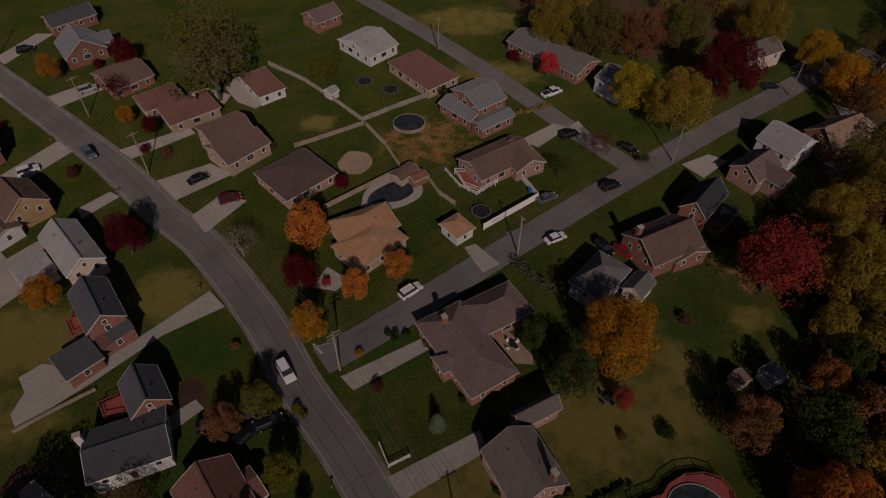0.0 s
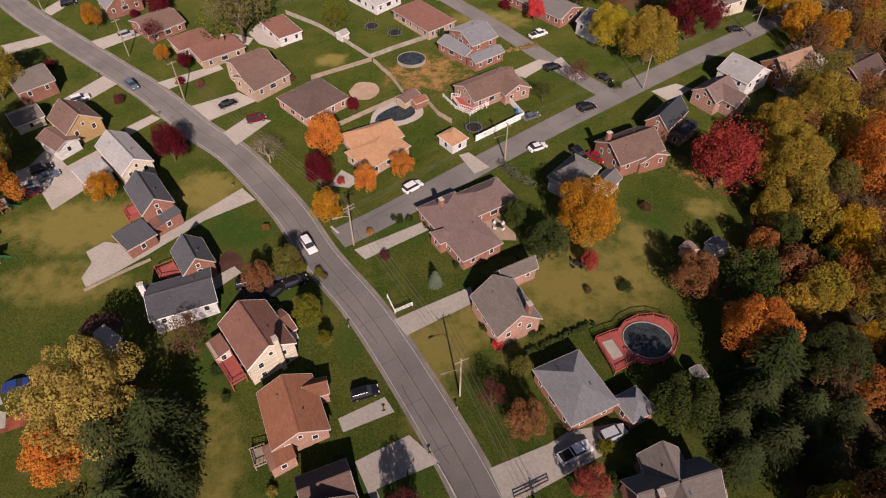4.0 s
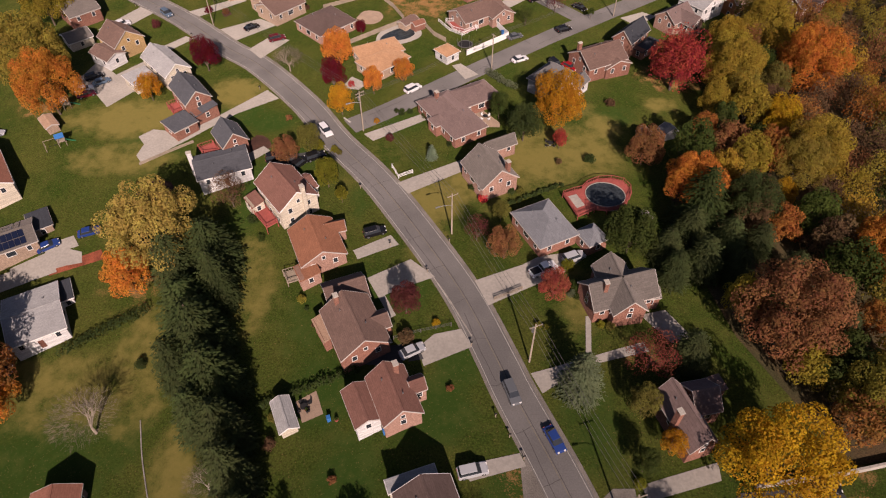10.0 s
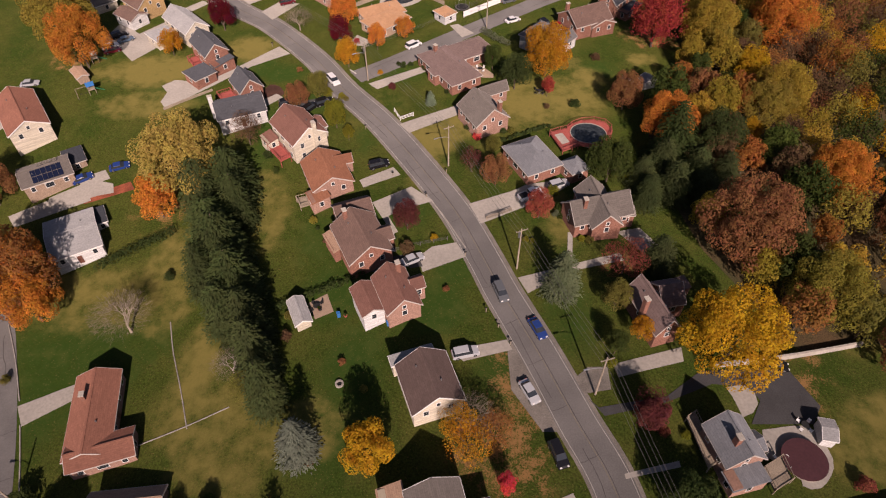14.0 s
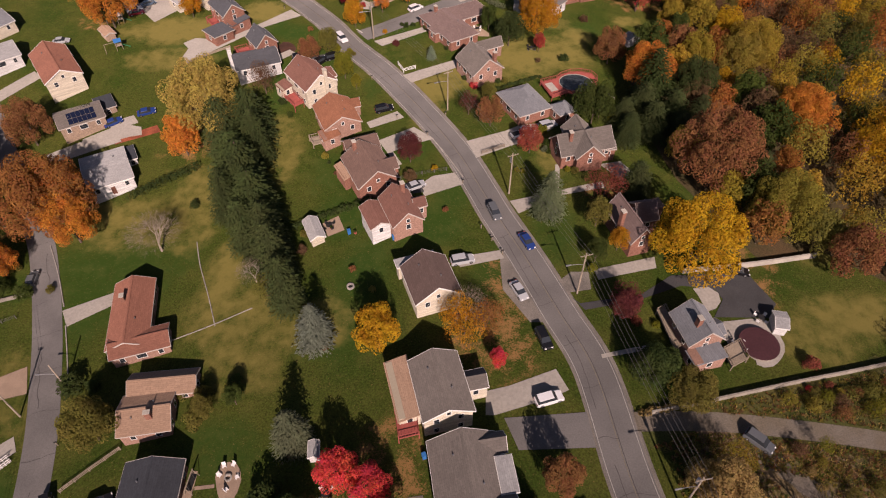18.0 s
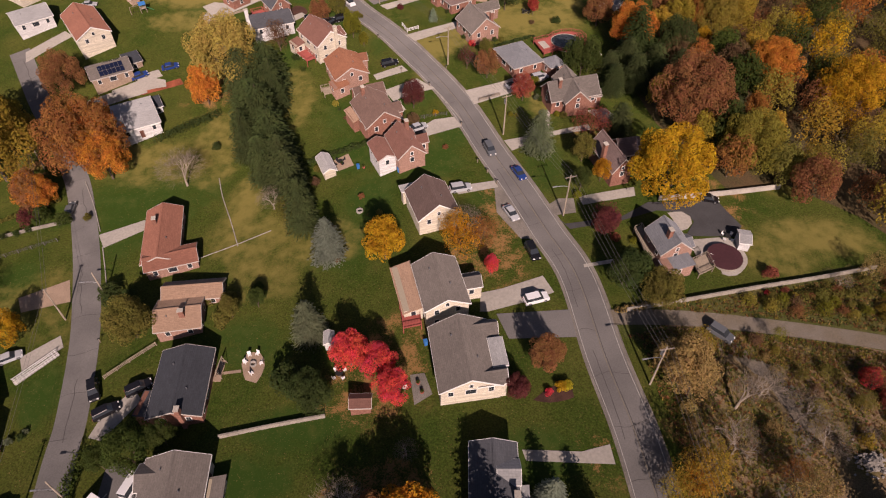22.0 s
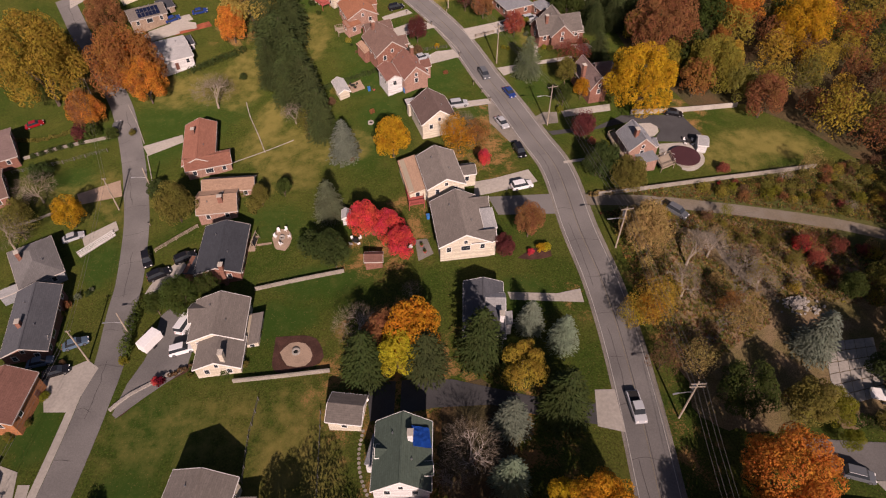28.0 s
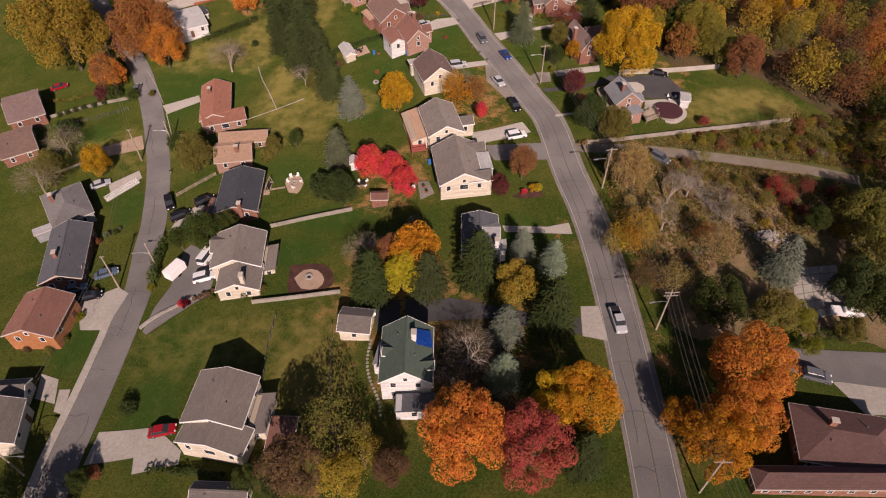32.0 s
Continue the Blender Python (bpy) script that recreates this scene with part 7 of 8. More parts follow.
wires((-85.9, 131.6), (-64.5, 109.9))
wires((-64.5, 109.9), (-16.5, 58.7))
wires((-16.5, 58.7), (4.1, 24.7))
wires((4.1, 24.7), (17.0, -5.7))
wires((17.0, -5.7), (27.7, -32.9))
wires((27.7, -32.9), (37.1, -72.5))
wires((37.1, -72.5), (40.7, -109.2))
wires((40.7, -109.2), (40.7, -138.1))
wires((40.7, -138.1), (48.0, -190.0))
utility_pole(15.5, 85.3, -50, 10.0, 210, False, 1, 1.6)
utility_pole(53.5, 115.0, -50, 10.0, None, False, 1, 1.6)
utility_pole(92.1, 144.6, -50, 10.0, 210, False, 1, 1.6)
wires((-16.5, 58.7), (15.5, 85.3), 10, 9.6, (-0.5, 0.1, 0.6))
wires((15.5, 85.3), (53.5, 115.0), 10, 9.6, (-0.5, 0.1, 0.6))
wires((53.5, 115.0), (92.1, 144.6), 10, 9.6, (-0.5, 0.1, 0.6))
utility_pole(-95.5, -6.1, 10, 9.5, None, False, 1, 0.9)
utility_pole(-71.4, -52.7, 10, 9.5, None, False, 1, 0.9)
utility_pole(-61.8, -94.5, 10, 9.5, None, False, 1, 0.9)
utility_pole(-63.5, -133.2, 10, 9.5, 0, False, 1, 0.9)
wires((-95.5, -6.1), (-71.4, -52.7), 9.2, 9.2, (-0.3, 0.3))
wires((-71.4, -52.7), (-61.8, -94.5), 9.2, 9.2, (-0.3, 0.3))
wires((-61.8, -94.5), (-63.5, -133.2), 9.2, 9.2, (-0.3, 0.3))
utility_pole(-65.2, -47.2, 0, 7.5, 185, False, 0)
utility_pole(-56.0, -89.0, 0, 7.5, 185, False, 0)
utility_pole(39.1, 169.6, 30, 9.5, None, False, 1, 1.4)
utility_pole(-0.2, 162.1, 30, 9.5, None, False, 1, 1.4)
# ---- fences, walls and hedges ----
board_fence([(9.1, 91.9), (21.1, 101.2), (17.7, 108.4)], 1.8, M_WHITE, "tall white vinyl fence round a back garden", True)
board_fence([(1.4, 110.3), (4.5, 105.0), (8.1, 102.3), (12.8, 106.4), (10.4, 109.1)], 1.0, M_WHITE, "low white rail fence round a deck", False)
board_fence([(-45.7, 153.9), (-34.6, 145.6), (-25.7, 136.5), (-18.5, 128.6)], 1.4, M_OLDWALL, "pale grey fence between gardens", True)
board_fence([(-18.5, 128.6), (-11.6, 133.6), (0.7, 141.5)], 1.4, M_OLDWALL, "pale grey fence behind the trampolines", True)
board_fence([(-17.5, 126.7), (-12.3, 118.9), (-8.8, 111.5)], 1.5, M_WOOD, "weathered board fence between gardens", True)
board_fence([(-33.2, 118.4), (-25.7, 122.7), (-18.0, 127.3)], 1.3, M_WOOD, "weathered board fence across a garden", True)
board_fence([(-24.0, 97.7), (-16.8, 103.5), (-8.3, 110.3)], 1.4, M_WOOD, "brown board fence beside a pool", True)
board_fence([(-51.3, 157.4), (-43.7, 162.3), (-37.5, 166.8)], 1.2, M_WIRE, "green wire fence at the lawn's edge", False)
board_fence([(-2.7, 108.0), (0.1, 102.4), (3.4, 99.1)], 1.4, M_WOOD, "weathered board fence beside a garden", True)
board_fence([(-9.0, 45.3), (-7.4, 41.7), (-4.3, 43.3)], 1.1, M_WHITE, "small white rail fence on the corner lawn", False)
board_fence([(11.8, 7.6), (14.4, 8.8), (17.1, 10.1)], 1.0, M_WOOD, "low wooden rail fence beside a driveway", False)
board_fence([(-16.6, -108.0), (-15.6, -118.7), (-15.0, -127.4)], 1.1, M_WIRE, "thin wire fence between gardens", False)
board_fence([(-58.5, -66.5), (-55.0, -63.0), (-51.1, -59.4)], 1.0, M_WOOD, "thin rail fence on the slope", False)
board_fence([(-103.2, -38.4), (-91.8, -35.2), (-82.0, -31.0)], 1.0, M_WIRE, "thin wire fence along a lawn", False)
board_fence([(-27.7, -104.7), (-28.0, -111.6), (-27.4, -118.9)], 1.0, M_WIRE, "thin wire fence along the hill lawn", False)
board_fence([(-6.5, -0.7), (-1.7, 0.5), (3.7, 1.9)], 1.0, M_WIRE, "low dark fence between two front lawns", False)
low_wall([(-33.8, -79.5), (-25.5, -78.4), (-16.2, -77.4)], 0.9, 0.3, M_OLDWALL, "pale concrete retaining wall between gardens")
low_wall([(-33.1, -100.8), (-24.6, -100.5), (-16.1, -100.1)], 0.9, 0.3, M_OLDWALL, "pale board-faced wall at the garden's end")
low_wall([(36.0, -57.5), (44.7, -55.5), (61.5, -51.4), (74.3, -48.5), (87.9, -45.1)], 1.0, 0.3, M_OLDWALL, "long pale weathered boundary wall")
low_wall([(48.7, -27.4), (62.4, -25.3), (76.8, -22.3)], 1.2, 0.4, M_BLOCK, "pale wall at the edge of the wood")
low_wall([(-50.5, -12.0), (-48.1, -18.6), (-44.0, -27.5), (-40.6, -35.4)], 0.14, 0.2, M_STONE, "row of rough edging stones")
low_wall([(-48.8, -37.7), (-40.9, -34.9), (-33.9, -32.0)], 0.14, 0.16, M_STONE, "low dry stone edging")
low_wall([(-83.4, -11.2), (-78.0, -19.9), (-73.4, -28.4)], 0.2, 0.2, M_STONE, "rough stone edging beside the street")
low_wall([(-71.1, -33.2), (-67.6, -41.0), (-65.2, -46.8)], 0.2, 0.2, M_STONE, "white-washed edging stones")
low_wall([(0.5, 13.0), (3.3, 7.9), (7.3, -0.4)], 0.35, 0.18, M_STONE, "low concrete kerb beside the lawn")
low_wall([(-53.9, -105.1), (-51.4, -102.1), (-45.3, -98.0)], 0.5, 0.5, M_STONE, "low stone wall along a planting bed")
low_wall([(-66.9, 47.9), (-61.9, 51.4), (-56.2, 55.2)], 0.5, 0.4, M_WOOD, "timber-edged bank beside a driveway")
hedge([(-69.2, 1.8), (-62.6, 5.8), (-55.1, 10.0)], 2.2, 1.0, "dark", "clipped dark green garden hedge")
hedge([(-29.0, -11.8), (-21.5, -9.4), (-12.9, -6.5)], 1.6, 0.7, "dark", "clipped dark green garden hedge")
hedge([(-54.3, -80.6), (-50.4, -77.4), (-47.0, -76.2)], 3.0, 1.6, "fresh", "thick row of green garden shrubs")
hedge([(-55.0, -93.8), (-56.1, -88.5), (-56.8, -82.1)], 2.6, 1.2, "fresh", "thick row of green garden shrubs")
hedge([(-46.3, -76.3), (-44.3, -74.1)], 3.0, 1.4, "fresh", "thick row of green garden shrubs")
hedge([(13.9, 31.7), (20.6, 35.3), (28.2, 39.0)], 0.9, 0.5, "dark", "clipped dark green garden hedge")
hedge([(14.8, 82.6), (18.3, 78.0), (20.8, 75.8)], 1.8, 1.0, "sage", "grey-green shrubs beside the street")
hedge([(34.7, -57.4), (39.4, -56.4), (44.9, -55.0)], 0.9, 0.6, "pale", "straw-coloured grasses along a wall")
hedge([(-108.2, -25.5), (-99.1, -24.8), (-87.5, -17.8)], 1.0, 0.6, "olive", "low green planting along a terrace")
hedge([(63.4, -55.0), (75.0, -52.1), (83.6, -51.8)], 1.2, 1.4, "olive", "weedy shrubs on the bank")
hedge([(64.2, -105.3), (69.1, -108.9), (76.9, -109.8)], 1.6, 1.4, "green", "overgrown green shrubs by the lot")
hedge([(12.0, 129.4), (18.9, 131.6), (27.6, 135.0)], 1.0, 0.7, "pale", "straw-coloured ornamental grasses beside a street")
hedge([(-45.1, -98.6), (-40.3, -95.8)], 0.7, 0.5, "brown", "low dark planting along a driveway")
low_wall([(-103.0, -33.0), (-94.1, -28.8), (-82.6, -25.2)], 0.8, 0.3, M_OLDWALL, "low terrace wall along a garden")
low_wall([(-95.4, -57.6), (-90.0, -55.4), (-85.0, -52.0)], 0.5, 0.3, M_OLDWALL, "low stone edge of a garden bank")
tree(-100.5, -32.3, 0.9, "dark", "shrub")
tree(-98.7, -31.5, 0.9, "dark", "shrub")
tree(-96.9, -30.3, 0.9, "dark", "shrub")
tree(-94.9, -29.5, 0.9, "dark", "shrub")
tree(-92.4, -28.6, 0.9, "dark", "shrub")
tree(-90.0, -27.5, 0.9, "dark", "shrub")
tree(-88.3, -23.9, 2.5, "green", "shrub")
tree(-94.6, -40.5, 2.9, "dark", "shrub")
tree(-94.2, -53.5, 3.0, "olive", "shrub")
tree(-38.5, -50.9, 1.9, "olive", "shrub")
tree(-32.9, -50.8, 1.9, "green", "shrub")
tree(-39.0, -55.5, 2.1, "olive", "shrub")
tree(-23.6, -70.8, 3.2, "dark", "shrub")
tree(-43.9, -49.3, 1.4, "brown", "shrub")
tree(-26.1, -14.0, 1.0, "olive", "shrub")
tree(-25.8, -18.9, 1.2, "brown", "shrub")
tree(-14.8, -25.6, 0.8, "rust", "shrub")
tree(-10.5, -31.3, 0.8, "olive", "shrub")
tree(-18.1, -43.4, 0.7, "brown", "shrub")
tree(19.3, 1.7, 0.7, "lime", "shrub")
tree(20.6, 1.3, 0.6, "lime", "shrub")
tree(33.6, 16.0, 0.9, "lime", "shrub")
tree(31.4, -27.2, 1.0, "lime", "shrub")
tree(-26.0, 52.2, 1.4, "lime", "shrub")
tree(-22.5, 51.2, 1.0, "lime", "shrub")
tree(35.6, 68.3, 1.0, "crimson", "shrub")
hedge([(-42.8, -133.1), (-36.6, -133.8), (-30.8, -134.3)], 1.2, 0.6, "dark", "clipped dark green garden hedge")
tree(-51.8, -133.2, 1.2, "rust", "shrub")
# ---- sheds, pools, decks and garden things ----
shed(-23.8, -14.6, -66, 6.4, 3.3, 2.2, 1.0, "cream", "light", "cream garden shed with a grey rounded roof")
shed(-17.2, -63.1, -84, 2.8, 1.8, 2.0, 0.5, "white", "light", "small white garden shed beside a spruce")
shed(-10.3, -76.3, 2, 3.6, 2.7, 2.2, 0.8, "brick", "rust", "red garden shed with a dark red roof")
shed(43.9, 28.1, -71, 2.3, 2.3, 2.0, 0.6, "grey", "grey", "small grey shed at the wood's edge")
shed(55.6, 57.4, -67, 3.1, 3.9, 2.2, 1.0, "white", "bluegrey", "pale garden shed in a back garden")
shed(49.8, 56.5, -61, 2.5, 3.2, 2.0, 0.9, "pink_brick", "mauve", "small brown shed in a back garden")
shed(-92.4, 61.6, -49, 5.6, 3.2, 2.0, 0.6, "tan_brick", "tan", "small wooden hutch on the lawn")
shed(-7.4, 107.7, 48, 5.7, 3.6, 2.0, 0.7, "tan_brick", "brown", "small brown garden shed")
shed(-4.5, 106.4, 35, 3.8, 2.7, 2.0, 0.6, "brick", "red", "small red garden shed")
shed(62.8, -39.7, -11, 2.4, 3.9, 2.2, 0.7, "white", "light", "small white plastic shed on a patio")
shed(-27.1, 139.2, 46, 2.9, 3.0, 1.9, 0.8, "white", "light", "small white playhouse by a fence")
round_pool(36.9, 35.0, 4.06, 1.05, 0.95, -8, "covered oval above-ground pool inside a red deck")
deck([(27.9, 35.2), (30.5, 36.4), (32.2, 36.9), (33.5, 38.5), (36.1, 39.9), (39.0, 40.2), (41.5, 39.3), (42.6, 37.1), (42.3, 34.9), (41.0, 32.5), (39.0, 30.8), (36.4, 30.1), (33.9, 30.5), (32.5, 29.7), (30.1, 28.4)], 1.0, "red-stained raised deck round an oval pool")
patch('deck_mat', [(28.9, 34.5), (30.8, 35.2), (32.1, 31.8), (30.3, 30.9)], 1.06, M_CONCRETE, 'pale mat on the red deck', 'mat')
deck([(41.2, -37.7), (42.8, -36.7), (44.3, -44.8), (42.4, -45.9)], 1.2, "grey-brown porch deck along a brick house", mat=M_WOOD)
deck([(50.9, -45.6), (54.2, -43.8), (54.6, -47.4), (51.4, -49.1)], 1.0, "grey-brown deck beside a covered pool", mat=M_WOOD)
round_pool(57.9, -44.0, 3.3, 0.8, 1.0, 0, "round above-ground pool under a maroon cover", 0.85, M_OLDWALL)
POOL_LID = thing('pool_lid', 57.9, -44.0, None, 0, 'maroon winter cover stretched over a round pool', 'cover')
disc(0, 0, 3.45, 0.86, 1.0, M_MAROON, 'cover', POOL_LID)
round_pool(-7.2, 127.3, 3.7, 1.05, 0.95, 0, "large round garden pool under a dark cover", 0.9, M_OLDWALL)
trampoline(-19.3, 145.1, 2.1)
trampoline(-12.4, 141.4, 2.1)
trampoline(8.8, 96.6, 2.1)
deck([(3.5, 109.2), (5.5, 104.6), (8.8, 102.8), (12.3, 105.3), (9.7, 108.5)], 0.8, "red-brown wooden deck with white rails", rail_mat=M_WHITE)
deck([(-37.8, 31.9), (-34.0, 27.0), (-32.0, 28.7), (-35.4, 33.3)], 1.5, "red-brown wooden deck behind a tan house")
deck([(-4.9, -57.3), (-4.0, -62.4), (-0.9, -61.6), (-1.5, -57.0)], 1.6, "brick-red deck at a cream house")
deck([(-65.7, 68.2), (-63.4, 65.0), (-61.4, 66.9), (-63.9, 69.7)], 1.2, "red-brown deck beside a brick house")
deck([(-53.9, 51.7), (-52.3, 49.5), (-48.6, 50.3), (-51.0, 53.5)], 1.2, "brown deck between two houses")
deck([(-29.0, 16.0), (-27.7, 13.4), (-25.5, 14.4), (-26.9, 16.9)], 1.0, "small grey-brown deck behind a brick house", mat=M_WOOD)
patch("kidney_pool", [(-15.2, 99.8), (-14.4, 102.8), (-10.2, 106.4), (-6.8, 106.4), (-5.4, 103.5), (-7.9, 100.6), (-11.9, 99.8)], 0.1, M_WATER, "dark covered kidney-shaped garden pool", "pool", rounded=True)
patch("pool_surround", [(-16.4, 98.5), (-15.5, 104.2), (-10.3, 108.5), (-4.8, 107.3), (-3.6, 102.4), (-7.9, 98.5), (-12.4, 97.7)], 0.06, M_CONCRETE, "concrete surround of a garden pool", "paving", rounded=True)
patch("round_patio", [(-22.9, 112.7), (-20.8, 116.9), (-16.4, 116.4), (-15.0, 112.7), (-17.3, 109.2), (-21.2, 109.6)], 0.06, M_BRICKPAVE, "round pale garden patio", "paving", rounded=True)
patch("patio", [(9.7, 65.5), (12.3, 66.8), (16.2, 61.7), (16.1, 59.8), (13.1, 60.0)], 0.06, M_BRICKPAVE, "tiled garden patio beside a house", "paving")
patch("planting_bed", [(-27.3, -91.7), (-21.1, -92.1), (-18.7, -94.1), (-18.1, -98.2), (-25.9, -99.3)], 0.05, M_MULCH, "dark mulched planting bed", "bed", rounded=True)
patch("round_patio", [(-25.8, -95.3), (-24.2, -93.4), (-21.4, -93.8), (-19.7, -96.4), (-20.7, -98.6), (-24.0, -98.2)], 0.09, M_BRICKPAVE, "round paved patio in a mulched bed", "paving", rounded=True)
patch("fire_pit_circle", [(-33.1, -65.4), (-32.6, -63.3), (-30.0, -63.5), (-28.6, -66.3), (-29.5, -69.7), (-31.6, -68.9)], 0.06, M_BRICKPAVE, "round paved fire pit terrace", "paving", rounded=True)
patch("path", [(-36.2, -66.7), (-32.9, -66.6), (-32.8, -67.2), (-36.0, -67.3)], 0.06, M_BRICKPAVE, "narrow paved path to a fire pit", "path")
patch("planting_bed", [(-43.1, 54.3), (-41.7, 57.2), (-39.0, 56.2), (-37.5, 52.9), (-39.7, 51.0), (-42.2, 51.7)], 0.05, M_MULCH, "round mulched front garden bed", "bed", rounded=True)
patch("planting_bed", [(-63.9, 117.2), (-62.0, 118.1), (-60.4, 115.8), (-62.0, 114.2)], 0.05, M_MULCH, "round mulched bed on the lawn", "bed", rounded=True)
patch("planting_bed", [(-79.6, 20.5), (-77.9, 18.9), (-67.4, 22.6), (-68.9, 24.9)], 0.05, M_REDBED, "long bed of reddish ground cover", "bed")
patch("planting_bed", [(-65.3, 38.9), (-63.9, 42.5), (-58.3, 42.4), (-57.5, 39.3), (-61.2, 38.8)], 0.05, M_MULCH, "dark mulched bed behind a house", "bed", rounded=True)
patch("slab", [(-62.4, 38.9), (-60.9, 40.7), (-56.5, 37.8), (-56.4, 34.4), (-59.7, 34.4)], 0.06, M_CONCRETE, "pale concrete garden slab", "paving")
patch("planting_bed", [(17.5, -75.5), (20.9, -73.0), (24.1, -73.0), (24.2, -75.0), (20.1, -76.0)], 0.05, M_MULCH, "mulched bed with bright shrubs", "bed", rounded=True)
tree(20.1, -74.3, 0.8, "red", "shrub")
tree(22.2, -73.4, 1.1, "gold", "shrub")
tree(23.3, -73.1, 1.0, "lemon", "shrub")
tree(15.1, -73.7, 2.1, "maroon", "shrub")
tree(1.0, 2.3, 0.8, "gold", "shrub")
tree(-67.4, 117.4, 1.3, "crimson", "shrub")
tree(-46.0, 100.9, 0.8, "crimson", "shrub")
tree(-20.9, 104.8, 1.2, "crimson", "shrub")
tree(30.4, 1.9, 0.7, "lime", "shrub")
tree(31.8, 1.5, 0.7, "olive", "shrub")
tree(-37.7, 30.5, 1.2, "dark", "shrub")
tree(-27.3, 22.9, 0.9, "green", "shrub")
tree(-35.1, 25.5, 0.9, "green", "shrub")
tree(-4.3, -1.2, 1.7, "brown", "shrub")
tree(26.2, 15.2, 1.5, "lime", "shrub")
tree(27.4, 10.3, 1.4, "green", "shrub")
tree(26.2, 8.6, 0.9, "sage", "shrub")
tree(-46.5, -99.9, 1.0, "crimson", "shrub")
tree(-39.1, -97.7, 0.9, "dark", "shrub")
tree(-34.2, -97.5, 0.9, "green", "shrub")
tree(-66.3, -102.0, 0.8, "lime", "shrub")
tree(-69.2, -109.7, 0.9, "olive", "shrub")
tree(-73.5, -109.4, 0.8, "brown", "shrub")
tree(-67.2, -107.4, 0.7, "olive", "shrub")
tree(-46.1, -51.8, 1.9, "olive", "shrub")
tree(-43.0, -50.1, 1.3, "olive", "shrub")
tree(-63.7, -47.6, 2.5, "dark", "shrub")
tree(-38.3, -54.6, 1.3, "olive", "shrub")
tree(-33.8, -50.2, 1.5, "olive", "shrub")
tree(-33.2, -48.1, 1.1, "green", "shrub")
tree(-82.6, -25.4, 2.0, "green", "shrub")
tree(-91.2, -24.4, 2.5, "maroon", "shrub")
tree(-77.6, -24.3, 1.0, "olive", "shrub")
tree(-53.3, -1.4, 1.2, "dark", "shrub")
tree(37.2, -39.6, 1.1, "rose", "shrub")
tree(40.7, -40.1, 0.8, "lime", "shrub")
tree(65.6, -47.8, 1.5, "rose", "shrub")
tree(63.6, -52.4, 0.6, "red", "shrub")
tree(74.5, -70.8, 2.1, "red", "shrub")
tree(76.2, -74.6, 1.6, "rose", "shrub")
tree(3.4, -11.0, 0.7, "rust", "shrub")
tree(-12.4, -12.9, 0.9, "olive", "shrub")
tree(-13.5, 61.9, 0.8, "amber", "shrub")
tree(-7.6, 65.1, 0.8, "dark", "shrub")
tree(-5.6, 65.7, 0.8, "dark", "shrub")
tree(28.5, 46.6, 0.8, "brown", "shrub")
tree(44.3, 69.3, 1.3, "brown", "shrub")
tree(35.5, 47.0, 1.4, "dark", "shrub")
tree(11.1, 33.9, 0.7, "crimson", "shrub")
tree(-34.9, 63.1, 0.9, "rust", "shrub")
tree(-28.5, 43.0, 0.7, "lime", "shrub")
tree(-19.5, 36.3, 1.1, "lime", "shrub")
tree(-80.8, 109.2, 1.5, "maroon", "shrub")
tree(-62.2, 116.5, 1.1, "rust", "shrub")
tree(-103.4, 150.7, 2.2, "amber", "shrub")
tree(-105.5, 126.2, 1.7, "crimson", "shrub")
tree(-91.5, 153.9, 1.6, "crimson", "shrub")
tree(20.2, 156.8, 1.9, "crimson", "shrub")
tree(0.7, 140.9, 1.6, "dark", "shrub")
tree(-38.1, 118.2, 0.9, "brown", "shrub")
tree(-59.8, -47.7, 1.5, "dark", "shrub")
tree(-54.9, -95.0, 1.0, "lime", "shrub")
picnic_chair(-32.3, -65.3, 60)
picnic_chair(-31.9, -63.8, 20)
picnic_chair(-30.4, -63.7, -20)
picnic_chair(-29.3, -65.8, -70)
picnic_chair(-30.7, -67.7, 140)
PIT = thing('fire_pit', -30.8, -65.8, None, 0, 'round stone fire pit on a paved circle', 'fire pit')
ring_wall(0, 0, 0.6, 0.2, 0.05, 0.45, M_STONE, 'stone_ring', PIT, 16)
boat(76.6, -104.8, -10)
trailer(-51.2, -91.0, 62)
solar_array(-87.5, 25.4, 31, 11.0, 8.1, 3.4, 1.6)
roof_tarp(0.1, -116.2, 6.9)
MAILBOXES = [(-8.2, 21.7), (-0.7, 14.4), (14.5, -23.1), (10.6, -16.0), (12.6, -19.5), (-44.4, 76.0), (-69.0, 103.2), (-91.1, 121.8), (-15.6, 38.8), (3.6, 22.3), (7.2, -2.4), (-62.3, -58.3)]
BINS = [(-7.0, -18.4), (-0.1, -64.7), (19.6, 103.4), (-16.5, -15.2)]
SCRUBS = [[(59.2, -53.9), (95.8, -43.4), (120.8, -38.5), (104.5, -66.3), (81.5, -57.6), (59.3, -57.4)], [(56.9, -61.7), (66.5, -67.9), (83.4, -69.6), (98.3, -71.5), (90.5, -85.3), (65.4, -83.9), (59.2, -74.1)], [(37.2, -63.6), (50.4, -65.7), (56.8, -75.3), (63.4, -84.0), (62.0, -90.1), (49.2, -98.6), (42.9, -99.6), (39.6, -88.7)]]
EAST_WOOD = [(107.3, -30.3), (104.9, -54.0), (94.1, -84.1), (92.0, -104.2), (120.6, -103.1), (185.5, -7.2)]
RUBBLE = (68.6, -85.4)
PLAYSETS = [(-87.1, 55.2), (-91.7, 69.9)]
STOP_LINE = [(-21.9, 63.8), (-20.1, 61.8)]
STEPS = ((-69.5, -60.6), (-75.1, -67.0))
SWING = (-36.6, -66.4)
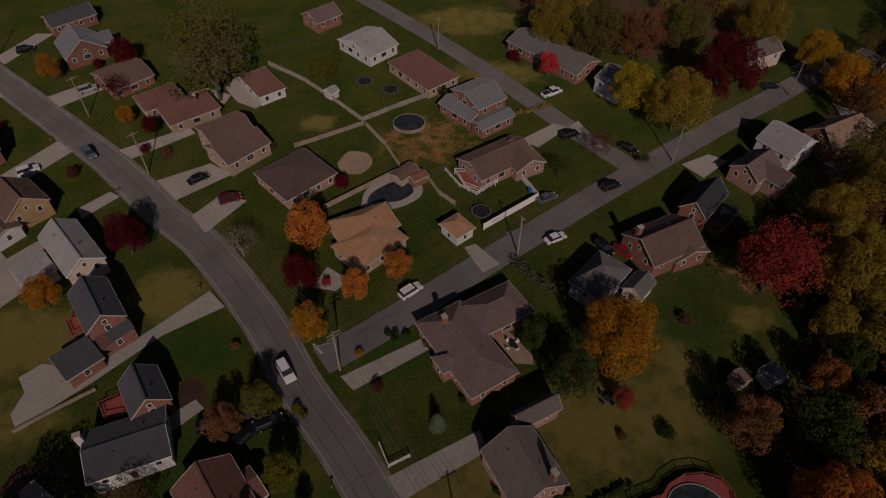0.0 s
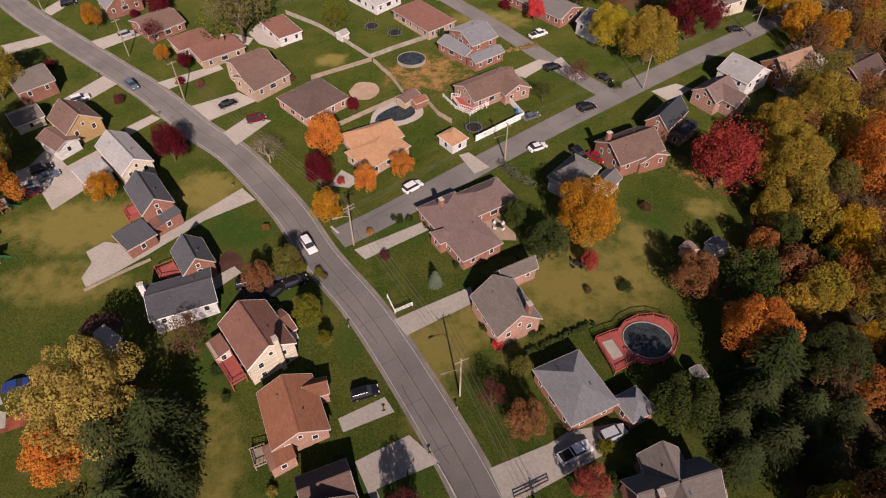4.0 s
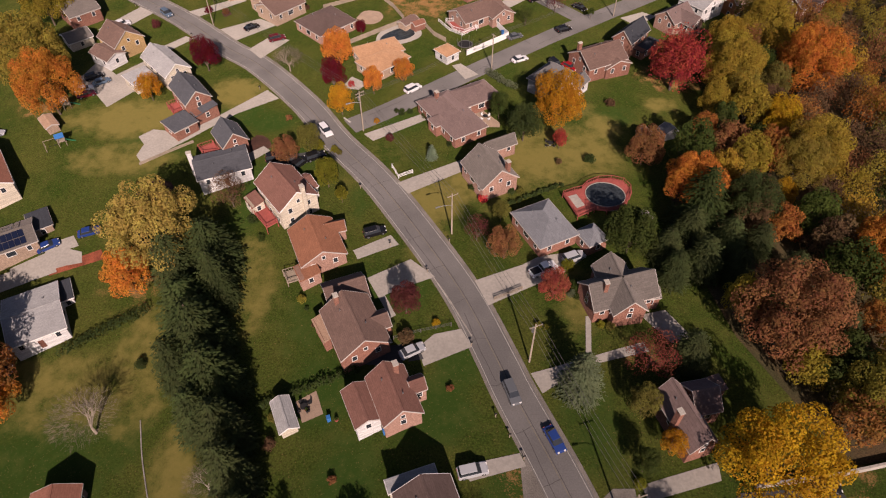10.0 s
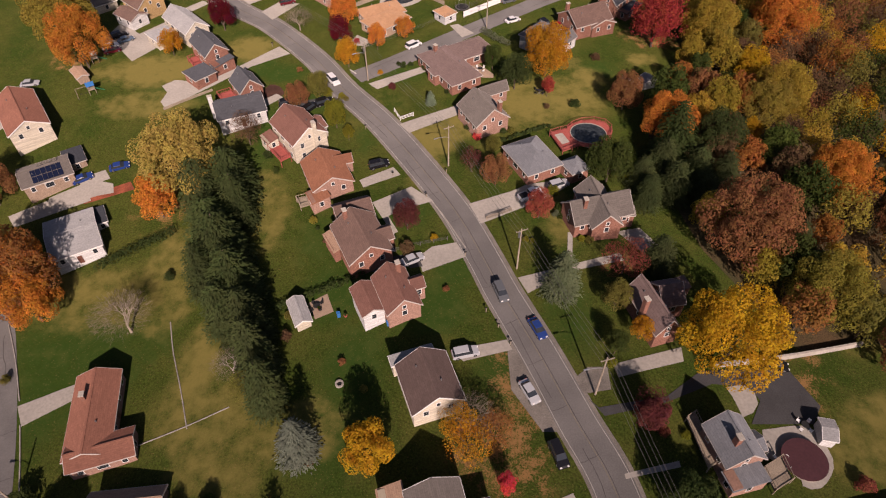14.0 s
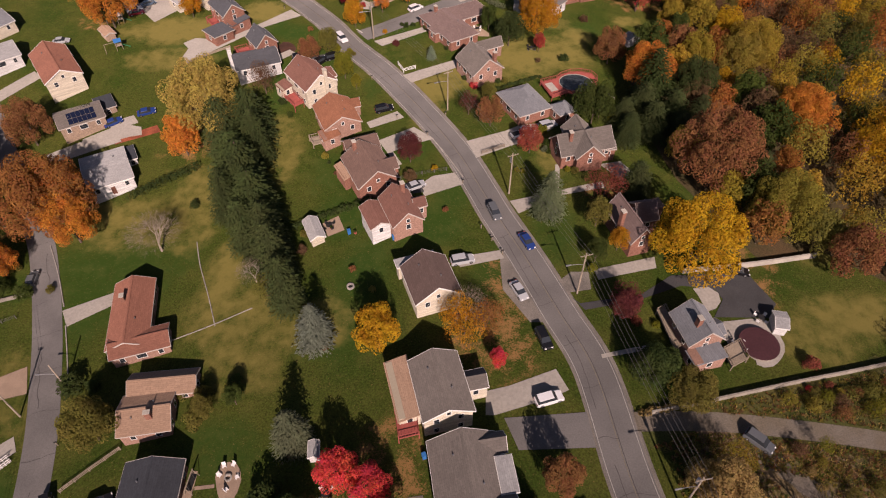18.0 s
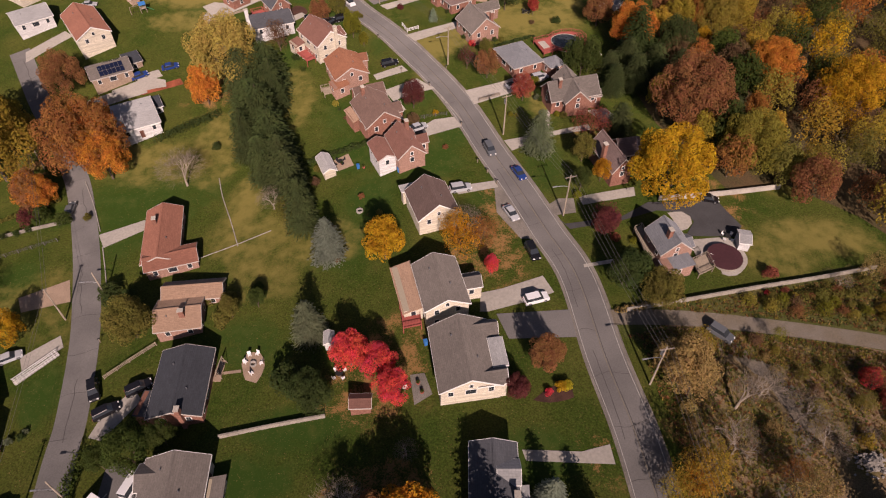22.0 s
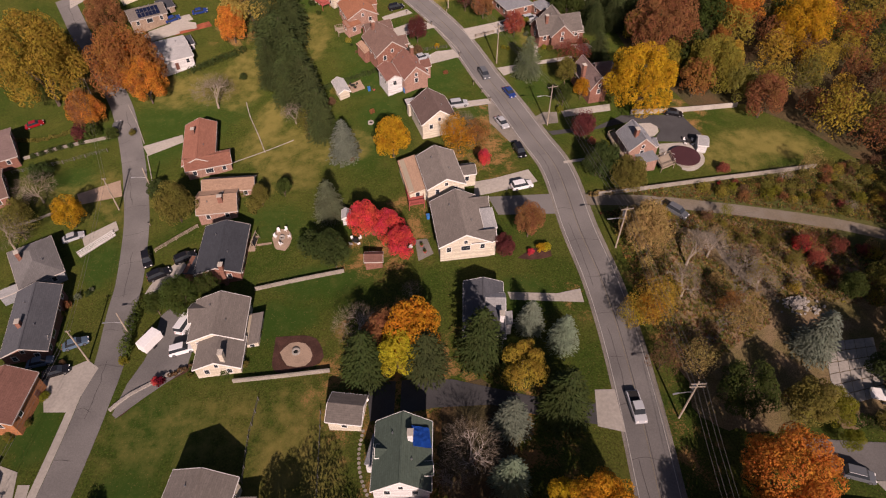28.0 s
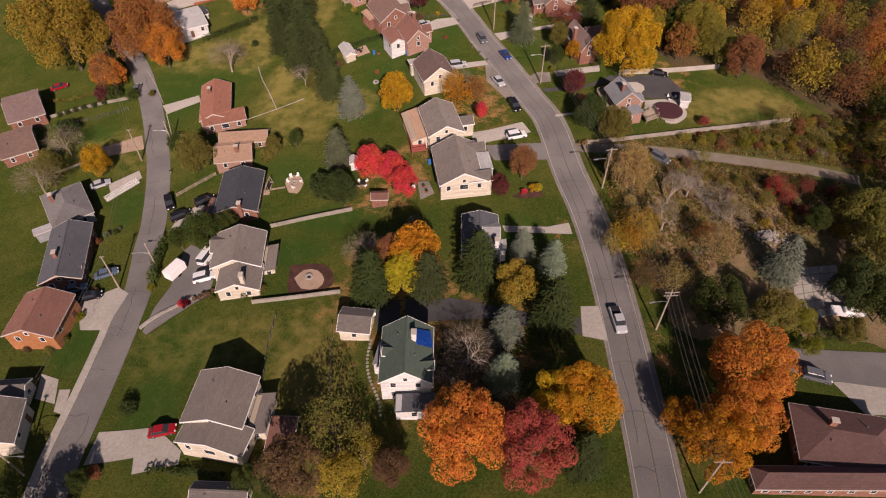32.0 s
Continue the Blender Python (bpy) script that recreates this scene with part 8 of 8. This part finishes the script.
SLABS = [(70.5, -93.7), (80.0, -92.3), (77.0, -103.9), (66.9, -107.0)]
TABLES = [(-21.0, -12.6), (54.4, -44.3), (-14.7, -69.7), (60.4, -38.1), (12.8, 63.5), (-34.6, 30.9), (27.4, 53.1)]
DISHES = [(-9.2, -106.8), (-3.3, -73.9)]
STONES = [(-9.4, -111.5), (-9.7, -115.3), (-9.0, -119.1), (-7.2, -123.3), (-6.6, -126.7)]
RINGS = [(-14.8, -29.7), (-22.8, -95.5)]
PLANTERS = [(-1.2, -72.5), (-0.5, -74.2), (-20.5, -13.1), (-15.2, -15.4), (15.9, 54.5), (28.0, 26.0)]


# ---- road marks, seams and joints ----
def along(line, every, start=0.0):
    """Points and directions at even distances along a line."""
    out, left = [], start
    for a, b in zip(line, line[1:]):
        L = (b - a).length
        while left < L:
            out.append((a.lerp(b, left / L), (b - a).normalized()))
            left += every
        left -= L
    return out


for _s in (-1, 1):
    ribbon("edge_line", MAIN, _s * 3.08 - 0.05, _s * 3.08 + 0.05, 0.075, M_LINE, "worn white edge line", "road marking")
ribbon("centre_seam", MAIN, 0.16, 0.26, 0.074, M_TAR, "dark tar seam along the road's middle", "road seam")
ribbon("centre_line", MAIN, -0.10, 0.0, 0.073, M_FADED, "faded yellow centre line", "road marking")
_rnd = random.Random(8)
_seam = [p + n * (1.75 + 0.22 * math.sin(i * 0.35) + _rnd.uniform(-0.08, 0.08)) for i, (p, n) in enumerate(zip(MAIN, normals(MAIN)))]
for _k in range(0, len(_seam) - 12, 16):
    if _rnd.random() < 0.75:
        ribbon("crack_seal", [v * -1 + 2 * p for v, p in zip(_seam[_k:_k + 11], MAIN[_k:_k + 11])], -0.05, 0.05, 0.074, M_TAR, "wandering tar crack seal", "road seam")
for _street, _half, _every in ((MAIN, 3.0, 9.2), (SIDE, 2.9, 8.0), (CROSS, 2.6, 8.0), (LOWER, 2.7, 9.0)):
    for _p, _d in along(_street, _every, 4.0):
        _n = Vector((-_d.y, _d.x))
        _lo, _hi = (-_half, 0.2) if _rnd.random() < 0.6 else (-_half, _half)
        _bend = _rnd.uniform(-0.5, 0.5)
        _pts = [_p + _n * (_lo + (_hi - _lo) * k / 5) + _d * (_bend * math.sin(k * 0.9) + _rnd.uniform(-0.08, 0.08)) for k in range(6)]
        ribbon("joint", _pts, -0.035, 0.035, 0.078, M_TAR, "dark tarred joint across the road", "road seam")
for _street in (SIDE, CROSS, LOWER):
    for _k in range(3, len(_street) - 14, 18):
        _o = _rnd.uniform(-1.4, 1.4)
        _nn = normals(_street)
        ribbon("crack", [_street[_k + j] + _nn[_k + j] * (_o + _rnd.uniform(-0.25, 0.25)) for j in range(9)], -0.05, 0.05, 0.074, M_TAR, "branching tarred crack", "road seam")
for _p in MAILBOXES:
    mailbox(*_p, 20)
for _p in BINS:
    bin_can(*_p)

# ---- the wood: trees set at random, close together ----
patch("wood_floor", WOOD, 0.04, M_WOODFLOOR, "leaf-strewn floor of the wood", "ground")
patch("wood_floor", FAR_WOOD, 0.04, M_WOODFLOOR, "leaf-strewn floor of the wood", "ground")
_mix = ["ochre"] * 5 + ["olive"] * 6 + ["dull_orange"] * 7 + ["rust"] * 6 + ["dull_gold"] * 6 + ["green"] * 5 + ["citron"] * 5 + ["brown"] * 3 + ["copper"] * 4 + ["gold"] * 2
_rnd = random.Random(31)
_taken = [(o.matrix_basis.translation.x, o.matrix_basis.translation.y, 5.4) for o in scene.objects if o.name.split(".")[0] in ("tree", "conifer_tree")]
_taken += [(o.matrix_basis.translation.x, o.matrix_basis.translation.y, 9.0) for o in scene.objects if o.name.split(".")[0] == "house"]
_far = []
for _poly, _want in ((WOOD, 230), (FAR_WOOD, 50), (EAST_WOOD, 45)):
    _xs, _ys = [p[0] for p in _poly], [p[1] for p in _poly]
    _made = 0
    for _try in range(9000):
        x, y = _rnd.uniform(min(_xs), min(150, max(_xs))), _rnd.uniform(min(_ys), max(_ys))
        if not inside(x, y, _poly) or any((x - a) ** 2 + (y - b) ** 2 < c * c for a, b, c in _taken):
            continue
        _r = _rnd.uniform(3.0, 5.4)
        _taken.append((x, y, _r * 1.32))
        _made += 1
        if x > 82 or y > 95:
            _far.append((x, y, _r, _rnd.choice(_mix), _rnd.uniform(1.1, 1.4)))
        elif _rnd.random() < 0.1:
            tree(x, y, _rnd.uniform(2.6, 3.6), "pine", "conifer", group="trees of the wood")
        else:
            tree(x, y, _r, _rnd.choice(_mix), "woods", tall=_rnd.uniform(1.1, 1.4), group="trees of the wood")
        if _made >= _want:
            break


def joined_wood(rows):
    """The depth of the wood, where single trees can no longer be told apart, as one mesh of leaf sprays."""
    shapes = []
    for me in WOODS:
        co = np.empty(len(me.vertices) * 3, dtype=np.float32)
        me.vertices.foreach_get("co", co)
        shapes.append(np.concatenate([co.reshape(-1, 9)[k::5] for k in range(2)]).reshape(-1, 3) * 1.02)
    rnd = random.Random(77)
    points, hues = [], []
    for x, y, r, colour, tall in rows:
        c = shapes[rnd.randrange(len(shapes))]
        a = rnd.uniform(0, 6.28)
        turn = np.array([[math.cos(a), math.sin(a), 0], [-math.sin(a), math.cos(a), 0], [0, 0, 1]])
        up = r * tall
        points.append(c @ turn * np.array([r, r, up]) + np.array([x, y, ground(x, y) + max(up * 1.05, up * 0.75 + 1.6)]))
        v = rnd.uniform(0.85, 1.15)
        hues.append(np.tile(np.array([*(k * v for k in LEAVES[colour][0]), 1.0]), (len(c), 1)))
    co = np.concatenate(points)
    me = mesh_of("far_wood", co.tolist(), np.arange(len(co)).reshape(-1, 3).tolist(), M_FARLEAF)
    me.attributes.new("hue", "FLOAT_COLOR", "POINT").data.foreach_set("color", np.concatenate(hues).astype(np.float32).ravel())
    return tagged(new("far_wood", me), "dense autumn wood in ochre, olive and rust", "woods", kind="stuff")


joined_wood(_far)

# ---- scrub: low bushes on the rough ground ----
_taken = []
for _poly, _want, _kinds in zip(SCRUBS, (96, 34, 8), (("olive", "lime", "ochre", "olive", "brown", "citron", "rust"), ("brown", "pale", "olive", "pale", "citron", "ochre", "rose"), ("pale", "pale", "brown", "rose"))):
    _xs, _ys = [p[0] for p in _poly], [p[1] for p in _poly]
    _made = 0
    for _try in range(3000):
        x, y = _rnd.uniform(min(_xs), max(_xs)), _rnd.uniform(min(_ys), max(_ys))
        if _made >= _want or not inside(x, y, _poly) or any((x - a) ** 2 + (y - b) ** 2 < 2.2 for a, b in _taken):
            continue
        if any((p - Vector((x, y))).length < 3.4 for p in TRACK[::2]):
            continue
        _taken.append((x, y))
        _made += 1
        tree(x, y, _rnd.uniform(0.7, 1.7), _rnd.choice(_kinds) if _made % 25 else "rose", "shrub", group="scrub bushes", weedy=True)
        if _made % 19 == 0:
            tree(x + 1, y + 1, _rnd.uniform(1.6, 2.6), _rnd.choice(["pale", "brown"]), "bare" if _made % 2 else "thin", group="thin trees of the scrub")


def weed_field(polys, count, seed, label):
    """Dead stalks and tufts, too many to count, on the rough ground."""
    rnd = random.Random(seed)
    verts, faces, hues = [], [], []
    tones = [LEAVES[k][0] for k in ("pale", "brown", "olive", "citron", "olive", "rust", "fresh")]
    for poly in polys:
        xs, ys = [p[0] for p in poly], [p[1] for p in poly]
        for _ in range(count):
            x, y = rnd.uniform(min(xs), max(xs)), rnd.uniform(min(ys), max(ys))
            if not inside(x, y, poly) or any((p - Vector((x, y))).length < 2.1 for p in TRACK[::3]):
                continue
            z, hue, v = ground(x, y), rnd.choice(tones), rnd.uniform(0.75, 1.25)
            for _k in range(7):
                a, out, up = rnd.uniform(0, 6.28), rnd.uniform(0.15, 0.5), rnd.uniform(0.12, 0.5)
                d = Vector((math.cos(a), math.sin(a), 0))
                q = Vector((-d.y, d.x, 0)) * rnd.uniform(0.05, 0.14)
                b = Vector((x, y, z))
                verts += [b + d * 0.06 - q, b + d * 0.06 + q, b + d * out + Vector((0, 0, up))]
                hues += [(hue[0] * v, hue[1] * v, hue[2] * v, 1.0)] * 3
    faces = [(i, i + 1, i + 2) for i in range(0, len(verts), 3)]
    me = mesh_of("weeds", verts, faces, M_FARLEAF)
    me.attributes.new("hue", "FLOAT_COLOR", "POINT").data.foreach_set("color", np.array(hues, dtype=np.float32).ravel())
    return tagged(new("weeds", me), label, "weeds", kind="stuff")


VERGES = [[(36, -57.2), (60, -52.6), (88, -46.4), (101, -58), (100, -63.5), (84, -60.8), (66, -58.4), (40, -57)], [(34.8, -63.2), (42, -60.6), (52, -61), (67, -62.8), (84, -65.6), (85, -71), (60, -68)]]
weed_field(SCRUBS + VERGES, 5200, 5, "dead brown and olive weeds on rough ground")

# ---- a rubble heap, play sets and a stop line ----
_bm = bmesh.new()
for _k in range(160):
    _a, _d = _rnd.uniform(0, 6.28), abs(_rnd.gauss(0, 1.9))
    _s = _rnd.uniform(0.12, 0.4)
    _m = Matrix.Translation((_d * math.cos(_a), _d * math.sin(_a) * 0.7, max(0.05, 1.0 - _d * 0.32))) @ Euler((_rnd.uniform(0, 3), _rnd.uniform(0, 3), 0)).to_matrix().to_4x4()
    _v = [_bm.verts.new(_m @ Vector((x * _s, y * _s * 0.7, z * _s * 0.5)) * 1.0) for z in (-1, 1) for x, y in ((-1, -1), (1, -1), (0.8, 1), (-0.9, 0.8))]
    for f in ((3, 2, 1, 0), (4, 5, 6, 7), (0, 1, 5, 4), (1, 2, 6, 5), (2, 3, 7, 6), (3, 0, 4, 7)):
        _bm.faces.new([_v[i] for i in f])
_heap = thing("rubble_heap", *RUBBLE, None, 0, "heap of pale broken stone and debris", "rubble", kind="stuff")
part("debris", _bm, M_STONE, _heap)
patch("stop_line", [STOP_LINE[0], STOP_LINE[1], (STOP_LINE[1][0] + 0.4, STOP_LINE[1][1] + 0.25), (STOP_LINE[0][0] + 0.4, STOP_LINE[0][1] + 0.25)], 0.08, M_LINE, "worn white stop line at the junction", "road marking")


def playset(x, y, turn, canopy):
    root = thing("play_set", x, y, None, turn, "wooden garden play tower with a coloured canopy and slide", "play set")
    for sx in (-1, 1):
        for sy in (-1, 1):
            part("post", box(bmesh.new(), sx * 0.8 - 0.06, sx * 0.8 + 0.06, sy * 0.8 - 0.06, sy * 0.8 + 0.06, -0.2, 2.6), M_WOOD, root)
    part("platform", box(bmesh.new(), -0.85, 0.85, -0.85, 0.85, 1.3, 1.4), M_WOOD, root)
    part("canopy", gable_roof(bmesh.new(), 2.0, 2.0, 0.7, 0.05), canopy, root).matrix_basis = pose(0, 0, 2.55)
    o = part("slide", box(bmesh.new(), 0, 2.4, -0.25, 0.25, -0.04, 0.04), M_GREEN, root)
    o.matrix_basis = pose(0.86, 0, 1.36, 0, 33, 0)
    part("swing_beam", tube(bmesh.new(), (-0.8, 0, 2.3), (-3.6, 0, 2.3), 0.07, 0.07, 8), M_WOOD, root)
    for s in (-1, 1):
        part("swing_leg", tube(bmesh.new(), (-3.6, 0, 2.3), (-3.7, s * 1.1, 0), 0.06, 0.06, 8), M_WOOD, root)
    for u in (-1.6, -2.7):
        part("swing_seat", box(bmesh.new(), u - 0.25, u + 0.25, -0.1, 0.1, 0.55, 0.6), M_BLACK, root)


for _p, _c in zip(PLAYSETS, (M_BLUE, M_TRIM)):
    playset(*_p, 30, _c)


# ---- white lattice steps and a garden swing ----
def garden_steps(a, b, wide=1.0):
    """A long flight of shallow steps up the bank, with white lattice rails."""
    A, B = Vector(a), Vector(b)
    d = (B - A).normalized()
    turn = math.degrees(math.atan2(d.y, d.x))
    root = thing("garden_steps", A.x, A.y, ground(*a), 0, "long white lattice-railed garden steps up the bank", "steps")
    count = int((B - A).length / 0.6)
    for k in range(count):
        p = A.lerp(B, (k + 0.5) / count)
        z = ground(p.x, p.y) - ground(*a)
        part("step", box(bmesh.new(), -0.28, 0.28, -wide / 2, wide / 2, -0.1, 0.16), M_CONCRETE, root).matrix_basis = pose(p.x - A.x, p.y - A.y, z, 0, 0, turn)
        for s in (-1, 1):
            o = part("post", box(bmesh.new(), -0.05, 0.05, s * wide / 2 - 0.05, s * wide / 2 + 0.05, -0.1, 1.0), M_WHITE, root)
            o.matrix_basis = pose(p.x - A.x, p.y - A.y, z, 0, 0, turn)
            for h in (0.45, 0.95):
                o = part("rail", box(bmesh.new(), -0.32, 0.32, s * wide / 2 - 0.03, s * wide / 2 + 0.03, h - 0.05, h + 0.06), M_WHITE, root)
                o.matrix_basis = pose(p.x - A.x, p.y - A.y, z, 0, 0, turn)


garden_steps(*STEPS)


def garden_swing(x, y, turn):
    root = thing("garden_swing", x, y, None, turn, "dark garden swing bench under a timber frame", "swing")
    for sx in (-1, 1):
        for sy in (-1, 1):
            part("leg", tube(bmesh.new(), (sx * 1.6, sy * 0.7, -0.1), (sx * 1.5, 0, 2.1), 0.06, 0.06, 8), M_WOOD, root)
    part("beam", box(bmesh.new(), -1.7, 1.7, -0.07, 0.07, 2.1, 2.25), M_WOOD, root)
    part("seat", box(bmesh.new(), -1.1, 1.1, -0.3, 0.3, 0.45, 0.52), M_BLACK, root)
    part("backrest", box(bmesh.new(), -1.1, 1.1, 0.27, 0.33, 0.5, 1.1), M_BLACK, root)
    for sx in (-1, 1):
        part("chain", tube(bmesh.new(), (sx * 1.0, 0, 0.52), (sx * 1.0, 0, 2.1), 0.02, 0.02, 6), M_METAL, root)
    part("paving", box(bmesh.new(), -2.2, 2.2, -1.0, 1.0, -0.12, 0.06), M_BRICKPAVE, root)


garden_swing(*SWING, 84)


# ---- slabs of the paved lot, with weeds in their joints ----
_lot = thing("paved_lot", *SLABS[0], None, 0, "old concrete slabs with weedy cracked joints", "paving", kind="structure")
_rnd = random.Random(14)
_c = [Vector(p) for p in SLABS]
for _i in range(5):
    for _j in range(6):
        def _at(u, v):
            q = _c[0].lerp(_c[1], u).lerp(_c[3].lerp(_c[2], u), v)
            return (q.x - _c[0].x, q.y - _c[0].y)
        _g = 0.008
        _q = [_at((_i + a) / 5 + (_g if a == 0 else -_g), (_j + b) / 6 + (_g if b == 0 else -_g)) for a, b in ((0, 0), (0, 1), (1, 1), (1, 0))]
        _area = sum(m[0] * n[1] - n[0] * m[1] for m, n in zip(_q, _q[1:] + _q[:1]))
        _z = max(ground(_c[0].x + m[0], _c[0].y + m[1]) for m in _q) - ground(*SLABS[0])
        part("slab", prism(bmesh.new(), _q if _area > 0 else _q[::-1], _z - 0.5, _z + 0.09 + _rnd.uniform(0, 0.02)), M_CONCRETE, _lot)


# ---- loose garden things: pots, tables, chairs, dishes ----
def garden_table(x, y, turn):
    root = thing("garden_table", x, y, None, turn, "round dark patio table with four chairs nearby", "table")
    disc(0, 0, 0.65, 0.7, 0.75, M_BLACK, "tabletop", root, 16)
    part("stem", tube(bmesh.new(), (0, 0, 0), (0, 0, 0.7), 0.05, 0.05, 8), M_METAL, root)
    part("foot", tube(bmesh.new(), (0, 0, 0), (0, 0, 0.04), 0.3, 0.28, 12), M_METAL, root)


def patio_chair(x, y, turn, paint):
    root = thing("patio_chair", x, y, None, turn, "low patio chair with a woven seat", "chair", "patio chairs")
    part("seat", box(bmesh.new(), -0.27, 0.27, -0.27, 0.27, 0.4, 0.46, 0.01), paint, root)
    part("backrest", box(bmesh.new(), -0.27, 0.27, 0.24, 0.3, 0.45, 0.95, 0.01), paint, root)
    for sx in (-1, 1):
        for sy in (-1, 1):
            part("leg", box(bmesh.new(), sx * 0.24 - 0.025, sx * 0.24 + 0.025, sy * 0.24 - 0.025, sy * 0.24 + 0.025, 0, 0.4), M_METAL, root)


for _x, _y in TABLES:
    garden_table(_x, _y, 0)
    for _a in (40, 130, 220, 310):
        patio_chair(_x + 1.1 * math.cos(radians(_a)), _y + 1.1 * math.sin(radians(_a)), _a - 90, M_BLACK if int(_x) % 2 else M_WHITE)


def dish(x, y, turn):
    root = thing("satellite_dish", x, y, None, turn, "small grey satellite dish on a garden post", "dish")
    part("post", tube(bmesh.new(), (0, 0, -0.2), (0, 0, 1.4), 0.04, 0.04, 8), M_METAL, root)
    part("bowl", tube(bmesh.new(), (0, 0.05, 1.4), (0, -0.12, 1.5), 0.08, 0.42, 16), M_TRIM, root)
    part("arm", tube(bmesh.new(), (0, 0, 1.3), (0, -0.5, 1.35), 0.02, 0.02, 6), M_METAL, root)


for _p in DISHES:
    dish(*_p, 20)


def stepping_stones(line):
    root = thing("stepping_stones", *line[0], None, 0, "curving row of round stepping stones in grass", "path", kind="structure")
    for p, d in along(smooth_line(line, 0.5), 0.75):
        disc(p.x - line[0][0], p.y - line[0][1], 0.27, ground(p.x, p.y) - ground(*line[0]) - 0.1, ground(p.x, p.y) - ground(*line[0]) + 0.07, M_OLDWALL, "stone", root, 9)


stepping_stones(STONES)


for _x, _y in RINGS:
    _pit = thing("fire_pit", _x, _y, None, 0, "small round stone fire ring on the ground", "fire pit")
    ring_wall(0, 0, 0.75, 0.28, -0.1, 0.4, M_STONE, "stone_ring", _pit, 16)
    disc(0, 0, 0.46, -0.1, 0.12, M_BLACK, "ash_bed", _pit, 14)


def planter(x, y):
    root = thing("planter", x, y, None, 0, "round clay planter with a small green plant", "planter")
    part("pot", tube(bmesh.new(), (0, 0, 0), (0, 0, 0.45), 0.26, 0.36, 14), M_REDWOOD, root)
    plant = new("plant", BUSHES[0])
    plant.parent = root
    plant.matrix_basis = Matrix.Translation((0, 0, 0.6)) @ Matrix.Diagonal((0.34, 0.34, 0.3, 1))
    plant.color = (*LEAVES["green"][0], 1)


for _p in PLANTERS:
    planter(*_p)
